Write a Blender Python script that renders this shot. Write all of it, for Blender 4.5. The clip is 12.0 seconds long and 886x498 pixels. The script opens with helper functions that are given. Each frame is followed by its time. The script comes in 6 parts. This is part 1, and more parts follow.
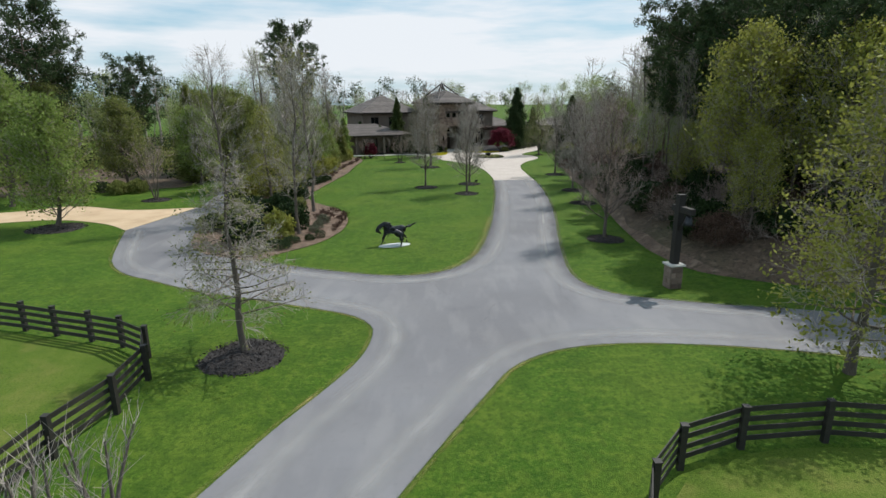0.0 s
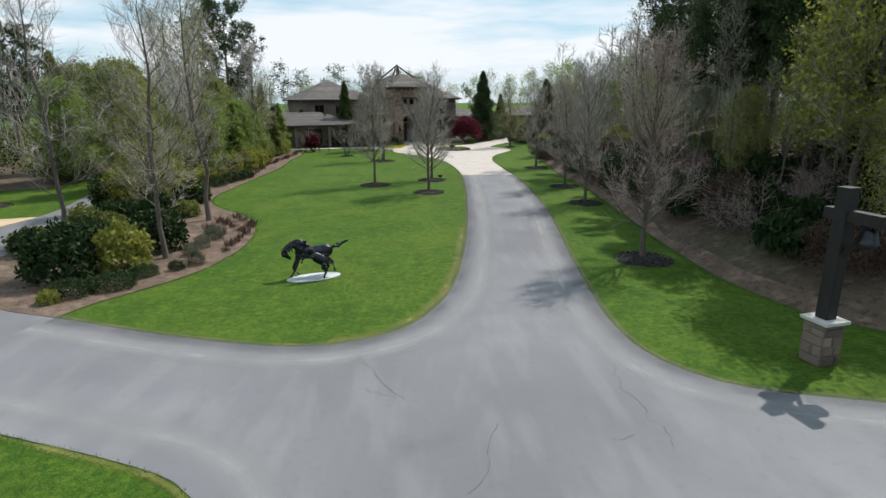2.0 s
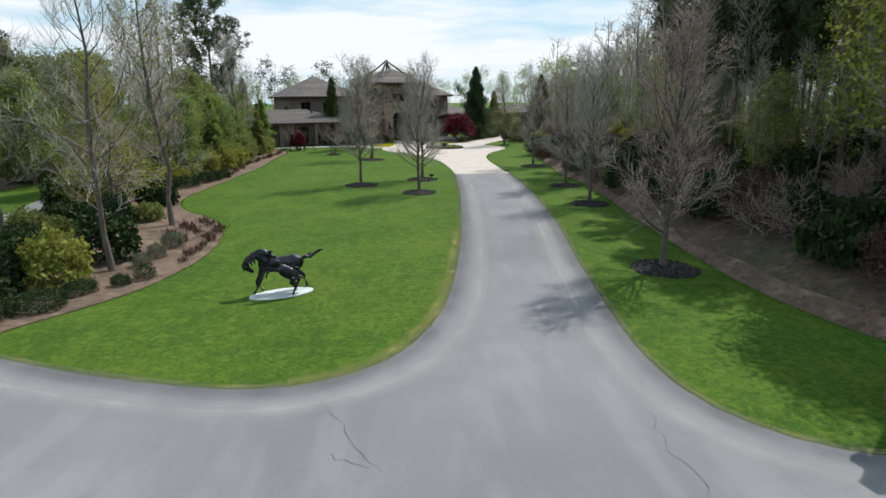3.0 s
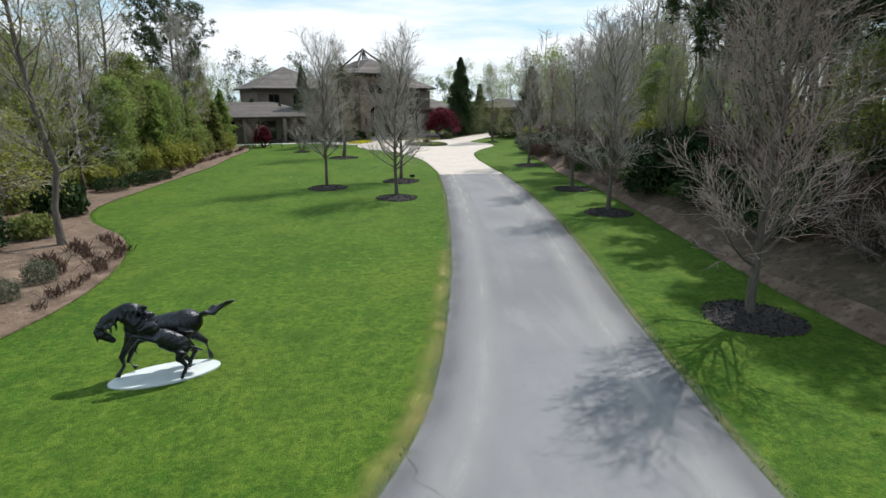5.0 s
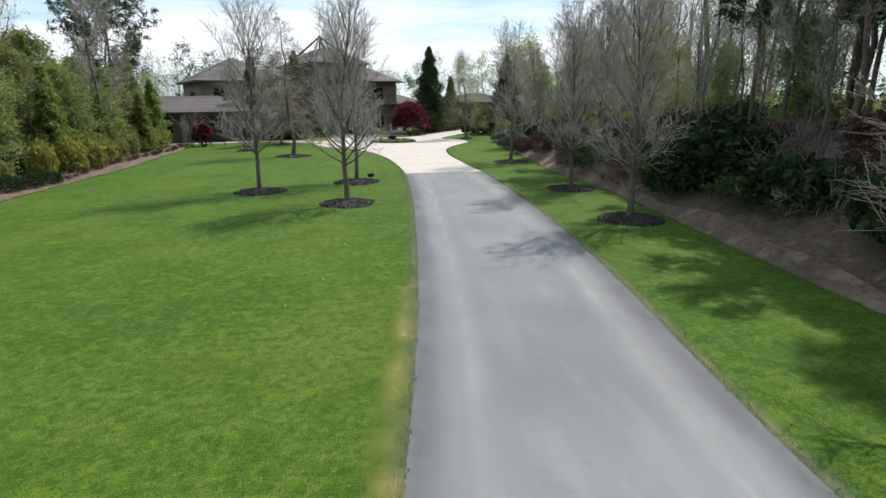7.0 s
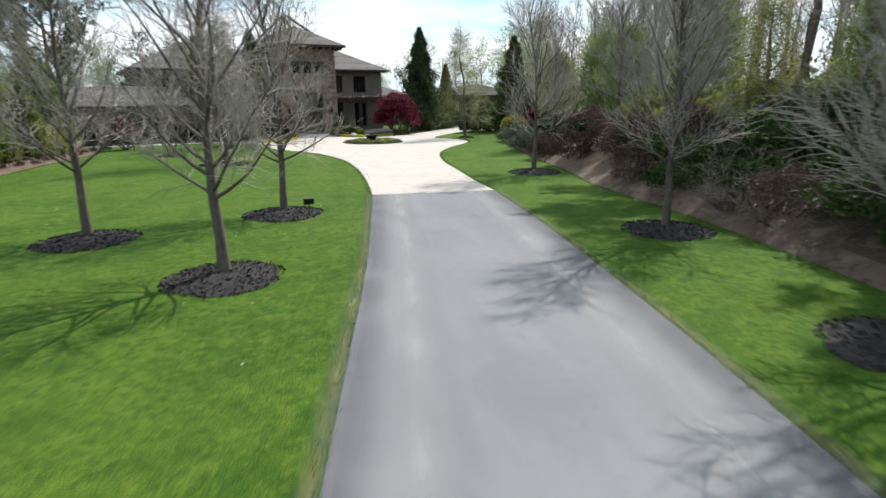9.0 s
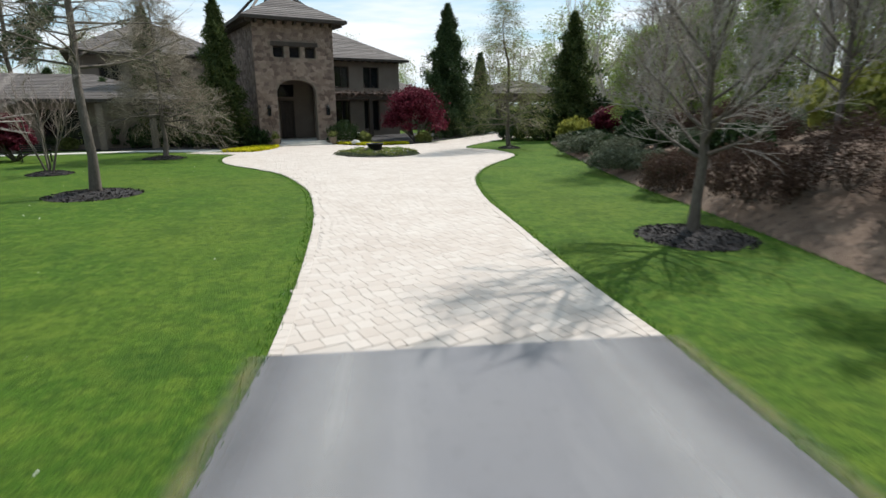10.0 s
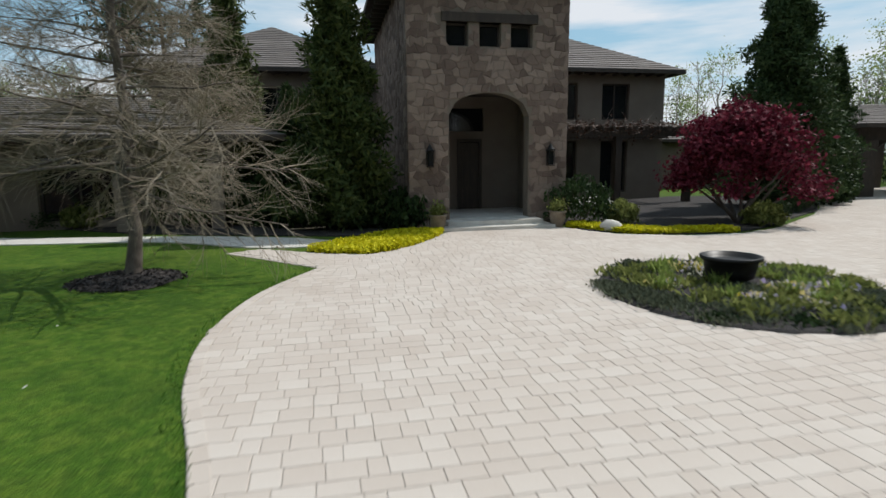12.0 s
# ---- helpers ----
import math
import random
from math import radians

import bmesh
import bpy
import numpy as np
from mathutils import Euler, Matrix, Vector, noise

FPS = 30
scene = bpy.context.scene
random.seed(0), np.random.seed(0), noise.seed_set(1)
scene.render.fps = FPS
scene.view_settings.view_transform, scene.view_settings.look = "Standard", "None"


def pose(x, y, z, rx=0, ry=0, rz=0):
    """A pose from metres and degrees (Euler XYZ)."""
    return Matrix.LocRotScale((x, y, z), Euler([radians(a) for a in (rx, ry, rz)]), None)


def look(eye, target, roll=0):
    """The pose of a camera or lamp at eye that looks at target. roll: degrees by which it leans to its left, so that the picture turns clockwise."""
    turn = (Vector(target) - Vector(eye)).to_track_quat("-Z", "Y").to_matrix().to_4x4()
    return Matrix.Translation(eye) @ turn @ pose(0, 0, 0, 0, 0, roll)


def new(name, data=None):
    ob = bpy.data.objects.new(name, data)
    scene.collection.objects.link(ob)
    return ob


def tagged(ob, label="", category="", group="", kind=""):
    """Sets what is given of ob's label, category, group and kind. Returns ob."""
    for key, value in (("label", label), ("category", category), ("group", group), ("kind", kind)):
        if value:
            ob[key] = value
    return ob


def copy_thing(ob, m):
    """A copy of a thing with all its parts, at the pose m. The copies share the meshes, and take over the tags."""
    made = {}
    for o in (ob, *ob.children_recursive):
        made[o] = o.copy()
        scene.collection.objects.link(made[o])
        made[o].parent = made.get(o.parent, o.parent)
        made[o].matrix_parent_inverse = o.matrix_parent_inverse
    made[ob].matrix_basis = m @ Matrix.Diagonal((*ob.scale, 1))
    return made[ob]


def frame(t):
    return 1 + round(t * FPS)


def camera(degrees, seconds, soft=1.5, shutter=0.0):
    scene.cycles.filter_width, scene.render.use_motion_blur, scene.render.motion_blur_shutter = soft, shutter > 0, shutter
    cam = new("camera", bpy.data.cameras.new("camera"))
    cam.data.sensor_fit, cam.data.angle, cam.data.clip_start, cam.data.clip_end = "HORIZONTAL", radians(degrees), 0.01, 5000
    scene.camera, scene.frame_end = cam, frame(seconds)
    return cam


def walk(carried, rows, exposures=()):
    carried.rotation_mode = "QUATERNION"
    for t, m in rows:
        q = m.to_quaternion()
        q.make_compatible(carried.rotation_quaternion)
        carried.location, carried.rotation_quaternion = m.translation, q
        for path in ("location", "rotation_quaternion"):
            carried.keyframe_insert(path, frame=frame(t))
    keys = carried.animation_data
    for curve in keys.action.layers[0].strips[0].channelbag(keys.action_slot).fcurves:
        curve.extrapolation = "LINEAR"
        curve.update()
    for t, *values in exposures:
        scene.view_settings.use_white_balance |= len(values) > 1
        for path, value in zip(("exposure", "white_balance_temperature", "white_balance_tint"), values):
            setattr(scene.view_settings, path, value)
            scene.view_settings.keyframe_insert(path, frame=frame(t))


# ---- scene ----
cam = camera(77.3, 12.0, shutter=0.2)
PATH = [
    (0, (0.455, -0.233, 8.779), (0.424, 1.699, 8.261), -0.3),
    (0.5, (0.396, 1.017, 8.519), (0.384, 2.95, 8.003), -0.3),
    (1, (0.33, 5.245, 7.718), (0.371, 7.176, 7.201), -0.1),
    (1.5, (0.595, 11.294, 6.819), (0.691, 13.223, 6.3), -0.2),
    (2, (0.697, 12.812, 6.583), (0.805, 14.74, 6.063), -0.3),
    (2.5, (0.816, 14.35, 6.336), (0.937, 16.277, 5.817), -0.4),
    (3, (0.946, 15.977, 6.077), (1.08, 17.904, 5.557), -0.4),
    (3.2, (0.984, 16.634, 5.952), (1.122, 18.562, 5.437), -0.2),
    (4.8, (1.315, 22.048, 5.473), (1.503, 23.968, 4.944), 0.1),
    (5, (1.375, 22.786, 5.341), (1.573, 24.705, 4.816), -0.1),
    (5.5, (1.481, 24.566, 5.151), (1.703, 26.483, 4.626), 0.2),
    (6, (1.812, 26.497, 4.91), (2.059, 28.411, 4.386), 0.0),
    (6.5, (2.137, 28.352, 4.496), (2.413, 30.264, 3.977), -0.3),
    (8.5, (3.649, 36.951, 3.63), (3.963, 38.857, 3.113), -0.6),
    (9, (4.583, 42.248, 3.373), (4.89, 44.155, 2.852), -0.8),
    (9.5, (5.647, 49.913, 2.95), (5.958, 51.82, 2.435), -0.3),
    (10, (6.569, 56.779, 2.694), (6.784, 58.703, 2.193), -0.3),
    (10.5, (6.603, 62.432, 2.575), (6.606, 64.381, 2.125), -0.3),
    (11, (6.016, 67.278, 2.483), (5.691, 69.21, 2.078), -0.4),
    (11.5, (4.667, 74.246, 2.421), (4.239, 76.166, 2.062), -0.7),
    (12, (3.508, 79.252, 2.313), (3.077, 81.179, 1.993), -0.7),
]
walk(cam, [(t, look(eye, target, roll)) for t, eye, target, roll in PATH], exposures=[(0, 0.2), (1.5, 0.3), (3, 0.38), (5.5, 0.5), (8.5, 0.65), (9.5, 0.72), (10, 0.48), (10.5, 0.13), (11, 0.02), (11.5, 0.02), (12, 0.07)])

# ---- light: high sun from beyond the house, thin cloud ----
SUN = Vector((0.76, 0.64, 1.27)).normalized()
SUN_ELEV = math.asin(SUN.z)
SUN_ROT = math.atan2(SUN.x, SUN.y)
world = bpy.data.worlds.new("sky")
scene.world = world
world.use_nodes = True
wn, wl = world.node_tree.nodes, world.node_tree.links
wn.clear()
w_out = wn.new("ShaderNodeOutputWorld")
w_bg = wn.new("ShaderNodeBackground")
w_sky = wn.new("ShaderNodeTexSky")
w_sky.sky_type, w_sky.sun_disc = "NISHITA", False
w_sky.sun_elevation, w_sky.sun_rotation = SUN_ELEV, SUN_ROT
w_sky.air_density, w_sky.dust_density, w_sky.ozone_density = 1.3, 0.3, 2.6
w_tc = wn.new("ShaderNodeTexCoord")
w_map = wn.new("ShaderNodeMapping")
w_map.inputs["Scale"].default_value = (1.0, 1.0, 7.0)
w_noise = wn.new("ShaderNodeTexNoise")
w_noise.inputs["Scale"].default_value = 1.7
w_noise.inputs["Detail"].default_value = 7.0
w_noise.inputs["Roughness"].default_value = 0.55
w_ramp = wn.new("ShaderNodeValToRGB")
w_ramp.color_ramp.elements[0].position, w_ramp.color_ramp.elements[1].position = 0.43, 0.58
w_mix = wn.new("ShaderNodeMix")
w_mix.data_type = "RGBA"
w_mix.inputs["B"].default_value = (9.8, 10.1, 10.6, 1)
w_fac = wn.new("ShaderNodeMath")
w_fac.operation = "MULTIPLY"
w_fac.inputs[1].default_value = 0.9
wl.new(w_tc.outputs["Generated"], w_map.inputs["Vector"])
wl.new(w_map.outputs["Vector"], w_noise.inputs["Vector"])
wl.new(w_noise.outputs["Fac"], w_ramp.inputs["Fac"])
wl.new(w_ramp.outputs["Color"], w_fac.inputs[0])
wl.new(w_fac.outputs["Value"], w_mix.inputs["Factor"])
w_tint = wn.new("ShaderNodeMix")
w_tint.data_type = "RGBA"
w_tint.inputs["Factor"].default_value = 0.65
w_tint.inputs["B"].default_value = (4.4, 7.6, 9.8, 1)
wl.new(w_sky.outputs["Color"], w_tint.inputs["A"])
wl.new(w_tint.outputs["Result"], w_mix.inputs["A"])
wl.new(w_mix.outputs["Result"], w_bg.inputs["Color"])
w_bg.inputs["Strength"].default_value = 0.0782
wl.new(w_bg.outputs["Background"], w_out.inputs["Surface"])
sun_data = bpy.data.lights.new("sun", "SUN")
sun_data.energy, sun_data.angle, sun_data.color = 3.75, radians(0.6), (1.0, 0.965, 0.92)
sun = new("sun", sun_data)
sun.matrix_world = look(SUN * 100, (0, 0, 0))


# ---- materials ----
def material(name, stops, scale=4.0, rough=0.8, bump=0.2, bump_scale=40.0, bump_dist=0.02, fine=0.35, coord="Object", metal=0.0, island=0.0, per_object=0.0, spec=0.5, stretch=(1, 1, 1), trans=0.0):
    """Two scales of colour noise between the stops, with a fine bump."""
    m = bpy.data.materials.new(name)
    m.use_nodes = True
    n, l = m.node_tree.nodes, m.node_tree.links
    b = n["Principled BSDF"]
    tc = n.new("ShaderNodeTexCoord")
    mp = n.new("ShaderNodeMapping")
    mp.inputs["Scale"].default_value = stretch
    l.new(tc.outputs[coord], mp.inputs["Vector"])
    big = n.new("ShaderNodeTexNoise")
    big.inputs["Scale"].default_value, big.inputs["Detail"].default_value = scale, 4.0
    small = n.new("ShaderNodeTexNoise")
    small.inputs["Scale"].default_value, small.inputs["Detail"].default_value = bump_scale, 5.0
    l.new(mp.outputs["Vector"], big.inputs["Vector"])
    l.new(mp.outputs["Vector"], small.inputs["Vector"])
    mix = n.new("ShaderNodeMix")
    mix.inputs["Factor"].default_value = fine
    l.new(big.outputs["Fac"], mix.inputs["A"])
    l.new(small.outputs["Fac"], mix.inputs["B"])
    value = mix.outputs["Result"]
    for amount, source in ((island, "geo"), (per_object, "obj")):
        if amount:
            g = n.new("ShaderNodeNewGeometry") if source == "geo" else n.new("ShaderNodeObjectInfo")
            mm = n.new("ShaderNodeMix")
            mm.inputs["Factor"].default_value = amount
            l.new(value, mm.inputs["A"])
            l.new(g.outputs["Random Per Island" if source == "geo" else "Random"], mm.inputs["B"])
            value = mm.outputs["Result"]
    ramp = n.new("ShaderNodeValToRGB")
    e = ramp.color_ramp.elements
    lo, hi = 0.5 - 0.22 - 0.25 * max(island, per_object), 0.5 + 0.22 + 0.25 * max(island, per_object)
    for i, c in enumerate(stops):
        p = lo + (hi - lo) * i / max(1, len(stops) - 1)
        el = e[i] if i < 2 else e.new(p)
        el.position, el.color = p, (*c, 1)
    l.new(value, ramp.inputs["Fac"])
    l.new(ramp.outputs["Color"], b.inputs["Base Color"])
    b.inputs["Roughness"].default_value, b.inputs["Metallic"].default_value = rough, metal
    b.inputs["Specular IOR Level"].default_value = spec
    if trans:
        b.inputs["Subsurface Weight"].default_value = 0.0
        t = n.new("ShaderNodeBsdfTranslucent")
        l.new(ramp.outputs["Color"], t.inputs["Color"])
        ms = n.new("ShaderNodeMixShader")
        ms.inputs["Fac"].default_value = trans
        l.new(b.outputs["BSDF"], ms.inputs[1])
        l.new(t.outputs["BSDF"], ms.inputs[2])
        l.new(ms.outputs["Shader"], n["Material Output"].inputs["Surface"])
    if bump:
        bp = n.new("ShaderNodeBump")
        bp.inputs["Strength"].default_value, bp.inputs["Distance"].default_value = bump, bump_dist
        l.new(small.outputs["Fac"], bp.inputs["Height"])
        l.new(bp.outputs["Normal"], b.inputs["Normal"])
    return m


def layered(m, stops_at, colour, scale, amount, stretch=(1, 1, 1)):
    """Lays a second stain, with a shape of its own, over a material's colour."""
    n, l = m.node_tree.nodes, m.node_tree.links
    b = n["Principled BSDF"]
    was = b.inputs["Base Color"].links[0].from_socket
    tc = n.new("ShaderNodeTexCoord")
    mp = n.new("ShaderNodeMapping")
    mp.inputs["Scale"].default_value = stretch
    no = n.new("ShaderNodeTexNoise")
    no.inputs["Scale"].default_value, no.inputs["Detail"].default_value = scale, 6.0
    r = n.new("ShaderNodeValToRGB")
    r.color_ramp.elements[0].position, r.color_ramp.elements[1].position = stops_at
    k = n.new("ShaderNodeMath")
    k.operation = "MULTIPLY"
    k.inputs[1].default_value = amount
    mx = n.new("ShaderNodeMix")
    mx.data_type = "RGBA"
    mx.inputs["B"].default_value = (*colour, 1)
    l.new(tc.outputs["Object"], mp.inputs["Vector"])
    l.new(mp.outputs["Vector"], no.inputs["Vector"])
    l.new(no.outputs["Fac"], r.inputs["Fac"])
    l.new(r.outputs["Color"], k.inputs[0])
    l.new(k.outputs["Value"], mx.inputs["Factor"])
    l.new(was, mx.inputs["A"])
    l.new(mx.outputs["Result"], b.inputs["Base Color"])
    return m


GRASS = material("lawn_grass", [(0.014, 0.048, 0.003), (0.04, 0.1, 0.006), (0.082, 0.145, 0.014)], 0.35, 0.9, 0.9, 38.0, 0.04, 0.5, spec=0.15)
layered(GRASS, (0.44, 0.68), (0.115, 0.15, 0.018), 0.2, 0.5)
layered(GRASS, (0.48, 0.62), (0.115, 0.165, 0.018), 2.6, 0.55)
layered(GRASS, (0.5, 0.6), (0.014, 0.045, 0.003), 5.5, 0.5)
layered(GRASS, (0.52, 0.62), (0.115, 0.175, 0.02), 8.0, 0.5)
layered(GRASS, (0.5, 0.75), (0.02, 0.058, 0.004), 0.9, 0.7)
layered(GRASS, (0.5, 0.68), (0.09, 0.155, 0.018), 12.0, 0.4)
layered(GRASS, (0.5, 0.66), (0.014, 0.042, 0.003), 26.0, 0.65)
layered(GRASS, (0.54, 0.66), (0.12, 0.19, 0.03), 40.0, 0.45)
BLADE = material("grass_blades", [(0.03, 0.09, 0.008), (0.065, 0.165, 0.014), (0.13, 0.22, 0.03)], 0.5, 0.7, 0, 30, island=0.5, spec=0.3, trans=0.3)
PADDOCK = material("rough_paddock_grass", [(0.045, 0.085, 0.008), (0.085, 0.135, 0.016), (0.15, 0.17, 0.035)], 0.5, 0.9, 0.9, 30.0, 0.05, 0.5, spec=0.15)
layered(PADDOCK, (0.5, 0.7), (0.19, 0.18, 0.05), 0.7, 0.6)
layered(PADDOCK, (0.52, 0.68), (0.03, 0.06, 0.006), 16.0, 0.6)
DRY = material("dry_grass_edge", [(0.085, 0.14, 0.015), (0.17, 0.18, 0.035), (0.29, 0.235, 0.075)], 0.9, 0.9, 0.3, 60.0, 0.01, 0.25)
ASPHALT = material("asphalt", [(0.13, 0.129, 0.135), (0.178, 0.177, 0.185), (0.22, 0.219, 0.226)], 0.16, 0.9, 0.35, 160.0, 0.004, 0.25, spec=0.3)
layered(ASPHALT, (0.5, 0.75), (0.27, 0.265, 0.262), 0.3, 0.4)
layered(ASPHALT, (0.55, 0.7), (0.14, 0.138, 0.142), 5.0, 0.3)
layered(ASPHALT, (0.62, 0.72), (0.12, 0.12, 0.13), 0.35, 0.5)
layered(ASPHALT, (0.46, 0.62), (0.105, 0.102, 0.107), 0.075, 0.5)
layered(ASPHALT, (0.5, 0.62), (0.26, 0.255, 0.25), 1.1, 0.25, (1.0, 0.25, 1.0))
PALE = material("worn_asphalt_edge", [(0.27, 0.266, 0.262), (0.33, 0.325, 0.318), (0.39, 0.382, 0.37)], 0.7, 0.92, 0.4, 120.0, 0.004, 0.4)
JOINT = material("paver_joint_sand", [(0.4, 0.355, 0.31), (0.48, 0.435, 0.39)], 3.0, 0.95, 0.4, 90.0, 0.004)
PAVER = material("cream_concrete_paver", [(0.41, 0.35, 0.3), (0.475, 0.42, 0.37), (0.54, 0.495, 0.445)], 0.6, 0.88, 0.35, 70.0, 0.004, 0.3, island=0.22, spec=0.3)
PAVER_ONE = material("cream_paver_single", [(0.41, 0.35, 0.3), (0.475, 0.42, 0.37), (0.54, 0.495, 0.445)], 0.6, 0.88, 0.35, 70.0, 0.004, 0.3, per_object=0.22, spec=0.3)
TAN = material("tan_gravel_path", [(0.36, 0.25, 0.15), (0.5, 0.37, 0.235), (0.58, 0.45, 0.3)], 0.5, 0.95, 0.5, 110.0, 0.01, 0.4)
MULCH = material("dark_bark_mulch", [(0.01, 0.009, 0.009), (0.028, 0.024, 0.023), (0.06, 0.052, 0.048)], 2.0, 0.95, 1.0, 45.0, 0.04, 0.65)
STRAW = material("pine_straw", [(0.075, 0.046, 0.031), (0.15, 0.098, 0.067), (0.26, 0.183, 0.13)], 0.8, 0.95, 1.0, 42.0, 0.05, 0.6)
layered(STRAW, (0.5, 0.7), (0.07, 0.055, 0.035), 0.35, 0.7)
layered(STRAW, (0.52, 0.66), (0.3, 0.215, 0.155), 1.7, 0.5)
layered(STRAW, (0.54, 0.66), (0.045, 0.03, 0.02), 4.5, 0.6)
LITTER = material("woodland_leaf_litter", [(0.04, 0.028, 0.018), (0.09, 0.06, 0.038), (0.165, 0.115, 0.078)], 0.5, 0.95, 1.0, 18.0, 0.06, 0.55)
layered(LITTER, (0.5, 0.7), (0.05, 0.07, 0.02), 0.12, 0.6)
layered(LITTER, (0.52, 0.64), (0.21, 0.15, 0.1), 2.2, 0.45)
layered(LITTER, (0.52, 0.64), (0.025, 0.018, 0.012), 5.0, 0.6)
BARK = material("grey_brown_bark", [(0.05, 0.04, 0.032), (0.105, 0.086, 0.07), (0.19, 0.162, 0.136)], 3.0, 0.9, 0.8, 30.0, 0.02, 0.5, stretch=(1, 1, 0.25))
TWIG = material("grey_twigs", [(0.2, 0.17, 0.145), (0.32, 0.28, 0.245), (0.45, 0.41, 0.365)], 1.2, 0.85, 0, 20.0, island=0.3)
TWIG_RED = material("reddish_budding_twigs", [(0.18, 0.13, 0.11), (0.29, 0.22, 0.19), (0.41, 0.335, 0.295)], 1.2, 0.85, 0, 20.0, island=0.3)
TWIG_TAN = material("tan_cypress_twigs", [(0.13, 0.105, 0.075), (0.215, 0.18, 0.13), (0.32, 0.275, 0.21)], 1.2, 0.85, 0, 20.0, island=0.3)
PINE_BARK = material("pine_bark", [(0.06, 0.042, 0.03), (0.13, 0.095, 0.07), (0.23, 0.185, 0.15)], 2.0, 0.95, 1.0, 16.0, 0.04, 0.5, stretch=(1, 1, 0.3))


def leafage(name, stops, trans=0.35, rough=0.6):
    return material(name, stops, 0.5, rough, 0, 6.0, island=0.55, spec=0.12, trans=trans, fine=0.2)


LEAF_YELLOW = leafage("yellow_green_spring_leaves", [(0.13, 0.145, 0.025), (0.24, 0.25, 0.05), (0.38, 0.38, 0.1)], 0.4)
LEAF_FRESH = leafage("fresh_green_leaves", [(0.1, 0.15, 0.035), (0.2, 0.27, 0.065), (0.33, 0.4, 0.13)], 0.5)
LEAF_OLIVE = leafage("olive_green_leaves", [(0.085, 0.105, 0.03), (0.18, 0.205, 0.06), (0.3, 0.32, 0.11)], 0.5)
# spring green paled so that haze and backlight sit in the leaf colour
LEAF_HAZED = leafage("haze_paled_spring_leaves", [(0.15, 0.19, 0.07), (0.26, 0.32, 0.12), (0.4, 0.46, 0.2)], 0.5)
LEAF_DARK = leafage("dark_evergreen_leaves", [(0.010, 0.022, 0.008), (0.024, 0.045, 0.014), (0.05, 0.08, 0.026)], 0.15)
NEEDLE = leafage("pine_needles", [(0.018, 0.036, 0.014), (0.042, 0.07, 0.026), (0.085, 0.12, 0.045)], 0.15)
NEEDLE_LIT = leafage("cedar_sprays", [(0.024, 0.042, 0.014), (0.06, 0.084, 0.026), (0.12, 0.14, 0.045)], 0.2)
LEAF_RED = leafage("crimson_maple_leaves", [(0.04, 0.006, 0.01), (0.105, 0.013, 0.026), (0.25, 0.05, 0.075)], 0.3)
LEAF_RUST = leafage("rust_brown_shrub_leaves", [(0.04, 0.024, 0.018), (0.085, 0.052, 0.039), (0.15, 0.098, 0.075)], 0.2)
LEAF_SAGE = leafage("grey_green_shrub_leaves", [(0.055, 0.068, 0.04), (0.1, 0.115, 0.072), (0.19, 0.205, 0.14)], 0.2)
LEAF_JUNIPER = leafage("juniper_sprays", [(0.018, 0.034, 0.01), (0.045, 0.075, 0.02), (0.09, 0.13, 0.035)], 0.15)
LEAF_LIME = leafage("lime_groundcover", [(0.33, 0.33, 0.01), (0.55, 0.52, 0.015), (0.72, 0.66, 0.04)], 0.3)
FENCE = material("black_stained_board", [(0.008, 0.0075, 0.007), (0.018, 0.016, 0.014), (0.045, 0.038, 0.032)], 1.5, 0.65, 0.4, 60.0, 0.004, 0.5, stretch=(1, 1, 4))
TIMBER = material("dark_brown_timber", [(0.016, 0.011, 0.008), (0.035, 0.025, 0.018), (0.07, 0.05, 0.037)], 2.0, 0.7, 0.5, 50.0, 0.006, 0.5, stretch=(4, 4, 1))
POST_TIMBER = material("blackened_timber", [(0.006, 0.005, 0.0045), (0.012, 0.0095, 0.008), (0.026, 0.02, 0.017)], 2.0, 0.7, 0.5, 50.0, 0.006, 0.5, stretch=(4, 4, 1))
STONE = material("fieldstone_block", [(0.078, 0.052, 0.041), (0.175, 0.126, 0.1), (0.29, 0.222, 0.18)], 2.5, 0.9, 0.7, 24.0, 0.02, 0.35, per_object=0.5)
STONE_ISLE = material("fieldstone_blocks", [(0.078, 0.052, 0.041), (0.175, 0.126, 0.1), (0.29, 0.222, 0.18)], 2.5, 0.9, 0.7, 24.0, 0.02, 0.35, island=0.5)
MORTAR = material("stone_mortar", [(0.13, 0.105, 0.083), (0.2, 0.165, 0.13)], 2.0, 0.95, 0.5, 60.0, 0.006)
PALE_STONE = material("pale_limestone", [(0.38, 0.36, 0.32), (0.5, 0.48, 0.44), (0.6, 0.58, 0.54)], 3.0, 0.85, 0.4, 50.0, 0.005)
STUCCO = material("taupe_stucco", [(0.115, 0.092, 0.073), (0.15, 0.122, 0.098), (0.185, 0.153, 0.125)], 0.8, 0.92, 0.4, 90.0, 0.005, 0.3)
SHINGLE = material("weathered_roof_shingle", [(0.075, 0.062, 0.055), (0.12, 0.102, 0.092), (0.185, 0.162, 0.148)], 1.2, 0.85, 0.6, 30.0, 0.01, 0.4, per_object=0.25)
BRONZE = material("dark_bronze", [(0.012, 0.013, 0.015), (0.03, 0.032, 0.036), (0.07, 0.075, 0.08)], 3.0, 0.34, 0.5, 22.0, 0.02, 0.4, metal=0.85)
SLAB = material("pale_grey_concrete", [(0.4, 0.44, 0.43), (0.49, 0.53, 0.52), (0.57, 0.6, 0.59)], 1.5, 0.8, 0.3, 60.0, 0.004)
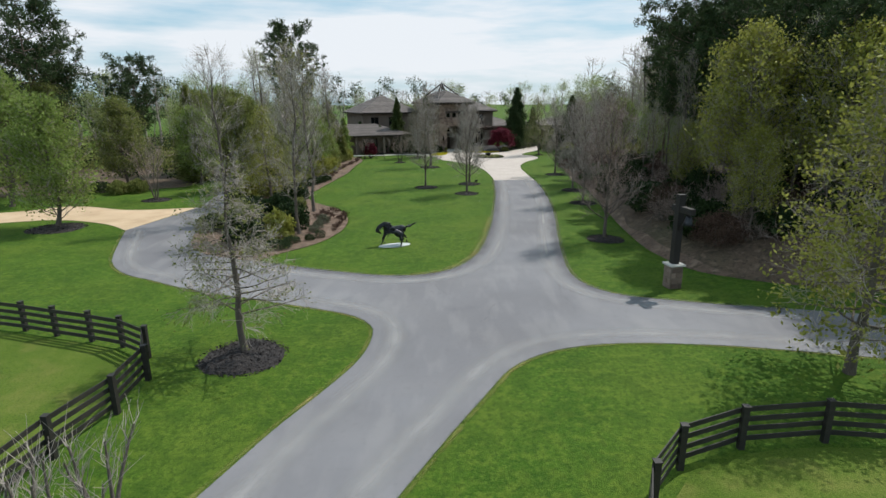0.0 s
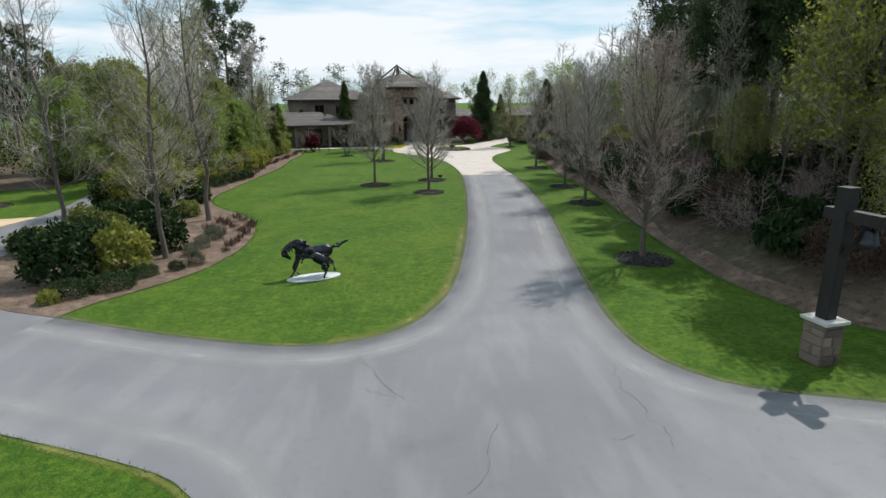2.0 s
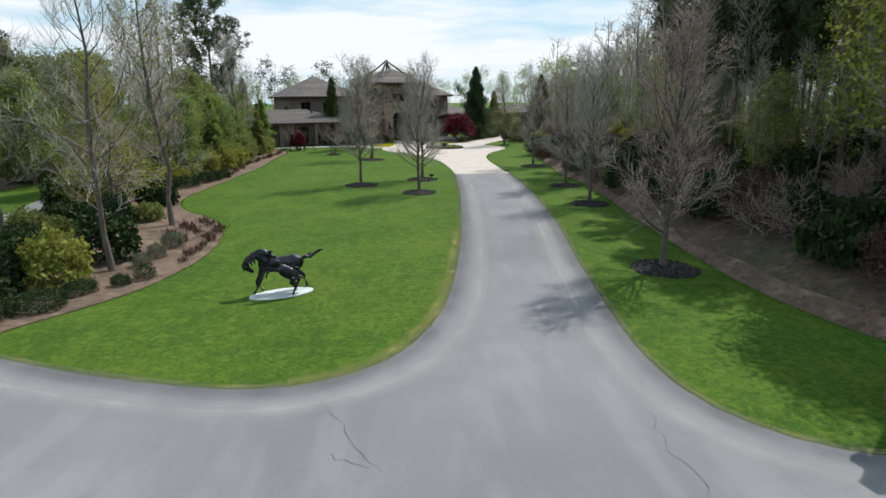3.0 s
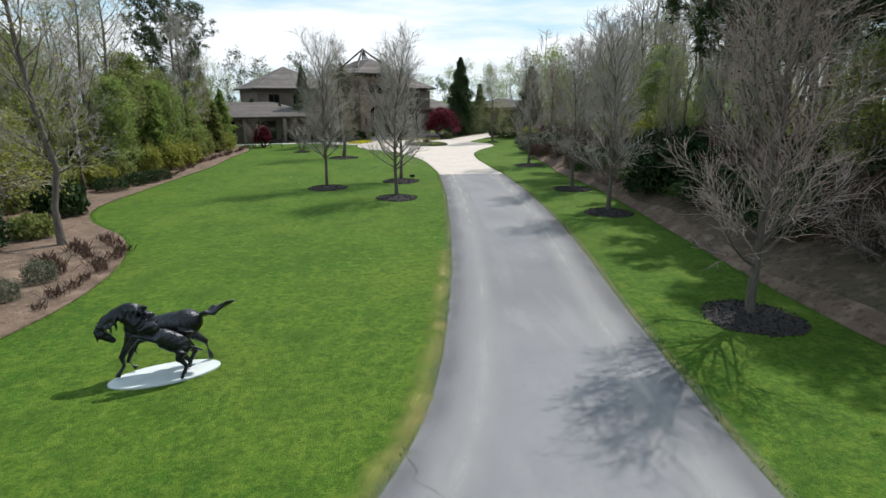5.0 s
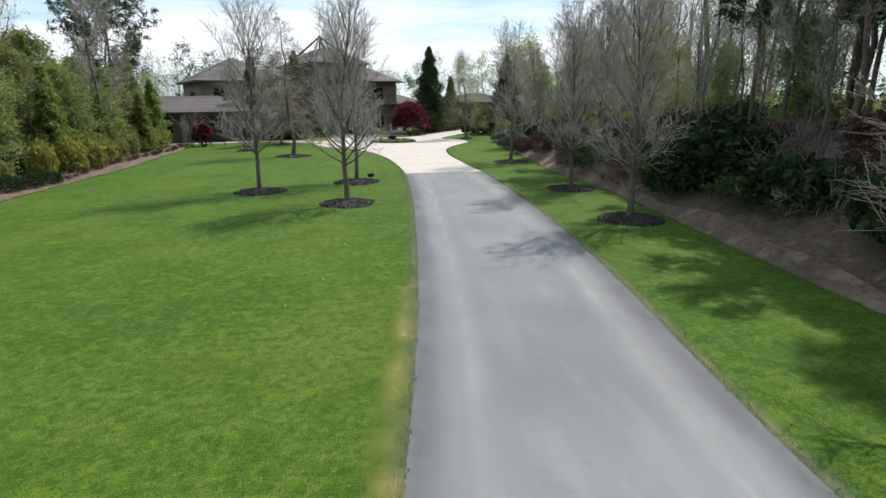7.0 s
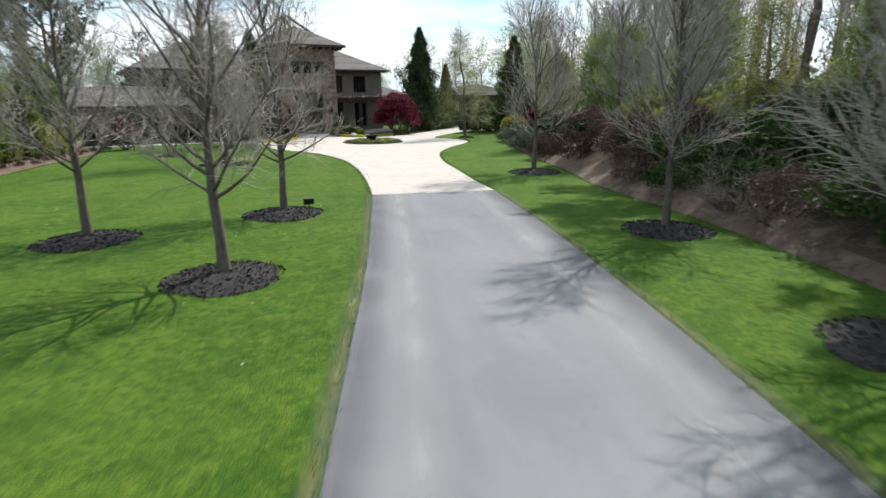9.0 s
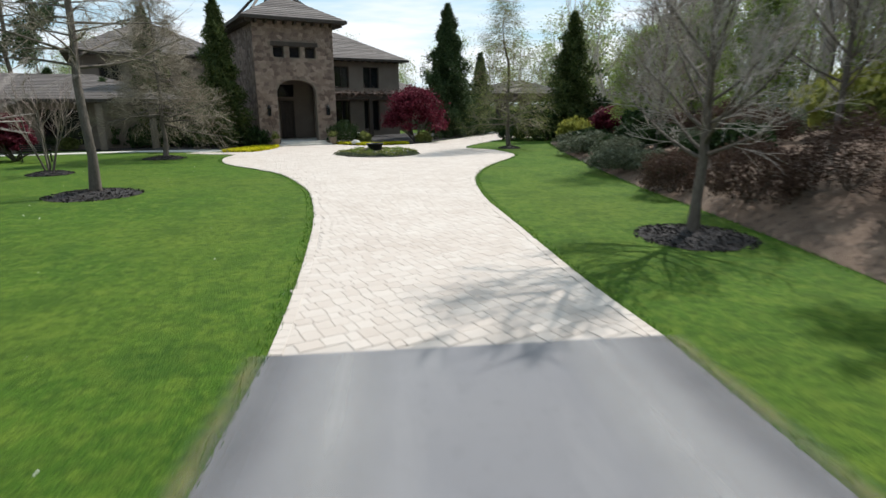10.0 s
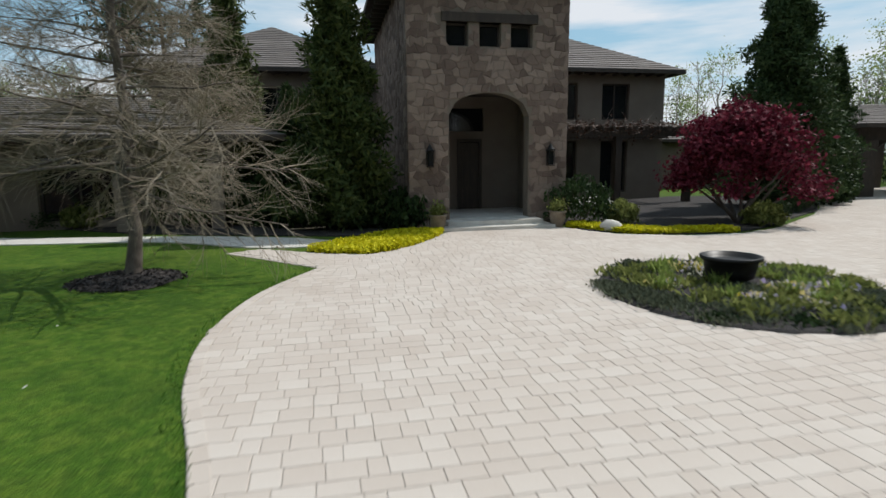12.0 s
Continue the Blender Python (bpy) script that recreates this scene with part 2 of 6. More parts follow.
IRON = material("black_iron", [(0.012, 0.012, 0.012), (0.03, 0.03, 0.03)], 4.0, 0.45, 0.2, 60.0, 0.003, metal=0.7)
TERRA = material("weathered_clay", [(0.1, 0.075, 0.055), (0.18, 0.14, 0.1), (0.27, 0.22, 0.165)], 4.0, 0.85, 0.4, 50.0, 0.005)
FLOWERS = material("mixed_blossom", [(0.75, 0.6, 0.03), (0.75, 0.72, 0.7), (0.42, 0.34, 0.6)], 1.0, 0.7, 0, 10, island=0.9, trans=0.3)
GLASS = bpy.data.materials.new("window_glass")
GLASS.use_nodes = True
gb = GLASS.node_tree.nodes["Principled BSDF"]
gb.inputs["Base Color"].default_value = (0.012, 0.013, 0.015, 1)
gb.inputs["Roughness"].default_value = 0.06


# ---- mesh helpers ----
class Build:
    """Collects vertices and faces of one mesh."""

    def __init__(self):
        self.v, self.f = [], []

    def add(self, verts, faces):
        o = len(self.v)
        self.v.extend(verts)
        self.f.extend(tuple(i + o for i in q) for q in faces)

    def box(self, lo, hi, turn=None):
        (a, b, c), (d, e, g) = lo, hi
        vs = [(a, b, c), (d, b, c), (d, e, c), (a, e, c), (a, b, g), (d, b, g), (d, e, g), (a, e, g)]
        if turn is not None:
            vs = [tuple(turn @ Vector(p)) for p in vs]
        self.add(vs, [(3, 2, 1, 0), (4, 5, 6, 7), (0, 1, 5, 4), (1, 2, 6, 5), (2, 3, 7, 6), (3, 0, 4, 7)])

    def tube(self, pts, radii, n=5, cap=True):
        o = len(self.v)
        pts = [Vector(p) for p in pts]
        for i, p in enumerate(pts):
            d = (pts[min(i + 1, len(pts) - 1)] - pts[max(i - 1, 0)])
            d = d.normalized() if d.length > 1e-9 else Vector((0, 0, 1))
            ref = Vector((0, 0, 1)) if abs(d.z) < 0.9 else Vector((1, 0, 0))
            s = d.cross(ref).normalized()
            u = s.cross(d)
            for k in range(n):
                a = 2 * math.pi * k / n
                self.v.append(tuple(p + (s * math.cos(a) + u * math.sin(a)) * radii[i]))
        for i in range(len(pts) - 1):
            for k in range(n):
                a, b = o + i * n + k, o + i * n + (k + 1) % n
                self.f.append((a, b, b + n, a + n))
        if cap:
            self.f.append(tuple(o + k for k in reversed(range(n))))
            self.f.append(tuple(o + (len(pts) - 1) * n + k for k in range(n)))

    def lathe(self, profile, n=20, at=(0, 0, 0)):
        o = len(self.v)
        for r, z in profile:
            for k in range(n):
                a = 2 * math.pi * k / n
                self.v.append((at[0] + r * math.cos(a), at[1] + r * math.sin(a), at[2] + z))
        for i in range(len(profile) - 1):
            for k in range(n):
                a, b = o + i * n + k, o + i * n + (k + 1) % n
                self.f.append((a, b, b + n, a + n))
        self.f.append(tuple(o + k for k in reversed(range(n))))
        self.f.append(tuple(o + (len(profile) - 1) * n + k for k in range(n)))

    def blob(self, c, r, rings=8, n=12, bumpy=0.0, seed=0):
        o = len(self.v)
        for i in range(1, rings):
            th = math.pi * i / rings
            for k in range(n):
                ph = 2 * math.pi * k / n
                d = Vector((math.sin(th) * math.cos(ph), math.sin(th) * math.sin(ph), math.cos(th)))
                s = 1 + bumpy * noise.noise(d * 2.3 + Vector((seed * 3.1, 0, 0)))
                self.v.append((c[0] + r[0] * d.x * s, c[1] + r[1] * d.y * s, c[2] + r[2] * d.z * s))
        top, bot = len(self.v), len(self.v) + 1
        self.v += [(c[0], c[1], c[2] + r[2]), (c[0], c[1], c[2] - r[2])]
        for i in range(rings - 2):
            for k in range(n):
                a, b = o + i * n + k, o + i * n + (k + 1) % n
                self.f.append((a, a + n, b + n, b))
        for k in range(n):
            self.f.append((o + k, o + (k + 1) % n, top))
            self.f.append((o + (rings - 2) * n + (k + 1) % n, o + (rings - 2) * n + k, bot))

    def mesh(self, name, mat, smooth=False):
        me = bpy.data.meshes.new(name)
        me.from_pydata(self.v, [], self.f)
        me.materials.append(mat)
        if smooth:
            me.polygons.foreach_set("use_smooth", [True] * len(me.polygons))
        me.update()
        return me


def quads_mesh(name, corners, mat):
    """A mesh of loose quads from an array (n, 4, 3)."""
    n = len(corners)
    me = bpy.data.meshes.new(name)
    me.vertices.add(n * 4)
    me.vertices.foreach_set("co", np.asarray(corners, dtype=np.float32).reshape(-1))
    me.loops.add(n * 4)
    me.loops.foreach_set("vertex_index", np.arange(n * 4, dtype=np.int32))
    me.polygons.add(n)
    me.polygons.foreach_set("loop_start", np.arange(0, n * 4, 4, dtype=np.int32))
    me.materials.append(mat)
    me.update(calc_edges=True)
    return me


def part(name, shape, mat, parent, label="", smooth=False):
    me = shape.mesh(name, mat, smooth) if isinstance(shape, Build) else shape
    ob = new(name, me)
    ob.parent = parent
    if label:
        ob["label"] = label
    return ob


def thing(name, m, label, category, group="", kind=""):
    ob = new(name)
    ob.empty_display_size = 0.2
    ob.matrix_world = m
    return tagged(ob, label, category, group, kind)


def solid(name, shape, mat, label="", category="", group="", kind="", smooth=False, m=None):
    me = shape.mesh(name, mat, smooth) if isinstance(shape, Build) else shape
    ob = new(name, me)
    if m is not None:
        ob.matrix_world = m
    return tagged(ob, label, category, group, kind)


def spline(points, step=0.5, closed=False):
    """A smooth line through the points."""
    p = [np.array(q, float) for q in points]
    n = len(p)
    out = []
    for i in range(n if closed else n - 1):
        if closed:
            a, b, c, d = p[(i - 1) % n], p[i], p[(i + 1) % n], p[(i + 2) % n]
        else:
            a, b, c, d = p[max(i - 1, 0)], p[i], p[i + 1], p[min(i + 2, n - 1)]
        k = max(1, int(np.linalg.norm(c - b) / step))
        for j in range(k):
            t = j / k
            out.append(0.5 * (2 * b + (c - a) * t + (2 * a - 5 * b + 4 * c - d) * t * t + (3 * b - a - 3 * c + d) * t ** 3))
    if not closed:
        out.append(p[-1])
    return [tuple(q) for q in out]


def inside(x, y, poly):
    """Which of the points x, y lie in the polygon."""
    x, y = np.asarray(x, float), np.asarray(y, float)
    hit = np.zeros(x.shape, bool)
    px, py = poly[-1][0], poly[-1][1]
    for qx, qy in poly:
        if qy != py:
            hit ^= ((qy > y) != (py > y)) & (x < (px - qx) * (y - qy) / (py - qy) + qx)
        px, py = qx, qy
    return hit


def sheet(name, outline, z, mat, label, category, kind="structure", thick=0.06):
    """A slab with the outline, its top at z."""
    bm = bmesh.new()
    vs = [bm.verts.new((x, y, z)) for x, y in outline]
    es = [bm.edges.new((vs[i], vs[(i + 1) % len(vs)])) for i in range(len(vs))]
    bmesh.ops.triangle_fill(bm, use_beauty=True, use_dissolve=False, edges=es, normal=(0, 0, 1))
    low = [bm.verts.new((x, y, z - thick)) for x, y in outline]
    for i in range(len(vs)):
        j = (i + 1) % len(vs)
        bm.faces.new((vs[i], low[i], low[j], vs[j]))
    bmesh.ops.recalc_face_normals(bm, faces=bm.faces)
    me = bpy.data.meshes.new(name)
    bm.to_mesh(me)
    bm.free()
    if sum(p.normal.z for p in me.polygons) < 0:
        me.flip_normals()
    me.materials.append(mat)
    return tagged(new(name, me), label, category, kind=kind)


# ---- ground, roads and paving ----
LAWN_EDGE = [(-10.57, 29.75), (-8.96, 29.1), (-7.04, 28.3), (-5.4, 27.75), (-3.8, 27.3), (-2.4, 27.1), (-1.0, 27.35), (0.4, 28.25), (1.4, 29.85), (2.27, 32.6), (3.15, 37.9), (3.85, 43.6), (4.47, 50.1), (4.86, 55.0), (5.25, 62.6)]
DRIVE_L = [(5.25, 62.6), (5.2, 65.3), (4.96, 69.65), (4.6, 72.8), (4.06, 75.65), (2.6, 79.85), (0.9, 82.4), (-0.35, 84.0), (-1.2, 85.6), (-1.75, 87.8), (-1.72, 90.2)]
ROAD_R = [(15.0, 22.45), (12.5, 22.9), (10.3, 23.5), (8.6, 24.05), (7.5, 24.95), (6.85, 26.3), (6.7, 28.4), (7.0, 31.6), (7.63, 36.5), (8.35, 41.2), (8.95, 46.0), (9.4, 51.0), (9.75, 57.0), (9.87, 62.6)]
DRIVE_R = [(9.87, 62.6), (9.74, 65.0), (9.7, 69.0), (9.68, 73.0), (10.05, 77.0), (10.7, 79.8), (11.75, 82.5), (13.5, 85.9), (14.1, 87.8), (13.7, 91.0), (12.4, 94.3), (17.6, 103.4)]
SIDE_S = [(-5.7, 9.6), (-5.04, 11.5), (-4.46, 13.2), (-3.45, 15.6), (-2.77, 17.6), (-2.6, 19.5), (-2.85, 20.6), (-3.66, 21.55), (-5.2, 22.3), (-7.85, 23.3), (-12.3, 25.0), (-14.9, 26.4), (-17.0, 27.6), (-18.9, 29.8), (-20.7, 33.4), (-22.6, 37.6)]
SIDE_W = [(-22.6, 37.6), (-21.4, 46.2), (-22.3, 52.0), (-24.6, 60.0), (-30.0, 72.0)]
SIDE_E = [(-26.0, 72.0), (-20.6, 60.0), (-18.9, 54.0), (-18.6, 47.5), (-17.6, 41.0), (-16.9, 36.5), (-14.9, 32.4), (-12.4, 30.6), (-10.57, 29.75)]
NEAR_R = [(-2.1, 7.8), (-0.31, 11.5), (0.52, 13.2), (1.5, 15.1), (2.43, 16.8), (3.6, 17.9), (5.1, 18.6), (7.1, 18.9), (9.4, 18.8), (12.2, 18.4), (20.0, 16.6), (45.0, 10.5)]
s_lawn, s_drl, s_rr, s_drr = spline(LAWN_EDGE), spline(DRIVE_L, 0.3), spline(ROAD_R), spline(DRIVE_R, 0.3)
s_ss, s_sw, s_se, s_nr = spline(SIDE_S), spline(SIDE_W), spline(SIDE_E), spline(NEAR_R)

# the wooded bank beside the drive: it climbs from its edge line to a low plateau
BANK_EDGE = [(16.5, 25.8), (13.5, 27.8), (12.5, 31.0), (12.3, 33.5), (12.5, 38.0), (13.0, 43.5), (13.7, 50.0), (14.15, 55.5), (14.1, 60.0), (14.15, 63.0), (14.55, 66.5), (14.9, 70.0), (15.3, 75.0), (16.4, 83.0), (17.8, 91.0), (20.5, 100.0), (30.0, 106.0)]
s_bank = spline(BANK_EDGE, 0.6)
EDGE_Y = np.array([5.0, 18.6, 23.6] + [p[1] for p in s_bank] + [120.0])
EDGE_X = np.array([300.0, 45.0, 24.0] + [p[0] for p in s_bank] + [300.0])


def bank_z(x, y):
    """Height of the ground on the bank; nothing before its edge."""
    if y < 6 or y > 119:
        return 0.0
    e = float(np.interp(y, EDGE_Y, EDGE_X))
    slope = float(np.interp(y + 0.5, EDGE_Y, EDGE_X)) - float(np.interp(y - 0.5, EDGE_Y, EDGE_X))
    d = (x - e) / math.hypot(1, slope)
    if d <= 0:
        return 0.0
    top = 2.5 - 1.7 * min(1, max(0, (y - 70) / 22)) - 0.7 * min(1, max(0, (32 - y) / 8))
    lump = 1 + 0.16 * noise.noise(Vector((x * 0.35, y * 0.35, 0)))
    return top * (1 - math.exp(-d / 4.5)) * lump


def bank_sheet(name, y0, y1, steps, lift, mat, label, category, wave=0.0):
    """A sheet that lies on the bank between two ends, over the given distances from its edge."""
    ys = list(np.arange(y0, y1, 0.8)) + [y1]
    b = Build()
    for y in ys:
        e = float(np.interp(y, EDGE_Y, EDGE_X))
        for d in steps:
            x = e + d * (1 + wave * math.sin(y * 0.45) + wave * 0.6 * math.sin(y * 1.1 + 1))
            b.v.append((x, y, bank_z(x, y) + 0.003 + lift * min(1.0, 0.1 + d)))
    n = len(steps)
    b.f += [(j * n + i, j * n + i + 1, (j + 1) * n + i + 1, (j + 1) * n + i) for j in range(len(ys) - 1) for i in range(n - 1)]
    return solid(name, b, mat, label, category, kind="structure", smooth=True)


bg = Build()
GX = [-900, -300, -120, -80, -50, -30, -15, 0, 15, 30, 50, 80, 120, 300, 900]
GY = [-600, -200, -60, -20, 10, 40, 70, 100, 130, 160, 220, 320, 600, 1200]
bg.add([(x, y, 0.0) for y in GY for x in GX], [(j * len(GX) + i, j * len(GX) + i + 1, (j + 1) * len(GX) + i + 1, (j + 1) * len(GX) + i) for j in range(len(GY) - 1) for i in range(len(GX) - 1)])
ground = solid("ground", bg, GRASS, "mown green lawn with paler yellowish patches", "lawn", kind="structure")

road_outline = s_lawn + s_rr[::-1][0:] + [(24.0, 20.4), (45.0, 15.2)] + s_nr[::-1] + [(-6.5, -4.0), (-14.0, -24.0), (-19.0, -22.0), (-11.2, -4.0)] + s_ss + s_sw[1:] + s_se[:-1]
road = sheet("road", road_outline, 0.02, ASPHALT, "worn grey asphalt driveway with paler edges", "driveway")
gravel = sheet("path", spline([(-22.6, 37.6), (-25.5, 39.8), (-30.3, 41.2), (-36.0, 39.5), (-60.0, 34.0)]) + spline([(-60.0, 38.0), (-38.0, 43.5), (-32.6, 46.9), (-26.6, 45.2), (-21.4, 46.2)]), 0.026, TAN, "tan gravel path branching off the asphalt", "path")
PAVE_FAR = [(17.6, 103.4), (24.0, 105.5), (40.0, 112.0), (40.0, 124.0), (20.0, 124.0), (16.6, 112.5), (14.4, 106.6), (12.9, 103.3), (11.7, 101.4), (10.2, 98.9), (8.8, 97.4), (7.0, 96.6), (5.0, 96.7), (3.4, 98.2), (2.7, 98.9), (-0.4, 97.5), (-0.2, 96.4), (-0.5, 93.6), (-1.25, 92.0), (-2.9, 92.1), (-4.4, 92.4), (-4.9, 91.6)]
pave_outline = s_drl + PAVE_FAR[::-1] + s_drr[::-1][1:]
sheet("paddock", spline([(-10.05, -30.0), (-10.05, 9.0), (-9.9, 11.9), (-9.55, 14.0), (-9.75, 15.9), (-10.6, 17.3), (-11.85, 18.2), (-13.3, 18.75), (-15.0, 19.2), (-30.0, 23.2), (-44.0, 25.7), (-90.0, 30.0)], 1.0) + [(-90.0, -30.0)], 0.012, PADDOCK, "rough yellowish paddock grass behind the fence", "grass")
sheet("paddock", spline([(0.0, -30.0), (2.75, -4.0), (3.55, 3.0), (4.4, 8.1), (5.1, 10.0), (6.2, 11.35), (8.0, 12.2), (10.3, 12.5), (14.0, 12.05), (22.0, 10.3), (60.0, 1.0)], 1.0) + [(60.0, -30.0)], 0.012, PADDOCK, "rough yellowish paddock grass behind the fence", "grass")
paving = sheet("pavement", pave_outline, 0.012, JOINT, "sandy joints under cream pavers of the forecourt", "paving")

# ---- plants ----
def orth(d, rng):
    ref = Vector((rng.gauss(0, 1), rng.gauss(0, 1), rng.gauss(0, 1)))
    return d.cross(ref).normalized()


def branch(b, rng, start, d, length, r, n=4, lift=0.15, wob=0.18, segs=4, tip=0.25):
    """One tapering, wandering limb; returns its points."""
    pts, p, d = [Vector(start)], Vector(start), Vector(d).normalized()
    for i in range(segs):
        d = (d + Vector((rng.gauss(0, wob), rng.gauss(0, wob), rng.gauss(0, wob * 0.6) + lift))).normalized()
        p = p + d * (length / segs)
        pts.append(p.copy())
    b.tube(pts, [r * (1 - (1 - tip) * i / segs) for i in range(segs + 1)], n, cap=False)
    return pts


def along(pts, f):
    x = f * (len(pts) - 1)
    i = min(int(x), len(pts) - 2)
    p = pts[i].lerp(pts[i + 1], x - i)
    return p, (pts[i + 1] - pts[i]).normalized()


def skeleton_tree(seed, H, clear, limbs, reach, rise, r0, sub=8, twigs=6, taper=0.6, shape="oval", leader=True, twig_len=0.7, twig_r=0.007):
    """Trunk and limbs in one build, twigs in another, and the twig ends for leaves."""
    rng = random.Random(seed)
    wood, fine, ends = Build(), Build(), []
    top = H if leader else H * 0.55
    pts = [Vector((0, 0, -0.1))]
    n = 9
    x = y = 0.0
    for i in range(1, n + 1):
        x += rng.gauss(0, 0.012 * H)
        y += rng.gauss(0, 0.012 * H)
        pts.append(Vector((x, y, top * i / n)))
    rad = [max(0.012, r0 * (1 - taper * min(1, i / n)) * (1 - 0.85 * max(0, i / n - 0.55) / 0.45 * (1 if leader else 0))) for i in range(n + 1)]
    rad[0] = r0 * 1.35
    wood.tube(pts, rad, 8, cap=False)
    for k in range(limbs):
        f = clear + (0.97 - clear) * ((k + rng.random() * 0.8) / limbs)
        if shape == "oval":
            w = math.sin(math.pi * min(1, 0.22 + 0.8 * (f - clear) / (1 - clear))) ** 0.8
            up = rise + 0.9 * (f - clear)
        elif shape == "vase":
            w = 1.05 - 0.55 * (f - clear) / (1 - clear)
            up = rise + 0.8 * (f - clear)
        elif shape == "cone":
            w = 1.06 - (f - clear) / (1 - clear)
            up = rise
        else:
            w = 0.55 + 0.6 * math.sin(math.pi * (f - clear) / (1 - clear))
            up = rise
        ff = f if leader else clear + (f - clear) * 0.8
        p, td = along(pts, min(0.995, ff * (1 if leader else 1.0)))
        a = k * 2.399 + rng.gauss(0, 0.35)
        d = Vector((math.cos(a), math.sin(a), up + rng.gauss(0, 0.12)))
        L = reach * w * rng.uniform(0.75, 1.15)
        if L < 0.25:
            continue
        r = max(0.012, r0 * 0.38 * (L / reach) * (1 - 0.5 * f))
        lift = {"oval": 0.13, "vase": 0.10, "cone": -0.015, "pine": 0.08}[shape]
        lp = branch(wood, rng, p, d, L, r, 5, lift, 0.13, 5)
        ns = max(2, int(sub * (0.4 + 0.6 * L / reach)))
        for s in range(ns):
            g = 0.18 + 0.8 * (s + rng.random()) / ns
            q, qd = along(lp, min(0.99, g))
            sd = (qd * 0.75 + orth(qd, rng) * 0.8 + Vector((0, 0, 0.22 if shape != "cone" else 0.02))).normalized()
            sl = L * 0.42 * (1.15 - g * 0.7) * rng.uniform(0.6, 1.2)
            sp = branch(fine, rng, q, sd, sl, max(twig_r * 1.2, r * 0.32), 3, lift * 0.8, 0.16, 3, 0.35)
            for t in range(twigs):
                h = 0.2 + 0.8 * (t + rng.random()) / twigs
                u, ud = along(sp, min(0.99, h))
                e = (ud + orth(ud, rng) * 0.75 + Vector((0, 0, 0.2 if shape != "cone" else -0.05))).normalized()
                tl = twig_len * rng.uniform(0.5, 1.2)
                m = u + e * tl * 0.5
                v = m + (e + orth(e, rng) * 0.25 + Vector((0, 0, 0.08 if shape != "cone" else 0))).normalized() * tl * 0.5
                fine.tube([u, m, v], [twig_r, twig_r * 0.8, twig_r * 0.4], 3, cap=False)
                ends.append((m + v) * 0.5)
                ends.append(v)
    return wood, fine, np.array([tuple(e) for e in ends]) if ends else np.zeros((0, 3))


def leaf_quads(centres, size, rng, flat=0.0, long=1.6):
    """Folded-looking leaf quads, one for each centre."""
    n = len(centres)
    a = rng.normal(size=(n, 3))
    a /= np.linalg.norm(a, axis=1)[:, None]
    c = rng.normal(size=(n, 3))
    c[:, 2] += flat
    b = np.cross(a, c)
    b /= np.linalg.norm(b, axis=1)[:, None] + 1e-9
    s = size * rng.uniform(0.6, 1.4, n)[:, None]
    a, b = a * s * long * 0.5, b * s * 0.5
    return np.stack([centres - a, centres + b * 0.9 - a * 0.1, centres + a, centres - b * 0.9 - a * 0.1], 1)


def around(ends, each, spread, rng):
    k = np.repeat(ends, each, 0)
    return k + rng.normal(scale=spread, size=k.shape)


def needle_quads(ends, each, length, width, rng, droop=0.0):
    """Thin blades that burst out from each end."""
    k = np.repeat(ends, each, 0)
    d = rng.normal(size=k.shape)
    d[:, 2] += 0.35 - droop
    d /= np.linalg.norm(d, axis=1)[:, None]
    s = np.cross(d, rng.normal(size=k.shape))
    s /= np.linalg.norm(s, axis=1)[:, None] + 1e-9
    L = length * rng.uniform(0.6, 1.3, len(k))[:, None]
    s = s * width * 0.5
    return np.stack([k - s * 0.4, k + d * L * 0.5 - s, k + d * L, k + d * L * 0.5 + s], 1)


def shell_points(n, r, rng, inner=0.72, low=-0.55):
    """Points in the outer shell of a lumpy dome."""
    d = rng.normal(size=(int(n * 1.6), 3))
    d /= np.linalg.norm(d, axis=1)[:, None]
    d = d[d[:, 2] > low][:n]
    lump = 1 + 0.13 * np.sin(d[:, 0] * 7 + 1.3) * np.cos(d[:, 1] * 6) + 0.1 * np.sin(d[:, 2] * 9 + d[:, 0] * 5)
    return d * (rng.uniform(inner, 1.0, len(d)) * lump)[:, None] * np.array(r)


def tree(name, spec, wood_mat, fine_mat, m, label, category, group="", leaf=None):
    """A tree as a thing: trunk with limbs, twigs, and leaves where it has any."""
    wood, fine, ends = spec
    t = thing(name, m, label, category, group)
    part("trunk", wood, wood_mat, t, smooth=True)
    if fine.v:
        part("crown", fine, fine_mat, t)
    if leaf is not None:
        part("foliage", leaf, None, t)
    return t


def at(x, y, turn=0.0, size=1.0, z=0.0):
    return Matrix.Translation((x, y, z + bank_z(x, y))) @ Matrix.Rotation(turn, 4, "Z") @ Matrix.Scale(size, 4)


def place_all(first, spots, size0=1.0):
    """Copies of a tree at the spots (x, y, turn, size)."""
    made = []
    for x, y, turn, size in spots:
        c = copy_thing(first, at(x, y, turn))
        c.scale = (size, size, size)
        made.append(c)
    return made


NR = np.random.default_rng(5)

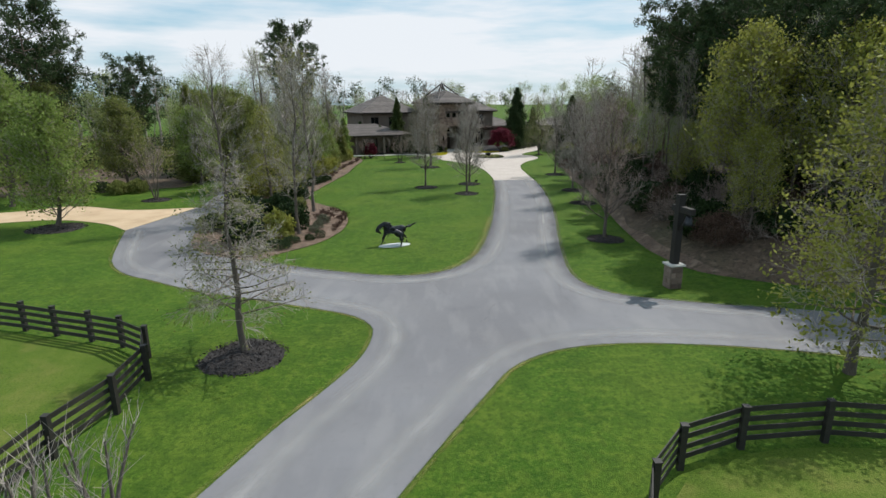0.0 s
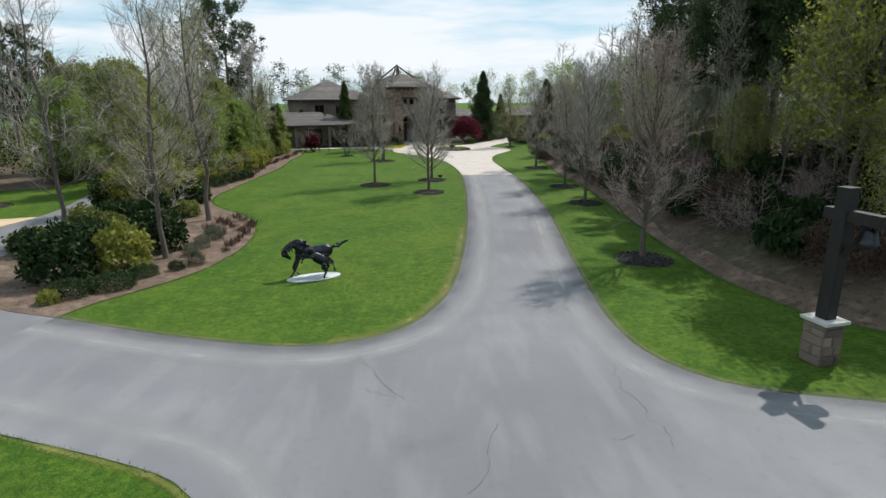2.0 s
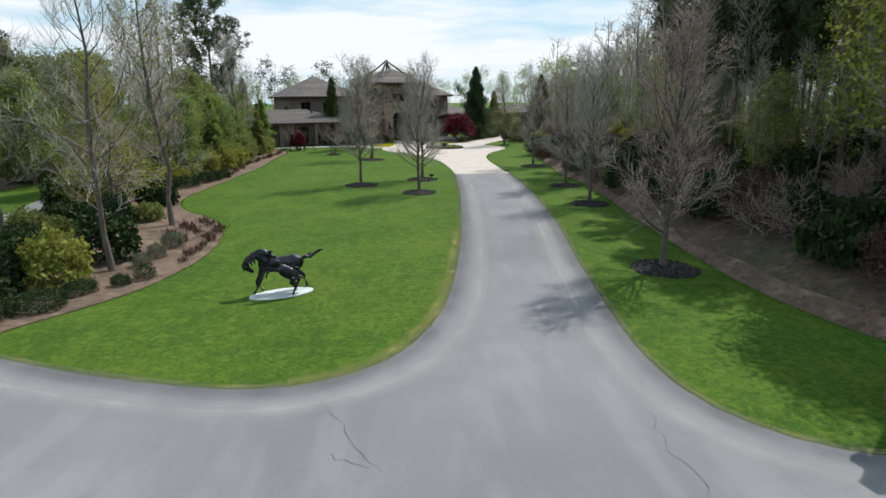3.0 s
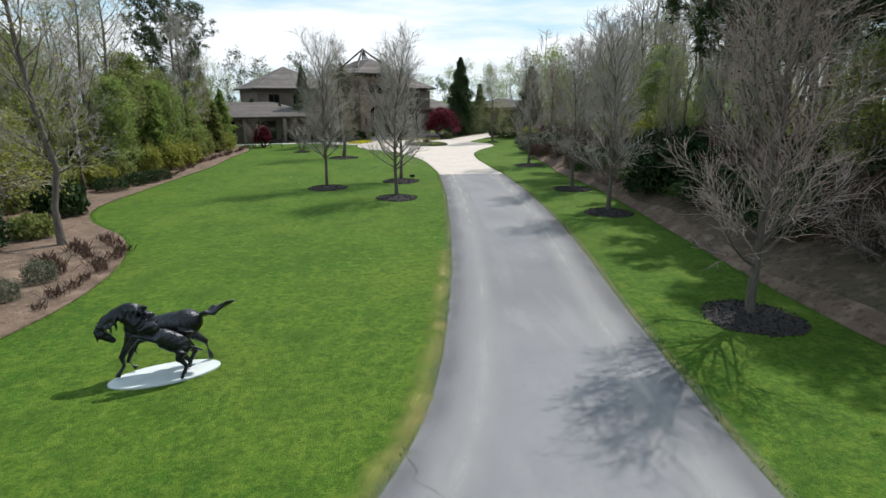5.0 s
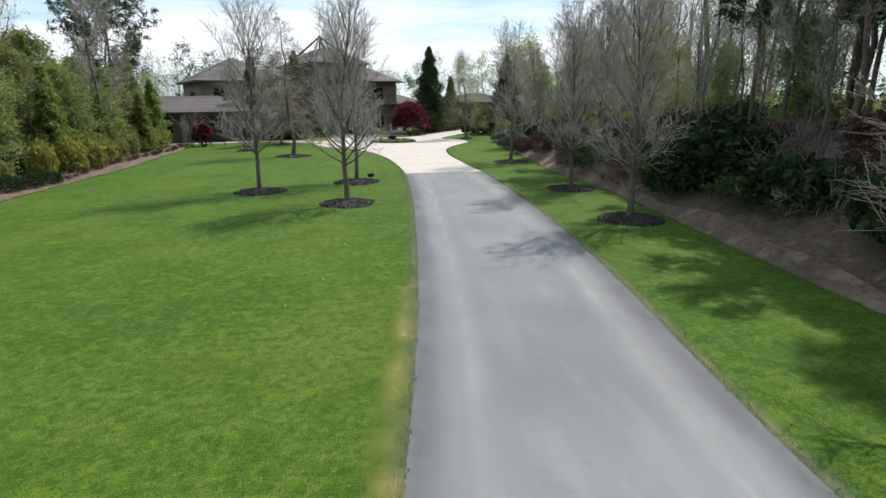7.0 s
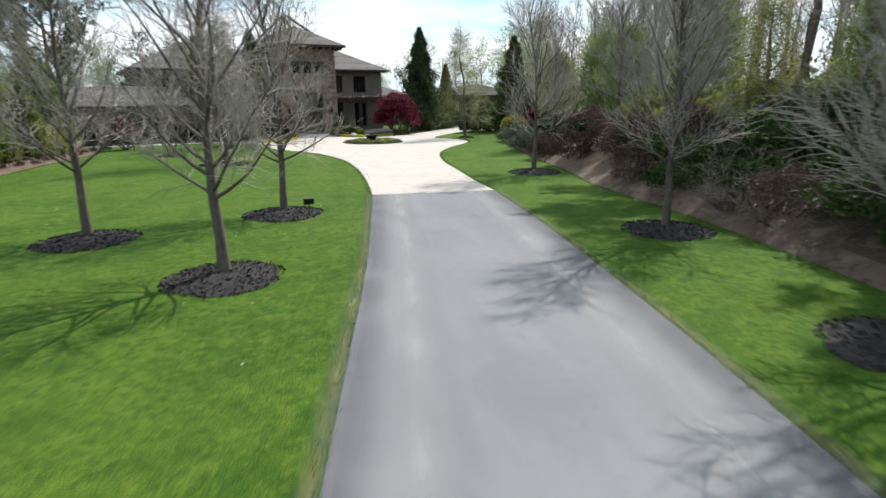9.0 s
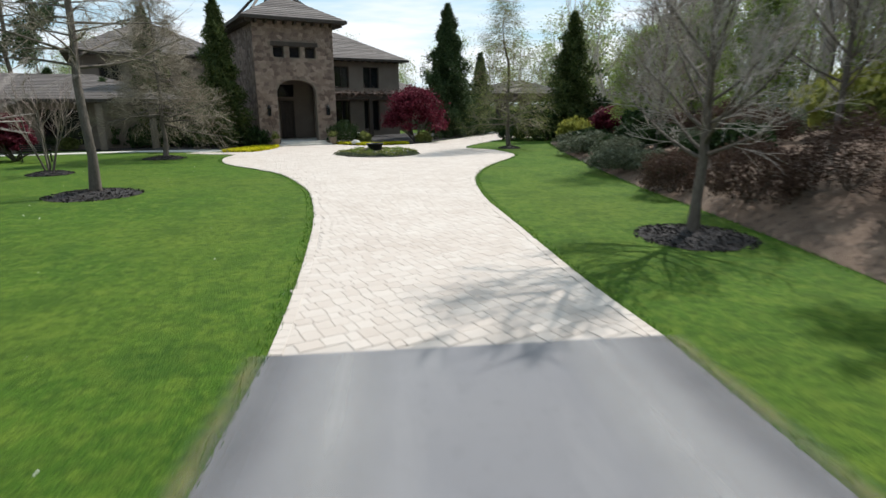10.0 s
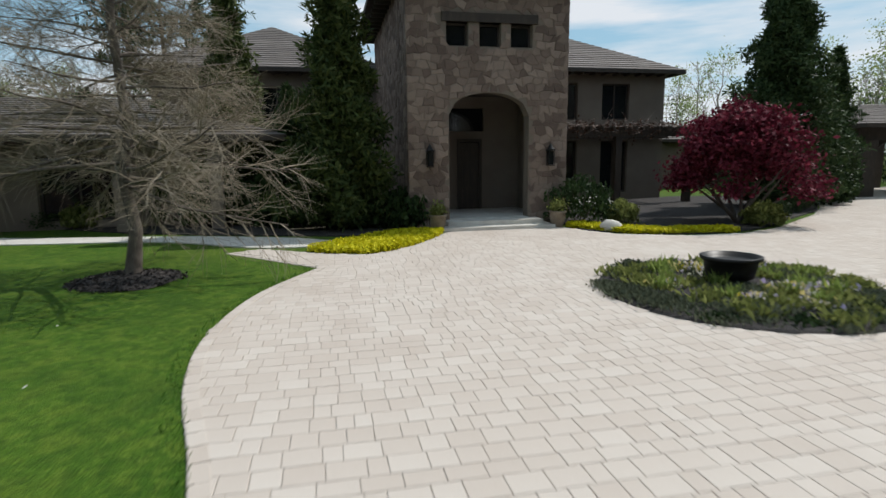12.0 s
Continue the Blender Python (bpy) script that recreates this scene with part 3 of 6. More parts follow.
def upright_tree(seed, H, r0, spread, limbs=28, sub=13, twigs=9, clear=0.18, twig_len=0.6):
    """A short clear trunk that breaks into low spreading limbs and many steep leaders."""
    rng = random.Random(seed)
    wood, fine, ends = Build(), Build(), []
    zc = H * clear
    pts = [Vector((0, 0, -0.1)), Vector((rng.gauss(0, 0.02), rng.gauss(0, 0.02), zc * 0.5)), Vector((rng.gauss(0, 0.04), rng.gauss(0, 0.04), zc)), Vector((rng.gauss(0, 0.1), rng.gauss(0, 0.1), H * 0.5)), Vector((rng.gauss(0, 0.2), rng.gauss(0, 0.2), H * 0.8)), Vector((rng.gauss(0, 0.25), rng.gauss(0, 0.25), H))]
    wood.tube(pts, [r0 * 1.4, r0, r0 * 0.92, r0 * 0.5, r0 * 0.25, 0.01], 8, cap=False)
    for k in range(limbs):
        g = (k + rng.random()) / limbs
        p, _ = along(pts, (2 + 2.0 * g ** 1.3) / 5)
        a = k * 2.399 + rng.gauss(0, 0.3)
        up = 0.38 + 1.7 * g + rng.gauss(0, 0.14)
        L = (spread * 1.05 * (1 - 0.5 * g) + 0.17 * g * H) * rng.uniform(0.8, 1.15)
        L = min(L, (H * 1.0 - p.z) * 1.15)
        r = r0 * (0.42 - 0.2 * g)
        lp = branch(wood, rng, p, (math.cos(a), math.sin(a), up), L, r, 5, 0.1, 0.09, 6, 0.18)
        for s in range(sub):
            h = 0.2 + 0.78 * (s + rng.random()) / sub
            q, qd = along(lp, min(0.99, h))
            sd = (qd * 0.9 + orth(qd, rng) * 0.95 + Vector((0, 0, 0.12))).normalized()
            sp = branch(fine, rng, q, sd, L * 0.3 * (1.25 - h) * rng.uniform(0.6, 1.3) + 0.25, max(0.007, r * 0.22), 3, 0.12, 0.14, 3, 0.3)
            for t in range(twigs):
                u, ud = along(sp, min(0.99, 0.15 + 0.85 * (t + rng.random()) / twigs))
                e = (ud + orth(ud, rng) * 0.7 + Vector((0, 0, 0.15))).normalized()
                tl = twig_len * rng.uniform(0.5, 1.2)
                m = u + e * tl * 0.5
                v = m + (e + orth(e, rng) * 0.25).normalized() * tl * 0.5
                fine.tube([u, m, v], [0.0062, 0.005, 0.003], 3, cap=False)
                ends.append(v)
    return wood, fine, np.array([tuple(e) for e in ends])


# bare lawn trees along the drive
lawn_a = tree("bare_tree", upright_tree(3, 8.4, 0.105, 2.15, 30, 12, 7), BARK, TWIG, at(1.95, 53.4, 0.3), "bare grey-barked young shade tree in a dark mulch ring", "tree", "bare trees along the drive")
lawn_c = tree("bare_tree", upright_tree(15, 8.8, 0.1, 2.15, 30, 12, 7), BARK, TWIG, at(-2.26, 57.5, 2.1), "bare upright young tree standing in a mulch ring on the lawn", "tree", "bare trees along the drive")
lawn_b = tree("bare_tree", upright_tree(8, 8.6, 0.11, 2.9, 34, 12, 7, 0.14), BARK, TWIG_RED, at(10.45, 35.0, 1.1), "bare broad-crowned tree with reddish budding twigs", "tree", "bare trees along the drive")
buds = quads_mesh("buds", leaf_quads(around(upright_tree(8, 8.6, 0.11, 2.9, 34, 12, 7, 0.14)[2][::2], 1, 0.05, NR), 0.05, NR), LEAF_RUST)
part("foliage", buds, None, lawn_b, "reddish leaf buds")
place_all(lawn_a, [(2.4, 60.0, 4.0, 0.98), (13.05, 67.5, 3.2, 1.02)])
place_all(lawn_c, [(12.0, 48.1, 2.6, 0.98), (12.6, 55.3, 4.4, 0.93), (18.6, 70.5, 2.2, 0.95), (17.4, 63.0, 0.2, 1.0)])
place_all(lawn_b, [(18.5, 80.0, 5.0, 0.9)])
# cypresses with fine tan twigs
cyp = tree("cypress_tree", skeleton_tree(21, 9.0, 0.2, 96, 3.2, -0.05, 0.13, 13, 11, shape="cone", twig_len=0.7, taper=0.7, twig_r=0.0045), BARK, TWIG_TAN, at(-4.95, 88.5, 0.0), "bare conical cypress with fine tan twigs on the lawn", "tree", "cypresses by the forecourt")
tree("cypress_tree", skeleton_tree(24, 10.6, 0.36, 60, 3.0, 0.1, 0.15, 9, 7, shape="cone", twig_len=0.7, taper=0.65, twig_r=0.0045), BARK, TWIG_TAN, at(-2.45, 75.4, 1.0), "bare high-limbed cypress in a mulch ring on the lawn", "tree", "cypresses by the forecourt")
sp = skeleton_tree(33, 9.4, 0.14, 60, 2.9, 0.1, 0.13, 8, 6, shape="cone", twig_len=0.7, taper=0.7)
bud = quads_mesh("crown", leaf_quads(around(sp[2], 8, 0.2, NR), 0.032, NR), LEAF_OLIVE)
green_cyp = tree("cypress_tree", sp, BARK, TWIG_TAN, at(14.9, 92.5, 0.0), "cypress coming into pale green leaf beside the forecourt", "tree", "cypresses by the forecourt", leaf=bud)
place_all(green_cyp, [(26.5, 102.0, 0.7, 0.9)])
# the near tree at the junction, with the first small leaves
sp = skeleton_tree(12, 6.9, 0.22, 56, 2.5, 0.12, 0.12, 9, 7, shape="cone", twig_len=0.5, twig_r=0.006)
bud = quads_mesh("crown", leaf_quads(around(sp[2][::2], 1, 0.1, NR), 0.06, NR), LEAF_OLIVE)
tree("budding_tree", sp, BARK, TWIG, at(-6.95, 18.0, 0.5), "slender tree just coming into leaf in a mulch ring", "tree", leaf=bud)
# tall thin-leaved trees in the planting bed
sp = skeleton_tree(41, 12.6, 0.2, 40, 2.6, 0.45, 0.13, 8, 6, shape="oval", twig_len=0.8)
bud = quads_mesh("crown", leaf_quads(around(sp[2][::3], 1, 0.15, NR), 0.08, NR), LEAF_YELLOW)
bed_tree = tree("tall_tree", sp, BARK, TWIG, at(-10.85, 44.4, 0.0), "tall thin tree with sparse yellow-green buds in the bed", "tree", "tall trees in the planting bed", leaf=bud)
sp = skeleton_tree(44, 11.4, 0.16, 34, 2.8, 0.35, 0.11, 8, 6, shape="oval", twig_len=0.8)
bare_tall = tree("tall_tree", sp, BARK, TWIG, at(-9.95, 36.5, 0.0), "tall bare tree with pale spreading limbs in the bed", "tree", "tall trees in the planting bed")
place_all(bed_tree, [(-17.5, 62.0, 1.0, 1.05), (-20.0, 70.0, 3.0, 1.25)])
place_all(bare_tall, [(-16.6, 40.6, 4.0, 1.1), (-15.6, 74.5, 2.0, 1.1), (-18.5, 84.0, 0.5, 1.2), (-16.6, 58.0, 1.5, 0.8)])
# leafy spring trees
sp = skeleton_tree(52, 10.5, 0.1, 52, 3.3, 0.3, 0.15, 9, 6, shape="cone", twig_len=0.8)
lf = quads_mesh("crown", leaf_quads(around(sp[2], 2, 0.22, NR), 0.1, NR), LEAF_YELLOW)
leafy = tree("leafy_tree", sp, BARK, TWIG, at(13.6, 16.6, 1.5), "broad tree in yellow-green spring leaf at the wood's edge", "tree", "leafy spring trees", leaf=lf)
place_all(leafy, [(-15.6, 48.6, 4.0, 0.8), (26.0, 69.0, 2.0, 0.6)])
sp = skeleton_tree(53, 10.5, 0.24, 44, 3.4, 0.22, 0.13, 9, 6, shape="oval", twig_len=0.8)
lf = quads_mesh("crown", leaf_quads(around(sp[2], 3, 0.25, NR), 0.11, NR), LEAF_YELLOW)
edge_tree = tree("leafy_tree", sp, BARK, TWIG, at(17.4, 32.6, 0.0), "open tree in sparse yellow-green leaf on the bank", "tree", "leafy spring trees", leaf=lf)
place_all(edge_tree, [(21.0, 29.0, 1.1, 0.95), (19.4, 37.6, 2.4, 0.8), (22.5, 33.5, 3.9, 1.0), (17.6, 40.5, 1.7, 0.5), (16.6, 29.6, 2.9, 0.55)])
sp = skeleton_tree(55, 8.6, 0.06, 44, 3.2, 0.3, 0.15, 8, 6, shape="oval", twig_len=0.8)
lf = quads_mesh("crown", leaf_quads(around(sp[2], 5, 0.22, NR), 0.11, NR), LEAF_OLIVE)
olive = tree("leafy_tree", sp, BARK, TWIG, at(-20.5, 57.0, 0.0), "dense tree in olive-green spring leaf", "tree", "leafy spring trees", leaf=lf)
place_all(olive, [(-17.9, 67.5, 2.0, 0.8), (-25.5, 66.0, 3.0, 1.1), (-35.0, 60.0, 4.0, 1.0), (-20.8, 76.0, 5.0, 1.0), (-42.0, 52.0, 0.6, 1.2), (-17.4, 81.0, 2.7, 0.75), (-16.4, 54.0, 2.7, 0.62), (-23.0, 88.0, 1.0, 0.9), (-46.0, 64.0, 2.0, 1.2), (-31.0, 70.0, 0.2, 1.1)])
lf = quads_mesh("crown", leaf_quads(around(sp[2], 4, 0.24, NR), 0.12, NR), LEAF_FRESH)
fresh = tree("leafy_tree", sp, BARK, TWIG, at(-28.0, 38.4, 0.0), "round tree in fresh green spring leaf", "tree", "leafy spring trees", leaf=lf)
place_all(fresh, [(-16.8, 63.0, 2.0, 0.72), (-16.6, 71.5, 4.0, 0.72), (-38.0, 47.0, 1.0, 1.25), (-17.2, 77.5, 0.5, 0.6), (-27.0, 60.0, 5.0, 0.9), (-33.0, 82.0, 3.0, 1.2), (26.0, 84.0, 3.0, 0.8), (22.5, 90.0, 1.0, 0.7), (25.0, 62.0, 2.0, 0.55), (27.0, 75.0, 0.4, 0.7), (28.0, 93.0, 1.4, 0.9), (30.0, 80.0, 2.4, 0.95), (21.5, 52.0, 4.4, 0.6)])
# multi-stemmed bare trees with smooth pale limbs
def many_stems(seed, H, spread, stems=6, twigs=14):
    rng = random.Random(seed)
    wood, fine, ends = Build(), Build(), []
    for k in range(stems):
        a = k * 6.28 / stems + rng.gauss(0, 0.3)
        lp = branch(wood, rng, (0.12 * math.cos(a), 0.12 * math.sin(a), -0.05), (0.32 * math.cos(a), 0.32 * math.sin(a), 1), H * 0.7, 0.055, 6, 0.05, 0.07, 6, 0.35)
        for j in range(7):
            q, qd = along(lp, 0.4 + 0.59 * (j + rng.random()) / 7)
            sp = branch(fine, rng, q, qd + orth(qd, rng) * 0.8, spread * rng.uniform(0.4, 0.8), 0.018, 4, 0.12, 0.15, 4, 0.3)
            for t in range(twigs):
                u, ud = along(sp, min(0.99, 0.15 + 0.85 * (t + rng.random()) / twigs))
                e = (ud + orth(ud, rng) * 0.7 + Vector((0, 0, 0.25))).normalized()
                fine.tube([u, u + e * rng.uniform(0.3, 0.8)], [0.007, 0.003], 3, cap=False)
    return wood, fine, ends


myrtle = tree("crape_myrtle", many_stems(5, 6.4, 2.2), BARK, TWIG_RED, at(-26.8, 50.0, 0.0), "bare multi-stemmed tree with a reddish twig dome", "tree", "bare multi-stemmed trees")
place_all(myrtle, [(-7.1, 81.6, 1.0, 0.72), (-13.2, 87.5, 2.0, 0.6)])


# pines and bare forest trees of the wood
def pine_tree(seed, H, clear, reach, limbs):
    s = skeleton_tree(seed, H, clear, limbs, reach, 0.2, 0.2, 8, 5, shape="pine", twig_len=0.6, twig_r=0.012)
    q = quads_mesh("crown", needle_quads(s[2], 5, 0.5, 0.1, NR), NEEDLE)
    return s, q


sp, lf = pine_tree(61, 22.0, 0.36, 3.9, 44)
pine = tree("pine_tree", sp, PINE_BARK, PINE_BARK, at(27.5, 68.0, 0.0), "tall dark pine with a bare trunk and high crown", "tree", "pines of the wood", leaf=lf)
sp, lf = pine_tree(67, 17.0, 0.25, 4.0, 40)
pine2 = tree("pine_tree", sp, PINE_BARK, PINE_BARK, at(-58.0, 66.0, 0.0), "full-crowned dark green pine above the other trees", "tree", "pines of the wood", leaf=lf)
place_all(pine2, [(-47.5, 64.0, 1.0, 1.16), (-46.0, 83.0, 2.0, 0.88), (-34.0, 128.0, 4.0, 1.45), (-70.0, 72.0, 0.3, 1.0), (-52.0, 58.0, 3.3, 1.02), (-54.0, 76.0, 5.0, 0.95)])
sp = skeleton_tree(81, 15.0, 0.3, 26, 3.2, 0.8, 0.13, 7, 5, shape="oval", twig_len=0.9, twig_r=0.009)
# pale buds added to brighten the crown as backlit haze would
bud = quads_mesh("crown", leaf_quads(around(sp[2][::2], 1, 0.2, NR), 0.09, NR), LEAF_HAZED)
forest_bare = tree("forest_tree", sp, BARK, TWIG, at(27.0, 77.0, 0.0), "tall grey forest tree with added buds paled like backlit haze", "tree", "bare trees of the wood", leaf=bud)
rng = random.Random(4)
spots = [(27.5, 68.0, 0, 1)]


def scatter(count, x0, x1, y0, y1, gap, size0, size1):
    out = []
    for i in range(count):
        for _ in range(60):
            x, y = rng.uniform(x0, x1), rng.uniform(y0, y1)
            if all((x - a) ** 2 + (y - c) ** 2 > gap * gap for a, c, *_ in spots):
                out.append((x, y, rng.uniform(0, 6.28), rng.uniform(size0, size1)))
                spots.append(out[-1])
                break
    return out


place_all(pine, scatter(14, 20.0, 24.5, 28, 56, 1.9, 0.5, 0.62) + scatter(13, 27.0, 31.0, 38, 58, 2.0, 0.85, 1.05) + scatter(7, 29.0, 36, 30, 37, 2.2, 0.8, 1.0) + scatter(24, 29.5, 50, 33, 58, 2.4, 0.9, 1.15))
place_all(forest_bare, scatter(16, 27.0, 46, 60, 86, 2.8, 0.65, 1.0) + scatter(9, 23.0, 40, 86, 104, 2.8, 0.6, 0.95))
place_all(forest_bare, scatter(10, 19.5, 25.0, 30, 58, 1.8, 0.5, 0.75) + scatter(13, 16.6, 20.5, 29, 55, 1.5, 0.36, 0.48))
place_all(forest_bare, [(-24.0, 73.0, 1.0, 1.0), (-26.5, 80.0, 2.0, 1.0), (-22.5, 66.0, 3.0, 0.95)])


def cone_evergreen(seed, H, R, mat, name="crown"):
    """A dense pointed evergreen of many drooping sprays."""
    r = np.random.default_rng(seed)
    n = int(7500 * (H / 10) * (R / 2))
    f = r.random(n) ** 0.75
    f = 1 - f
    a = r.random(n) * 2 * math.pi
    prof = R * np.power(1 - f, 0.75) * (0.88 + 0.16 * np.sin(f * 38 + a * 3)) * r.uniform(0.45, 1.0, n) * (0.8 + 0.2 * np.sin(a * 5 + f * 17) + 0.28 * np.sin(a * 3 + f * 23 + seed) * np.sin(a * 2 - f * 13 + seed))
    prof = np.where(f < 0.06, prof * (0.6 + f * 6), prof)
    c = np.stack([prof * np.cos(a), prof * np.sin(a), 0.25 + f * (H - 0.3)], 1)
    return quads_mesh(name, np.concatenate([needle_quads(c, 3, 0.3, 0.08, r, 0.1)]), mat)


def evergreen(x, y, H, R, mat, label, seed, group="pointed evergreens by the house"):
    t = thing("evergreen_tree", at(x, y), label, "tree", group)
    b = Build()
    b.tube([(0, 0, -0.1), (0, 0, H * 0.5), (0, 0, H * 0.93)], [0.16, 0.1, 0.02], 7)
    part("trunk", b, BARK, t)
    part("crown", cone_evergreen(seed, H, R, mat), None, t)
    return t


evergreen(12.7, 107.0, 11.0, 3.5, NEEDLE, "dark pointed evergreen beside the house wing", 71)
evergreen(16.2, 110.6, 7.4, 1.9, NEEDLE, "slim dark evergreen beside the carriage passage", 72)
evergreen(-3.9, 96.9, 9.6, 2.4, NEEDLE_LIT, "ragged cedar close against the stone tower", 73)
evergreen(-9.0, 98.6, 9.2, 2.3, NEEDLE_LIT, "tall cedar in front of the low wing", 74)
for i, (x, y, h, r) in enumerate([(-16.4, 68.8, 6.5, 1.7), (-15.9, 74.5, 5.2, 1.5), (-17.0, 79.0, 6.8, 1.8), (-15.8, 82.5, 5.0, 1.5), (-16.2, 87.0, 6.2, 1.7), (-18.0, 60.5, 6.6, 1.8), (-18.8, 72.0, 8.6, 2.0), (-19.0, 90.0, 8.8, 2.0), (-18.6, 64.0, 5.5, 1.6)]):
    evergreen(x, y, h, r, LEAF_OLIVE if i % 2 else LEAF_FRESH, "feathery yellow-green conifer behind the planting bed", 80 + i, "conifers behind the bed")
for i, (x, y, h, r) in enumerate([(-12.0, 98.4, 4.6, 1.9), (-15.5, 98.6, 5.2, 2.0), (-6.5, 98.4, 5.0, 1.7), (-19.5, 98.0, 5.6, 2.1)]):
    evergreen(x, y, h, r, NEEDLE, "dark dense evergreen screening the low wing", 95 + i)
evergreen(-28.5, 62.0, 10.5, 2.7, LEAF_OLIVE, "feathery yellow-green conifer behind the planting bed", 91, "conifers behind the bed")
evergreen(-25.5, 68.0, 9.6, 2.4, LEAF_FRESH, "feathery yellow-green conifer behind the planting bed", 92, "conifers behind the bed")
evergreen(21.6, 100.4, 9.4, 3.1, NEEDLE_LIT, "cedar at the edge of the far shrubbery", 75)


def shrub(name, x, y, r, mat, label, seed, n=1500, size=0.09, group="", flat=0.0, z=0.0):
    """A rounded shrub: a few stems and a leafy dome."""
    g = np.random.default_rng(seed)
    t = thing(name, at(x, y, 0, 1, z), label, "shrub", group)
    b = Build()
    q = random.Random(seed)
    for k in range(5):
        a = k * 1.26
        b.tube([(0, 0, -0.05), (r[0] * 0.3 * math.cos(a), r[1] * 0.3 * math.sin(a), r[2] * 0.5), (r[0] * 0.5 * math.cos(a), r[1] * 0.5 * math.sin(a), r[2] * 1.0)], [0.025, 0.018, 0.008], 4)
    part("stem", b, BARK, t)
    c = shell_points(n, r, g, 0.6) + np.array([0, 0, r[2] * 0.55 + 0.06])
    c[:, 2] = np.maximum(c[:, 2], 0.03)
    part("foliage", quads_mesh("foliage", leaf_quads(c, size, g), mat), None, t)
    return t

# ---- the house ----
HOUSE = Matrix.Translation((-1.6, 97.08, 0)) @ Matrix.Rotation(radians(24.5), 4, "Z")
house = thing("house", HOUSE, "stone and stucco country house with hipped shingle roofs", "house")


def hip_roof(parent, u0, u1, v0, v1, z0, z1, over=0.7, thick=0.18, course=0.32):
    """A hipped roof: its deck, and overlapping shingle courses as parts of it."""
    u0, u1, v0, v1 = u0 - over, u1 + over, v0 - over, v1 + over
    half = min(u1 - u0, v1 - v0) / 2
    n = max(4, int(math.hypot(half, z1 - z0) / course))
    deck = Build()
    deck.box((u0, v0, z0 - thick), (u1, v1, z0))
    roof = part("roof", deck, TIMBER, parent, "hipped shingle roof with dark eaves")
    for i in range(n):
        a, c = half * i / n, half * (i + 1) / n
        h0, h1 = z0 + (z1 - z0) * i / n, z0 + (z1 - z0) * (i + 1) / n
        lo = [(u0 + a, v0 + a, h0 + 0.035), (u1 - a, v0 + a, h0 + 0.035), (u1 - a, v1 - a, h0 + 0.035), (u0 + a, v1 - a, h0 + 0.035)]
        hi = [(u0 + c, v0 + c, h1), (u1 - c, v0 + c, h1), (u1 - c, v1 - c, h1), (u0 + c, v1 - c, h1)]
        un = [(p[0], p[1], p[2] - 0.06) for p in lo]
        b = Build()
        b.add(un + lo + hi, [(k, (k + 1) % 4, 4 + (k + 1) % 4, 4 + k) for k in range(4)])
        for k in range(4):
            j = (k + 1) % 4
            if i < n - 1 or (hi[k][0] - hi[j][0]) ** 2 + (hi[k][1] - hi[j][1]) ** 2 > 1e-4:
                b.f.append((4 + k, 4 + j, 8 + j, 8 + k))
            else:
                b.f.append((4 + k, 4 + j, 8 + j))
        part("course", b, SHINGLE, roof)
    return roof


def wall_with_holes(b, u0, u1, z0, z1, v0, v1, holes):
    """A wall along u with rectangular openings (a, b, lo, hi) cut through."""
    us = sorted({u0, u1, *[h[0] for h in holes], *[h[1] for h in holes]})
    zs = sorted({z0, z1, *[h[2] for h in holes], *[h[3] for h in holes]})
    for i in range(len(us) - 1):
        for k in range(len(zs) - 1):
            cu, cz = (us[i] + us[i + 1]) / 2, (zs[k] + zs[k + 1]) / 2
            if not any(h[0] < cu < h[1] and h[2] < cz < h[3] for h in holes):
                b.box((us[i], v0, zs[k]), (us[i + 1], v1, zs[k + 1]))


# tower: thick walls, arched porch, three small windows under a timber lintel
TW, TD, TH = 5.56, 10.6, 8.35
AL, AR, ASPRING, ATOP = 1.37, 4.17, 3.75, 4.5
tower = Build()
wins = [(1.3, 2.05, 5.95, 6.7), (2.42, 3.17, 5.95, 6.7), (3.5, 4.27, 5.95, 6.7)]
wall_with_holes(tower, 0, TW, -0.2, TH, 0.0, 0.5, [(AL, AR, -0.3, ATOP)] + wins)
N = 14
arc = [(AL + (AR - AL) * i / N, ASPRING + (ATOP - ASPRING) * math.sqrt(max(0, 1 - (2 * i / N - 1) ** 2))) for i in range(N + 1)]
for i in range(N):
    (a, za), (c, zc) = arc[i], arc[i + 1]
    tower.add([(a, 0, za), (c, 0, zc), (c, 0, ATOP), (a, 0, ATOP), (a, 0.5, za), (c, 0.5, zc), (c, 0.5, ATOP), (a, 0.5, ATOP)], [(0, 1, 2, 3), (5, 4, 7, 6), (4, 5, 1, 0)])
tower.box((0, 0.5, -0.2), (0.5, TD, TH))
tower.box((TW - 0.5, 0.5, -0.2), (TW, TD, TH))
tower.box((0.5, TD - 0.4, -0.2), (TW - 0.5, TD, TH))
tower_wall = part("tower_wall", tower, MORTAR, house, "stone-faced tower wall with an arched porch")
b = Build()
b.box((0.5, 0.5, 4.75), (TW - 0.5, TD - 0.4, 4.95))
part("porch_ceiling", b, TIMBER, house)
b = Build()
wall_with_holes(b, 0.5, TW - 0.5, 0.3, 4.75, 3.6, 3.8, [(1.0, 2.0, 0.3, 2.9), (2.5, 3.5, 0.3, 3.1), (1.6, 3.6, 3.4, 4.3)])
part("porch_back_wall", b, STUCCO, house)
b = Build()
b.box((0.5, 3.9, 0.3), (TW - 0.5, 4.0, 4.75))
part("porch_glazing", b, GLASS, house)
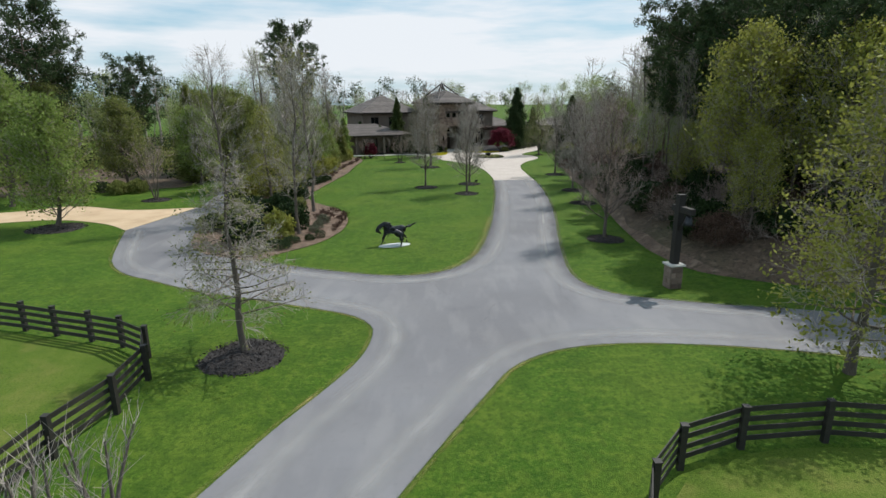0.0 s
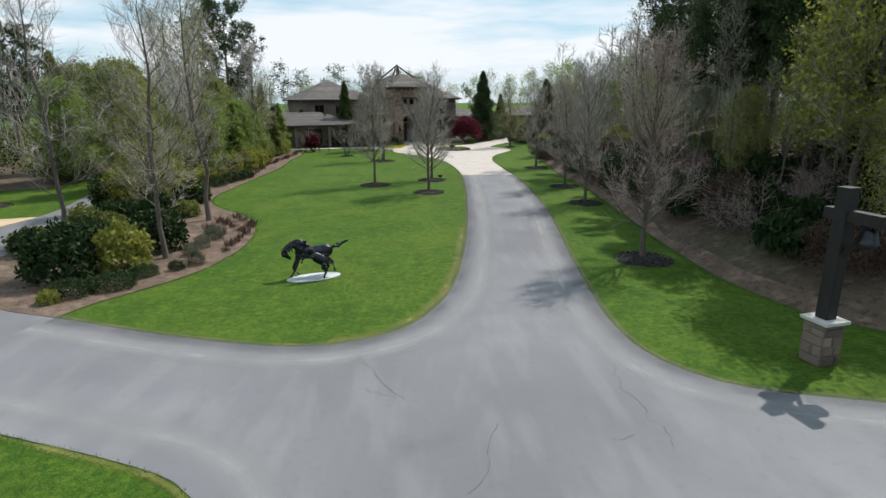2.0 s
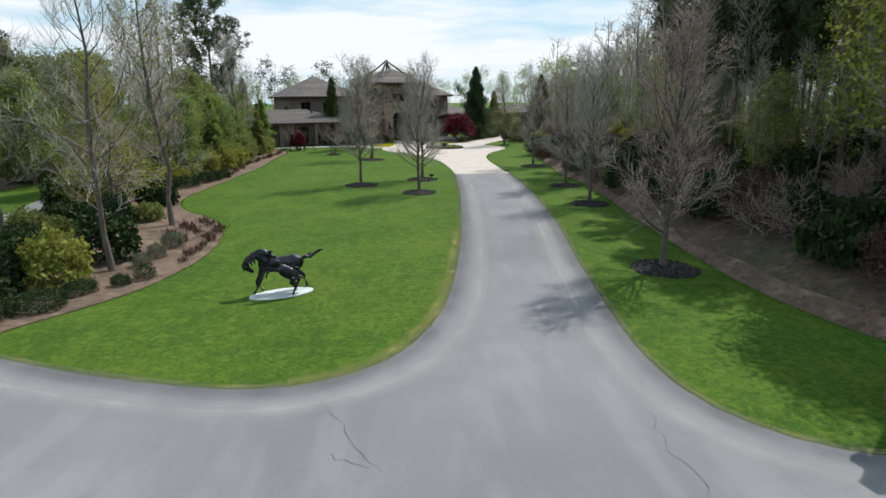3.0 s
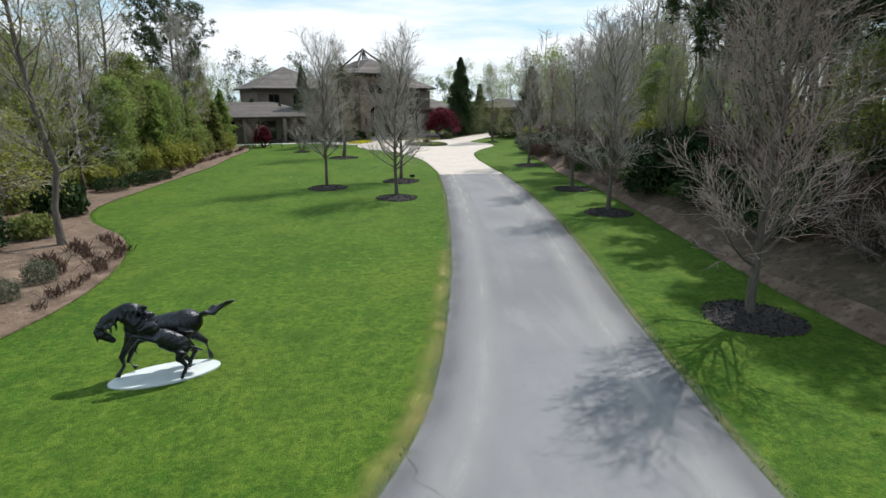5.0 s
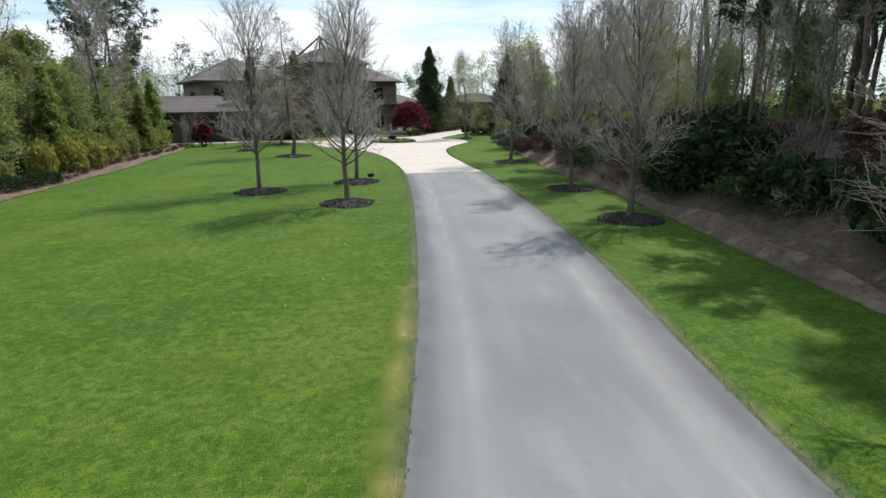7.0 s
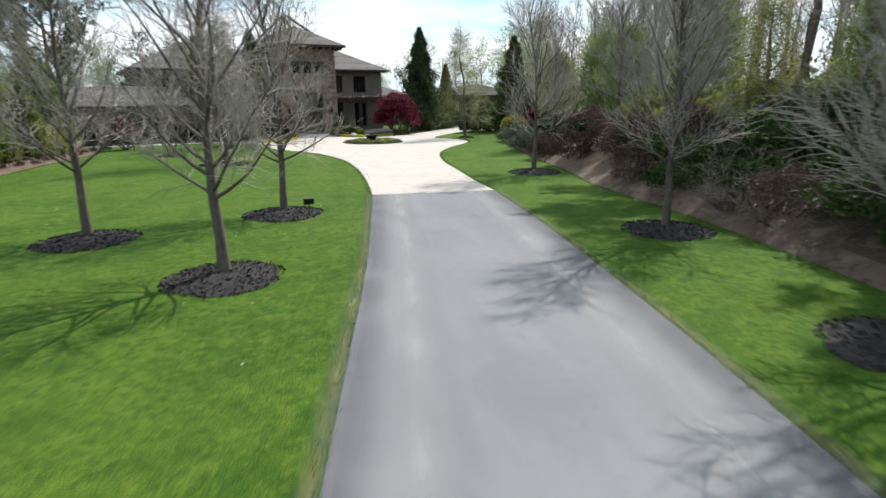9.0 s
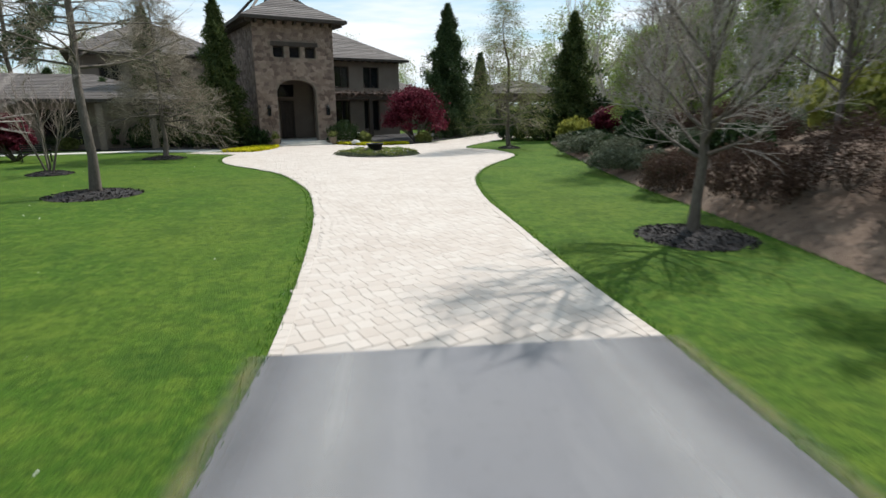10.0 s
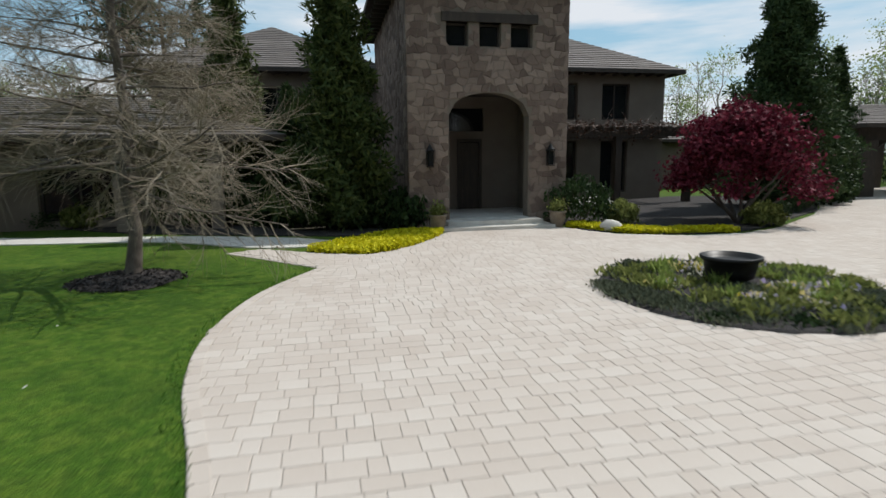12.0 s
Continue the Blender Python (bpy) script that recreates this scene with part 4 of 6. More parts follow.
for a, c, top in ((1.0, 2.0, 2.9), (2.5, 3.5, 3.1)):
    b = Build()
    b.box((a, 3.5, 0.3), (a + 0.1, 3.7, top))
    b.box((c - 0.1, 3.5, 0.3), (c, 3.7, top))
    b.box((a + 0.1, 3.5, top - 0.12), (c - 0.1, 3.7, top))
    part("door_frame", b, TIMBER, house)
b = Build()
b.box((2.6, 3.62, 0.3), (3.4, 3.68, 2.95))
for z in (0.5, 1.4, 2.2):
    b.box((2.72, 3.59, z), (3.28, 3.62, z + 0.65))
part("front_door", b, TIMBER, house, "panelled dark timber front door")
b = Build()
b.box((0.9, -1.2, -0.1), (4.7, 0.0, 0.13))
b.box((1.15, -0.75, 0.13), (4.45, 0.0, 0.28))
b.box((0.5, 0.0, -0.1), (TW - 0.5, 3.6, 0.3))
part("porch_steps", b, PALE_STONE, house, "two pale stone steps into the porch")
b = Build()
b.box((1.15, -0.09, 6.7), (4.42, 0.3, 6.98))
part("lintel", b, TIMBER, house, "dark timber lintel over three windows")
for a, c, z0, z1 in wins:
    w = Build()
    w.box((a, 0.3, z0), (c, 0.33, z1))
    win = part("window", w, GLASS, house)
    w = Build()
    w.box((a, 0.22, z0), (a + 0.06, 0.3, z1))
    w.box((c - 0.06, 0.22, z0), (c, 0.3, z1))
    w.box((a + 0.06, 0.22, z0), (c - 0.06, 0.3, z0 + 0.06))
    w.box((a + 0.06, 0.22, z1 - 0.06), (c - 0.06, 0.3, z1))
    part("window_frame", w, TIMBER, win)
# tower roof with an open timber lantern on top
hip_roof(house, 0, TW, 0, TD, TH + 0.1, 10.4, 0.85)
b = Build()
for (u, v) in ((0.55, 1.9), (TW - 0.55, 1.9), (0.55, TD - 1.9), (TW - 0.55, TD - 1.9)):
    b.tube([(u, v, 9.25), (2.78, TD / 2, 11.75)], [0.13, 0.11], 4)
for v in (3.4, 7.2):
    b.tube([(2.78, v, 10.2), (2.78, TD / 2, 11.75)], [0.1, 0.1], 4)
b.tube([(2.78, TD / 2, 10.2), (2.78, TD / 2, 11.9)], [0.12, 0.1], 6)
part("lantern_frame", b, TIMBER, house, "dark timber frame crowning the tower roof")
def bracket(lo, hi):
    q = Build()
    q.box(lo, hi)
    part("bracket", q, TIMBER, house)


for i in range(11):
    u = -0.55 + i * (TW + 1.1 - 0.14) / 10
    bracket((u, -0.62, TH - 0.28), (u + 0.14, 0.0, TH - 0.08))
for i in range(18):
    v = -0.4 + i * (TD + 0.5) / 17
    bracket((-0.62, v, TH - 0.28), (0.0, v + 0.14, TH - 0.08))
    bracket((TW, v, TH - 0.28), (TW + 0.62, v + 0.14, TH - 0.08))


def block_wing(name, u0, u1, v0, v1, z1, ridge, holes, over=0.75, mat=None):
    """A wing with openings in its front wall and a hip roof."""
    b = Build()
    wall_with_holes(b, u0, u1, -0.2, z1, v0, v0 + 0.35, holes)
    b.box((u0, v0 + 0.35, -0.2), (u0 + 0.35, v1, z1))
    b.box((u1 - 0.35, v0 + 0.35, -0.2), (u1, v1, z1))
    b.box((u0 + 0.35, v1 - 0.35, -0.2), (u1 - 0.35, v1, z1))
    w = part(name, b, mat or STUCCO, house, "taupe rendered wall of the house")
    for a, c, lo, hi in holes:
        q = Build()
        q.box((a, v0 + 0.25, lo), (c, v0 + 0.28, hi))
        win = part("window", q, GLASS, house)
        q = Build()
        q.box((a, v0 + 0.16, lo), (a + 0.08, v0 + 0.25, hi))
        q.box((c - 0.08, v0 + 0.16, lo), (c, v0 + 0.25, hi))
        q.box((a + 0.08, v0 + 0.16, lo), (c - 0.08, v0 + 0.25, lo + 0.08))
        q.box((a + 0.08, v0 + 0.16, hi - 0.08), (c - 0.08, v0 + 0.25, hi))
        q.box(((a + c) / 2 - 0.03, v0 + 0.18, lo + 0.08), ((a + c) / 2 + 0.03, v0 + 0.25, hi - 0.08))
        part("window_frame", q, TIMBER, win)
    hip_roof(house, u0, u1, v0, v1, z1 + 0.1, ridge, over)
    n = int((u1 - u0) / 0.6)
    for i in range(n + 1):
        u = u0 - 0.3 + i * (u1 - u0 + 0.45) / n
        bracket((u, v0 - over + 0.12, z1 - 0.16), (u + 0.12, v0, z1 - 0.08))
    return w


block_wing("wing_wall", TW, 15.7, 9.8, 19.0, 6.75, 9.6, [(9.2, 10.6, 4.3, 6.2), (12.0, 13.6, 4.3, 6.2), (9.2, 10.6, 0.4, 3.2), (12.0, 13.6, 0.4, 3.2)])
block_wing("wing_wall", -10.5, 0.0, 10.6, 22.0, 6.6, 9.8, [(-9.0, -7.5, 4.2, 5.9), (-5.6, -4.1, 4.2, 5.9)])
block_wing("wing_wall", -27.0, -6.0, 3.6, 10.4, 3.1, 4.9, [(-25.6, -23.0, 0.3, 2.6), (-21.6, -19.0, 0.3, 2.6), (-17.6, -15.0, 0.3, 2.6), (-12.6, -10.0, 0.3, 2.6)], 2.0)
for u in (-26.6, -22.6, -18.6, -14.2, -9.4, -6.4):
    b = Build()
    b.box((u - 0.2, 1.9, -0.1), (u + 0.2, 2.3, 2.95))
    part("column", b, STUCCO, house)
block_wing("wing_wall", 15.8, 26.0, 18.0, 28.0, 3.4, 5.8, [])

# ---- fences ----
def fence(posts, closed, label):
    t = thing("fence", Matrix.Identity(4), label, "fence", "black board fences")
    for x, y in posts:
        b = Build()
        b.box((-0.075, -0.075, -0.2), (0.075, 0.075, 1.22))
        b.box((-0.09, -0.09, 1.22), (0.09, 0.09, 1.25))
        p = part("post", b, FENCE, t)
        p.location = (x, y, 0)
    rng = random.Random(len(posts))
    for (x0, y0), (x1, y1) in zip(posts, posts[1:]):
        L = math.hypot(x1 - x0, y1 - y0)
        for k in range(4):
            z = 0.17 + 0.28 * k + rng.uniform(-0.008, 0.008)
            b = Build()
            b.box((0, 0.078, 0), (L, 0.104, 0.145))
            r = part("board", b, FENCE, t)
            r.matrix_local = Matrix.Translation((x0, y0, z)) @ Matrix.Rotation(math.atan2(y1 - y0, x1 - x0), 4, "Z") @ Matrix.Rotation(rng.uniform(-0.003, 0.003), 4, "Y")
    return t


fence(spline([(-9.9, -6.0), (-9.9, 2.0), (-9.85, 9.0), (-9.7, 11.9), (-9.3, 14.0), (-9.45, 16.0), (-10.3, 17.6), (-11.72, 18.5), (-13.2, 19.0), (-14.9, 19.5), (-16.5, 20.0), (-20.0, 20.9), (-30.0, 23.5), (-44.0, 26.0)], 2.3), False, "black four-board paddock fence curving round a corner")
fence(spline([(2.6, -4.0), (3.4, 3.0), (4.2, 8.2), (4.9, 10.2), (6.05, 11.6), (7.95, 12.45), (10.3, 12.75), (14.0, 12.3), (22.0, 10.5), (40.0, 6.0)], 2.4), False, "black four-board paddock fence in a curve")

# ---- bell post ----
bell_post = thing("bell_post", Matrix.Translation((11.1, 25.35, 0)) @ Matrix.Rotation(radians(-78), 4, "Z"), "dark timber bell post on a stone pier", "bell post")
b = Build()
b.box((-0.3, -0.3, -0.1), (0.3, 0.3, 1.12))
pier = part("pier", b, MORTAR, bell_post, "square stone pier")
b = Build()
b.box((-0.38, -0.38, 1.12), (0.38, 0.38, 1.2))
part("cap", b, PALE_STONE, bell_post, "pale stone cap")
b = Build()
b.box((-0.16, -0.16, 1.2), (0.16, 0.16, 4.5))
b.box((-0.175, -0.175, 4.5), (0.175, 0.175, 4.53))
part("post", b, POST_TIMBER, bell_post)
b = Build()
b.box((-0.45, -0.13, 3.72), (1.0, 0.13, 4.0))
part("arm", b, POST_TIMBER, bell_post)
b = Build()
b.tube([(0.16, 0, 2.9), (0.6, 0, 3.72)], [0.08, 0.08], 4)
part("brace", b, POST_TIMBER, bell_post)
b = Build()
b.lathe([(0.05, 0.42), (0.12, 0.4), (0.16, 0.28), (0.19, 0.12), (0.27, 0.0), (0.25, 0.0), (0.16, 0.1), (0.1, 0.3)], 18, (0.72, 0, 3.22))
b.tube([(0.72, 0, 3.62), (0.72, 0, 3.74)], [0.03, 0.03], 6)
part("bell", b, BRONZE, bell_post, "small dark bronze bell", smooth=True)

# ---- beds, mulch rings and shrubs ----
BED_L = spline([(-10.57, 29.75), (-10.06, 31.0), (-8.5, 33.2), (-7.65, 35.2), (-7.2, 38.4), (-7.7, 42.2), (-9.2, 45.5), (-11.8, 48.6), (-13.2, 52.0), (-13.2, 57.0), (-12.9, 62.8), (-12.6, 69.8), (-12.95, 77.0), (-13.0, 84.0), (-14.4, 89.0)], 0.5)
BED_L_BACK = spline([(-22.0, 92.0), (-26.5, 78.0), (-20.4, 61.0), (-18.6, 54.0), (-18.3, 47.5), (-17.6, 41.0), (-17.2, 36.6), (-15.3, 32.3), (-12.4, 30.4)], 1.0)
bed_l = BED_L + BED_L_BACK
sheet("mulch_bed", bed_l, 0.035, STRAW, "pinkish-brown pine straw of the planting bed", "mulch")
bank_sheet("woodland_floor", 18.7, 110.0, [0, 0.3, 0.7, 1.2, 1.8, 2.5, 3.4, 4.5, 6, 8, 10.5, 14, 19, 27, 40, 70, 130, 260], 0.02, LITTER, "brown leaf litter and pine straw on the wooded bank", "leaf litter")
bank_sheet("mulch_bed", 27.0, 52.0, [0, 0.2, 0.4, 0.6], 0.045, STRAW, "narrow strip of pine straw along the foot of the bank", "mulch", 0.3)
bank_sheet("mulch_bed", 52.0, 92.0, [0, 0.3, 0.7, 1.2, 1.8, 2.5, 3.4, 4.5, 5.6, 7.5], 0.045, STRAW, "pinkish-brown pine straw along the foot of the bank", "mulch", 0.2)
sheet("woodland_floor", [(-28.0, 58.0), (-40.0, 52.0), (-300.0, 40.0), (-300.0, 200.0), (-22.5, 130.0), (-22.2, 92.2), (-26.7, 78.0), (-27.0, 68.0)], 0.03, LITTER, "brown leaf litter under the far trees", "leaf litter")
sheet("planting_bed", spline([(-17.8, 97.2), (-12.0, 95.0), (-8.0, 94.7), (-5.2, 94.9), (-2.6, 95.2), (-0.7, 96.7), (-0.9, 98.0), (-5.0, 103.0), (-20.0, 103.0)], 0.6, True), 0.04, MULCH, "dark mulch bed along the house front", "mulch")
# the far end is added mulch, standing in for the dark terrace
sheet("planting_bed", spline([(3.6, 98.4), (5.2, 96.95), (7.0, 96.85), (8.6, 97.6), (10.0, 99.1), (11.5, 101.6), (12.7, 103.5), (14.0, 105.8), (15.6, 112.0), (9.5, 113.5), (3.4, 105.5)], 0.6, True), 0.04, MULCH, "dark mulch bed beside the porch, extended in place of a terrace", "mulch")


CHIP = material("bark_chip", [(0.012, 0.01, 0.01), (0.032, 0.027, 0.025), (0.07, 0.06, 0.054)], 2.0, 0.95, 0, 10, island=0.8)
cg = np.random.default_rng(6)
ca_, cr = cg.random(900) * 6.2832, np.sqrt(cg.random(900)) * 1.08
CHIPS = quads_mesh("bark_chips", leaf_quads(np.stack([cr * np.cos(ca_), cr * np.sin(ca_), 0.13 * np.maximum(0, 1 - cr ** 2) + 0.03], 1), 0.045, cg, 0.0, 1.8), CHIP)


def mulch_ring(x, y, r, seed):
    g = random.Random(seed)
    b = Build()
    n, rings = 26, 5
    ph = g.uniform(0, 6)
    pts = [(0, 0, 0.13)]
    for j in range(1, rings + 1):
        for k in range(n):
            a = 2 * math.pi * k / n
            rr = r * j / rings * (1 + 0.06 * math.sin(3 * a + ph) + (g.uniform(-0.05, 0.05) if j == rings else 0))
            pts.append((rr * math.cos(a), rr * math.sin(a), 0.13 * (1 - (j / rings) ** 2) + 0.012 + g.uniform(-0.015, 0.015) * (j < rings)))
    f = [(0, 1 + k, 1 + (k + 1) % n) for k in range(n)]
    for j in range(rings - 1):
        f += [(1 + j * n + k, 1 + (j + 1) * n + k, 1 + (j + 1) * n + (k + 1) % n, 1 + j * n + (k + 1) % n) for k in range(n)]
    b.add(pts, f)
    ring = solid("mulch_ring", b, MULCH, "low dark bark mulch ring round a tree", "mulch", "mulch rings", m=Matrix.Translation((x, y, 0)))
    chips = part("chip_layer", CHIPS, None, ring)
    chips["kind"] = "stuff"
    chips.scale = (r, r, 1)
    return ring


for i, (x, y, r) in enumerate([(1.95, 53.3, 1.1), (-2.2, 57.3, 1.15), (2.4, 59.7, 1.15), (-2.45, 75.3, 1.3), (-7.1, 81.6, 0.8), (10.45, 34.9, 1.15), (12.0, 48.0, 1.1), (12.6, 55.2, 1.1), (13.05, 67.4, 1.15), (-6.95, 17.7, 1.45), (-4.95, 88.4, 1.0), (-26.8, 50.0, 1.2), (-28.0, 38.3, 1.8), (14.9, 92.4, 0.7)]):
    mulch_ring(x, y, r, i)

KINDS = {"R": (LEAF_RUST, "rust-brown mounded shrub on the pine straw", 0.036), "O": (LEAF_OLIVE, "loose olive-green shrub in the mulch", 0.09), "D": (LEAF_DARK, "dense dark evergreen shrub under trees", 0.10), "Y": (LEAF_YELLOW, "bright yellow-green shrub in the bed", 0.10), "S": (LEAF_SAGE, "low grey-green mounded shrub", 0.06), "J": (LEAF_JUNIPER, "low spreading dark green juniper on the bank", 0.06), "B": (LEAF_DARK, "clipped dark green boxwood mound", 0.055)}
SHRUBS = [(15.5, 69.2, 1.15, 1.4, "R"), (16.6, 67.6, 1.15, 1.6, "R"), (16.2, 65.2, 0.95, 1.5, "R"), (14.75, 61.3, 0.75, 1.35, "R"), (16.3, 61.8, 1.4, 0.95, "J"), (15.0, 58.9, 1.1, 0.75, "J"), (16.9, 59.3, 1.3, 0.9, "J"),
          (17.7, 84.9, 1.3, 1.0, "S"), (16.2, 77.2, 0.9, 0.8, "S"), (19.1, 92.2, 1.2, 0.75, "S"), (18.6, 88.0, 1.1, 1.0, "D"), (17.6, 83.0, 0.65, 0.9, "D"), (19.6, 85.3, 0.8, 1.1, "D"), (16.7, 79.6, 0.95, 0.75, "S"), (16.5, 76.0, 0.8, 0.65, "S"), (17.4, 75.0, 0.6, 0.7, "D"), (18.6, 77.5, 0.6, 0.75, "S")]
SHRUBS += [(-12.7, 33.8, 1.4, 2.1, "D"), (-10.9, 34.8, 1.1, 1.9, "Y"), (-10.8, 38.1, 1.1, 2.0, "D"), (-12.6, 45.7, 0.8, 0.9, "O"), (-9.06, 39.8, 0.5, 0.7, "S"), (-9.05, 38.2, 0.4, 0.62, "S"), (-9.1, 37.0, 0.37, 0.55, "S"), (-8.3, 35.4, 0.4, 0.55, "B"), (-8.8, 34.7, 0.34, 0.4, "B"), (-9.8, 34.0, 0.6, 0.44, "B"),
           (-10.3, 32.7, 0.9, 0.5, "B"), (-11.3, 31.9, 0.8, 0.55, "B"), (-11.6, 31.1, 0.35, 0.45, "Y"), (-13.9, 50.2, 1.1, 1.4, "D"), (-15.0, 57.6, 1.0, 0.8, "B"), (-14.4, 59.6, 0.75, 0.78, "B"), (-13.95, 60.8, 0.63, 0.78, "B"), (-13.7, 62.1, 0.62, 0.72, "B"), (-15.2, 67.9, 0.95, 2.1, "Y"), (-15.2, 72.8, 0.9, 1.75, "Y"), (-14.8, 70.2, 0.8, 1.6, "Y"), (-15.8, 65.8, 0.75, 2.0, "Y"), (-15.7, 76.2, 0.9, 1.6, "O")]
SHRUBS += [(3.95, 99.3, 1.25, 1.5, "B"), (5.4, 99.6, 0.6, 0.75, "O"), (9.9, 99.4, 0.7, 0.72, "O"), (11.2, 101.9, 0.42, 0.68, "B"), (12.3, 103.8, 0.42, 0.72, "B"), (13.3, 106.0, 0.6, 1.3, "S"), (17.2, 111.8, 1.1, 2.0, "D"), (15.6, 108.6, 1.0, 1.7, "D"), (-17.2, 96.6, 0.65, 0.6, "O"), (-16.0, 96.9, 0.65, 0.6, "B"), (-1.9, 97.4, 0.95, 1.2, "D"), (-3.4, 97.3, 0.95, 1.1, "D"), (-5.4, 97.0, 1.1, 1.4, "D"), (-7.2, 97.6, 1.2, 1.5, "D"), (-9.3, 97.2, 1.1, 1.4, "D"), (-11.4, 97.6, 1.2, 1.5, "D"), (-13.6, 97.6, 1.1, 1.3, "D"), (-14.7, 95.6, 0.7, 0.65, "B"), (-8.2, 98.2, 1.3, 2.4, "D"), (-10.4, 98.4, 1.3, 2.5, "D"), (-13.0, 98.6, 1.4, 2.5, "D"), (-16.6, 98.0, 1.4, 2.3, "D"), (-18.8, 97.0, 1.3, 2.2, "D"), (-20.8, 96.0, 1.4, 2.2, "D"), (-13.6, 96.0, 0.8, 0.8, "O"), (-32.4, 53.6, 1.0, 1.2, "O"), (-31.0, 54.6, 1.0, 1.2, "O"), (-34.5, 54.2, 1.1, 1.1, "B")]
SHRUBS += [(15.7, 52.0, 1.5, 0.8, "J"), (17.6, 53.6, 1.8, 0.9, "J"), (16.0, 56.0, 1.6, 0.8, "J"), (18.4, 57.4, 1.9, 1.0, "J"), (16.9, 49.2, 1.7, 0.9, "J"), (15.2, 46.4, 1.2, 0.7, "J"), (15.0, 54.0, 0.9, 1.2, "R"), (17.3, 65.8, 1.2, 1.4, "R"), (18.6, 63.4, 1.0, 1.2, "R"), (20.3, 67.0, 1.1, 1.2, "R"), (21.0, 64.4, 1.3, 0.9, "O"), (22.6, 68.0, 1.2, 1.3, "Y"), (23.0, 62.5, 1.4, 1.1, "J"), (19.6, 75.0, 1.1, 1.1, "R"), (15.3, 72.6, 0.95, 1.2, "R"), (15.9, 73.9, 0.7, 0.75, "D"), (16.1, 78.4, 1.2, 0.75, "S"), (17.4, 81.0, 1.2, 0.85, "S"), (17.3, 86.6, 1.1, 0.8, "S"), (19.0, 80.6, 1.0, 1.0, "D"), (18.3, 74.0, 1.0, 0.9, "D"), (20.5, 61.0, 1.4, 0.8, "J"), (20.6, 68.5, 1.2, 0.9, "Y"), (22.0, 73.0, 1.3, 1.1, "O"), (21.2, 76.5, 1.2, 1.0, "S")]
SHRUBS += [(17.0 + 1.35 * k, 100.6 - 0.25 * k + 0.4 * (k % 2), 1.2, 2.1 + 0.3 * (k % 3), "D") for k in range(7)] + [(19.5, 103.0, 1.5, 2.6, "D"), (22.5, 103.5, 1.6, 2.8, "D"), (25.0, 101.5, 1.5, 2.6, "D")]
rng = random.Random(9)
# the dark thicket under the wood, and the green mass behind the left bed
for i in range(96):
    x, y = rng.uniform(14.6, 22.0), rng.uniform(29.0, 56.0)
    SHRUBS.append((x, y, rng.uniform(0.9, 1.7), rng.uniform(1.0, 2.3), rng.choice("DDTTTTTR")))
for i in range(20):
    x, y = rng.uniform(20.0, 27.0), rng.uniform(58.0, 100.0)
    SHRUBS.append((x, y, rng.uniform(0.9, 1.6), rng.uniform(1.0, 2.0), rng.choice("DROSY")))
for i in range(30):
    y = rng.uniform(46.0, 90.0)
    SHRUBS.append((rng.uniform(-19.5, -15.8), y, rng.uniform(0.9, 1.5), rng.uniform(1.2, 2.8), rng.choice("DDOOY")))
for i in range(12):
    SHRUBS.append((rng.uniform(-17.0, -12.6), rng.uniform(36.0, 46.0), rng.uniform(0.7, 1.2), rng.uniform(0.8, 1.7), rng.choice("DDOB")))
first = {}


def brush(x, y, seed):
    """A leafless tangle of arching stems."""
    q = random.Random(seed)
    t = thing("shrub", at(x, y), "leafless tangled brown brush on the bank", "shrub", "garden shrubs")
    stems, fine = Build(), Build()
    for k in range(26):
        a = q.uniform(0, 6.283)
        lp = branch(stems, q, (0.25 * math.cos(a), 0.25 * math.sin(a), -0.05), (0.8 * math.cos(a), 0.8 * math.sin(a), 1.1), q.uniform(0.9, 1.7), 0.012, 3, -0.05, 0.2, 5, 0.3)
        for j in range(9):
            p, d = along(lp, 0.25 + 0.74 * q.random())
            e = (d + orth(d, q)).normalized()
            fine.tube([p, p + e * q.uniform(0.2, 0.5)], [0.007, 0.003], 3, cap=False)
    part("stem", stems, BARK, t)
    twigs = part("crown", fine, TWIG_RED, t)
    twigs["kind"] = "stuff"
    return t


for i, (x, y, r, h, k) in enumerate(SHRUBS):
    if k == "T":
        if "T" not in first:
            first["T"] = brush(x, y, 5)
            ob = first["T"]
        else:
            ob = copy_thing(first["T"], at(x, y, rng.uniform(0, 6.28)))
        ob.scale = (r, r * rng.uniform(0.9, 1.1), h / 1.3)
        continue
    mat, label, size = KINDS[k]
    tall = "tall" if h > 1.3 * r else "low"
    key = (k, tall, i % 2)
    if key not in first:
        hh = 1.5 if tall == "tall" else 0.75
        first[key] = (shrub("shrub", x, y, (1.0, 1.0, hh * 0.66), mat, label, 100 + i, 6500 if k == "R" else 3000 if k in "BSJ" else 1900, size * (1.0 if k in "BSRJ" else 1.15), "garden shrubs"), hh)
        ob, hh = first[key]
    else:
        ob, hh = first[key]
        ob = copy_thing(ob, at(x, y, rng.uniform(0, 6.28)))
    ob.scale = (r, r * rng.uniform(0.9, 1.1), h / hh)

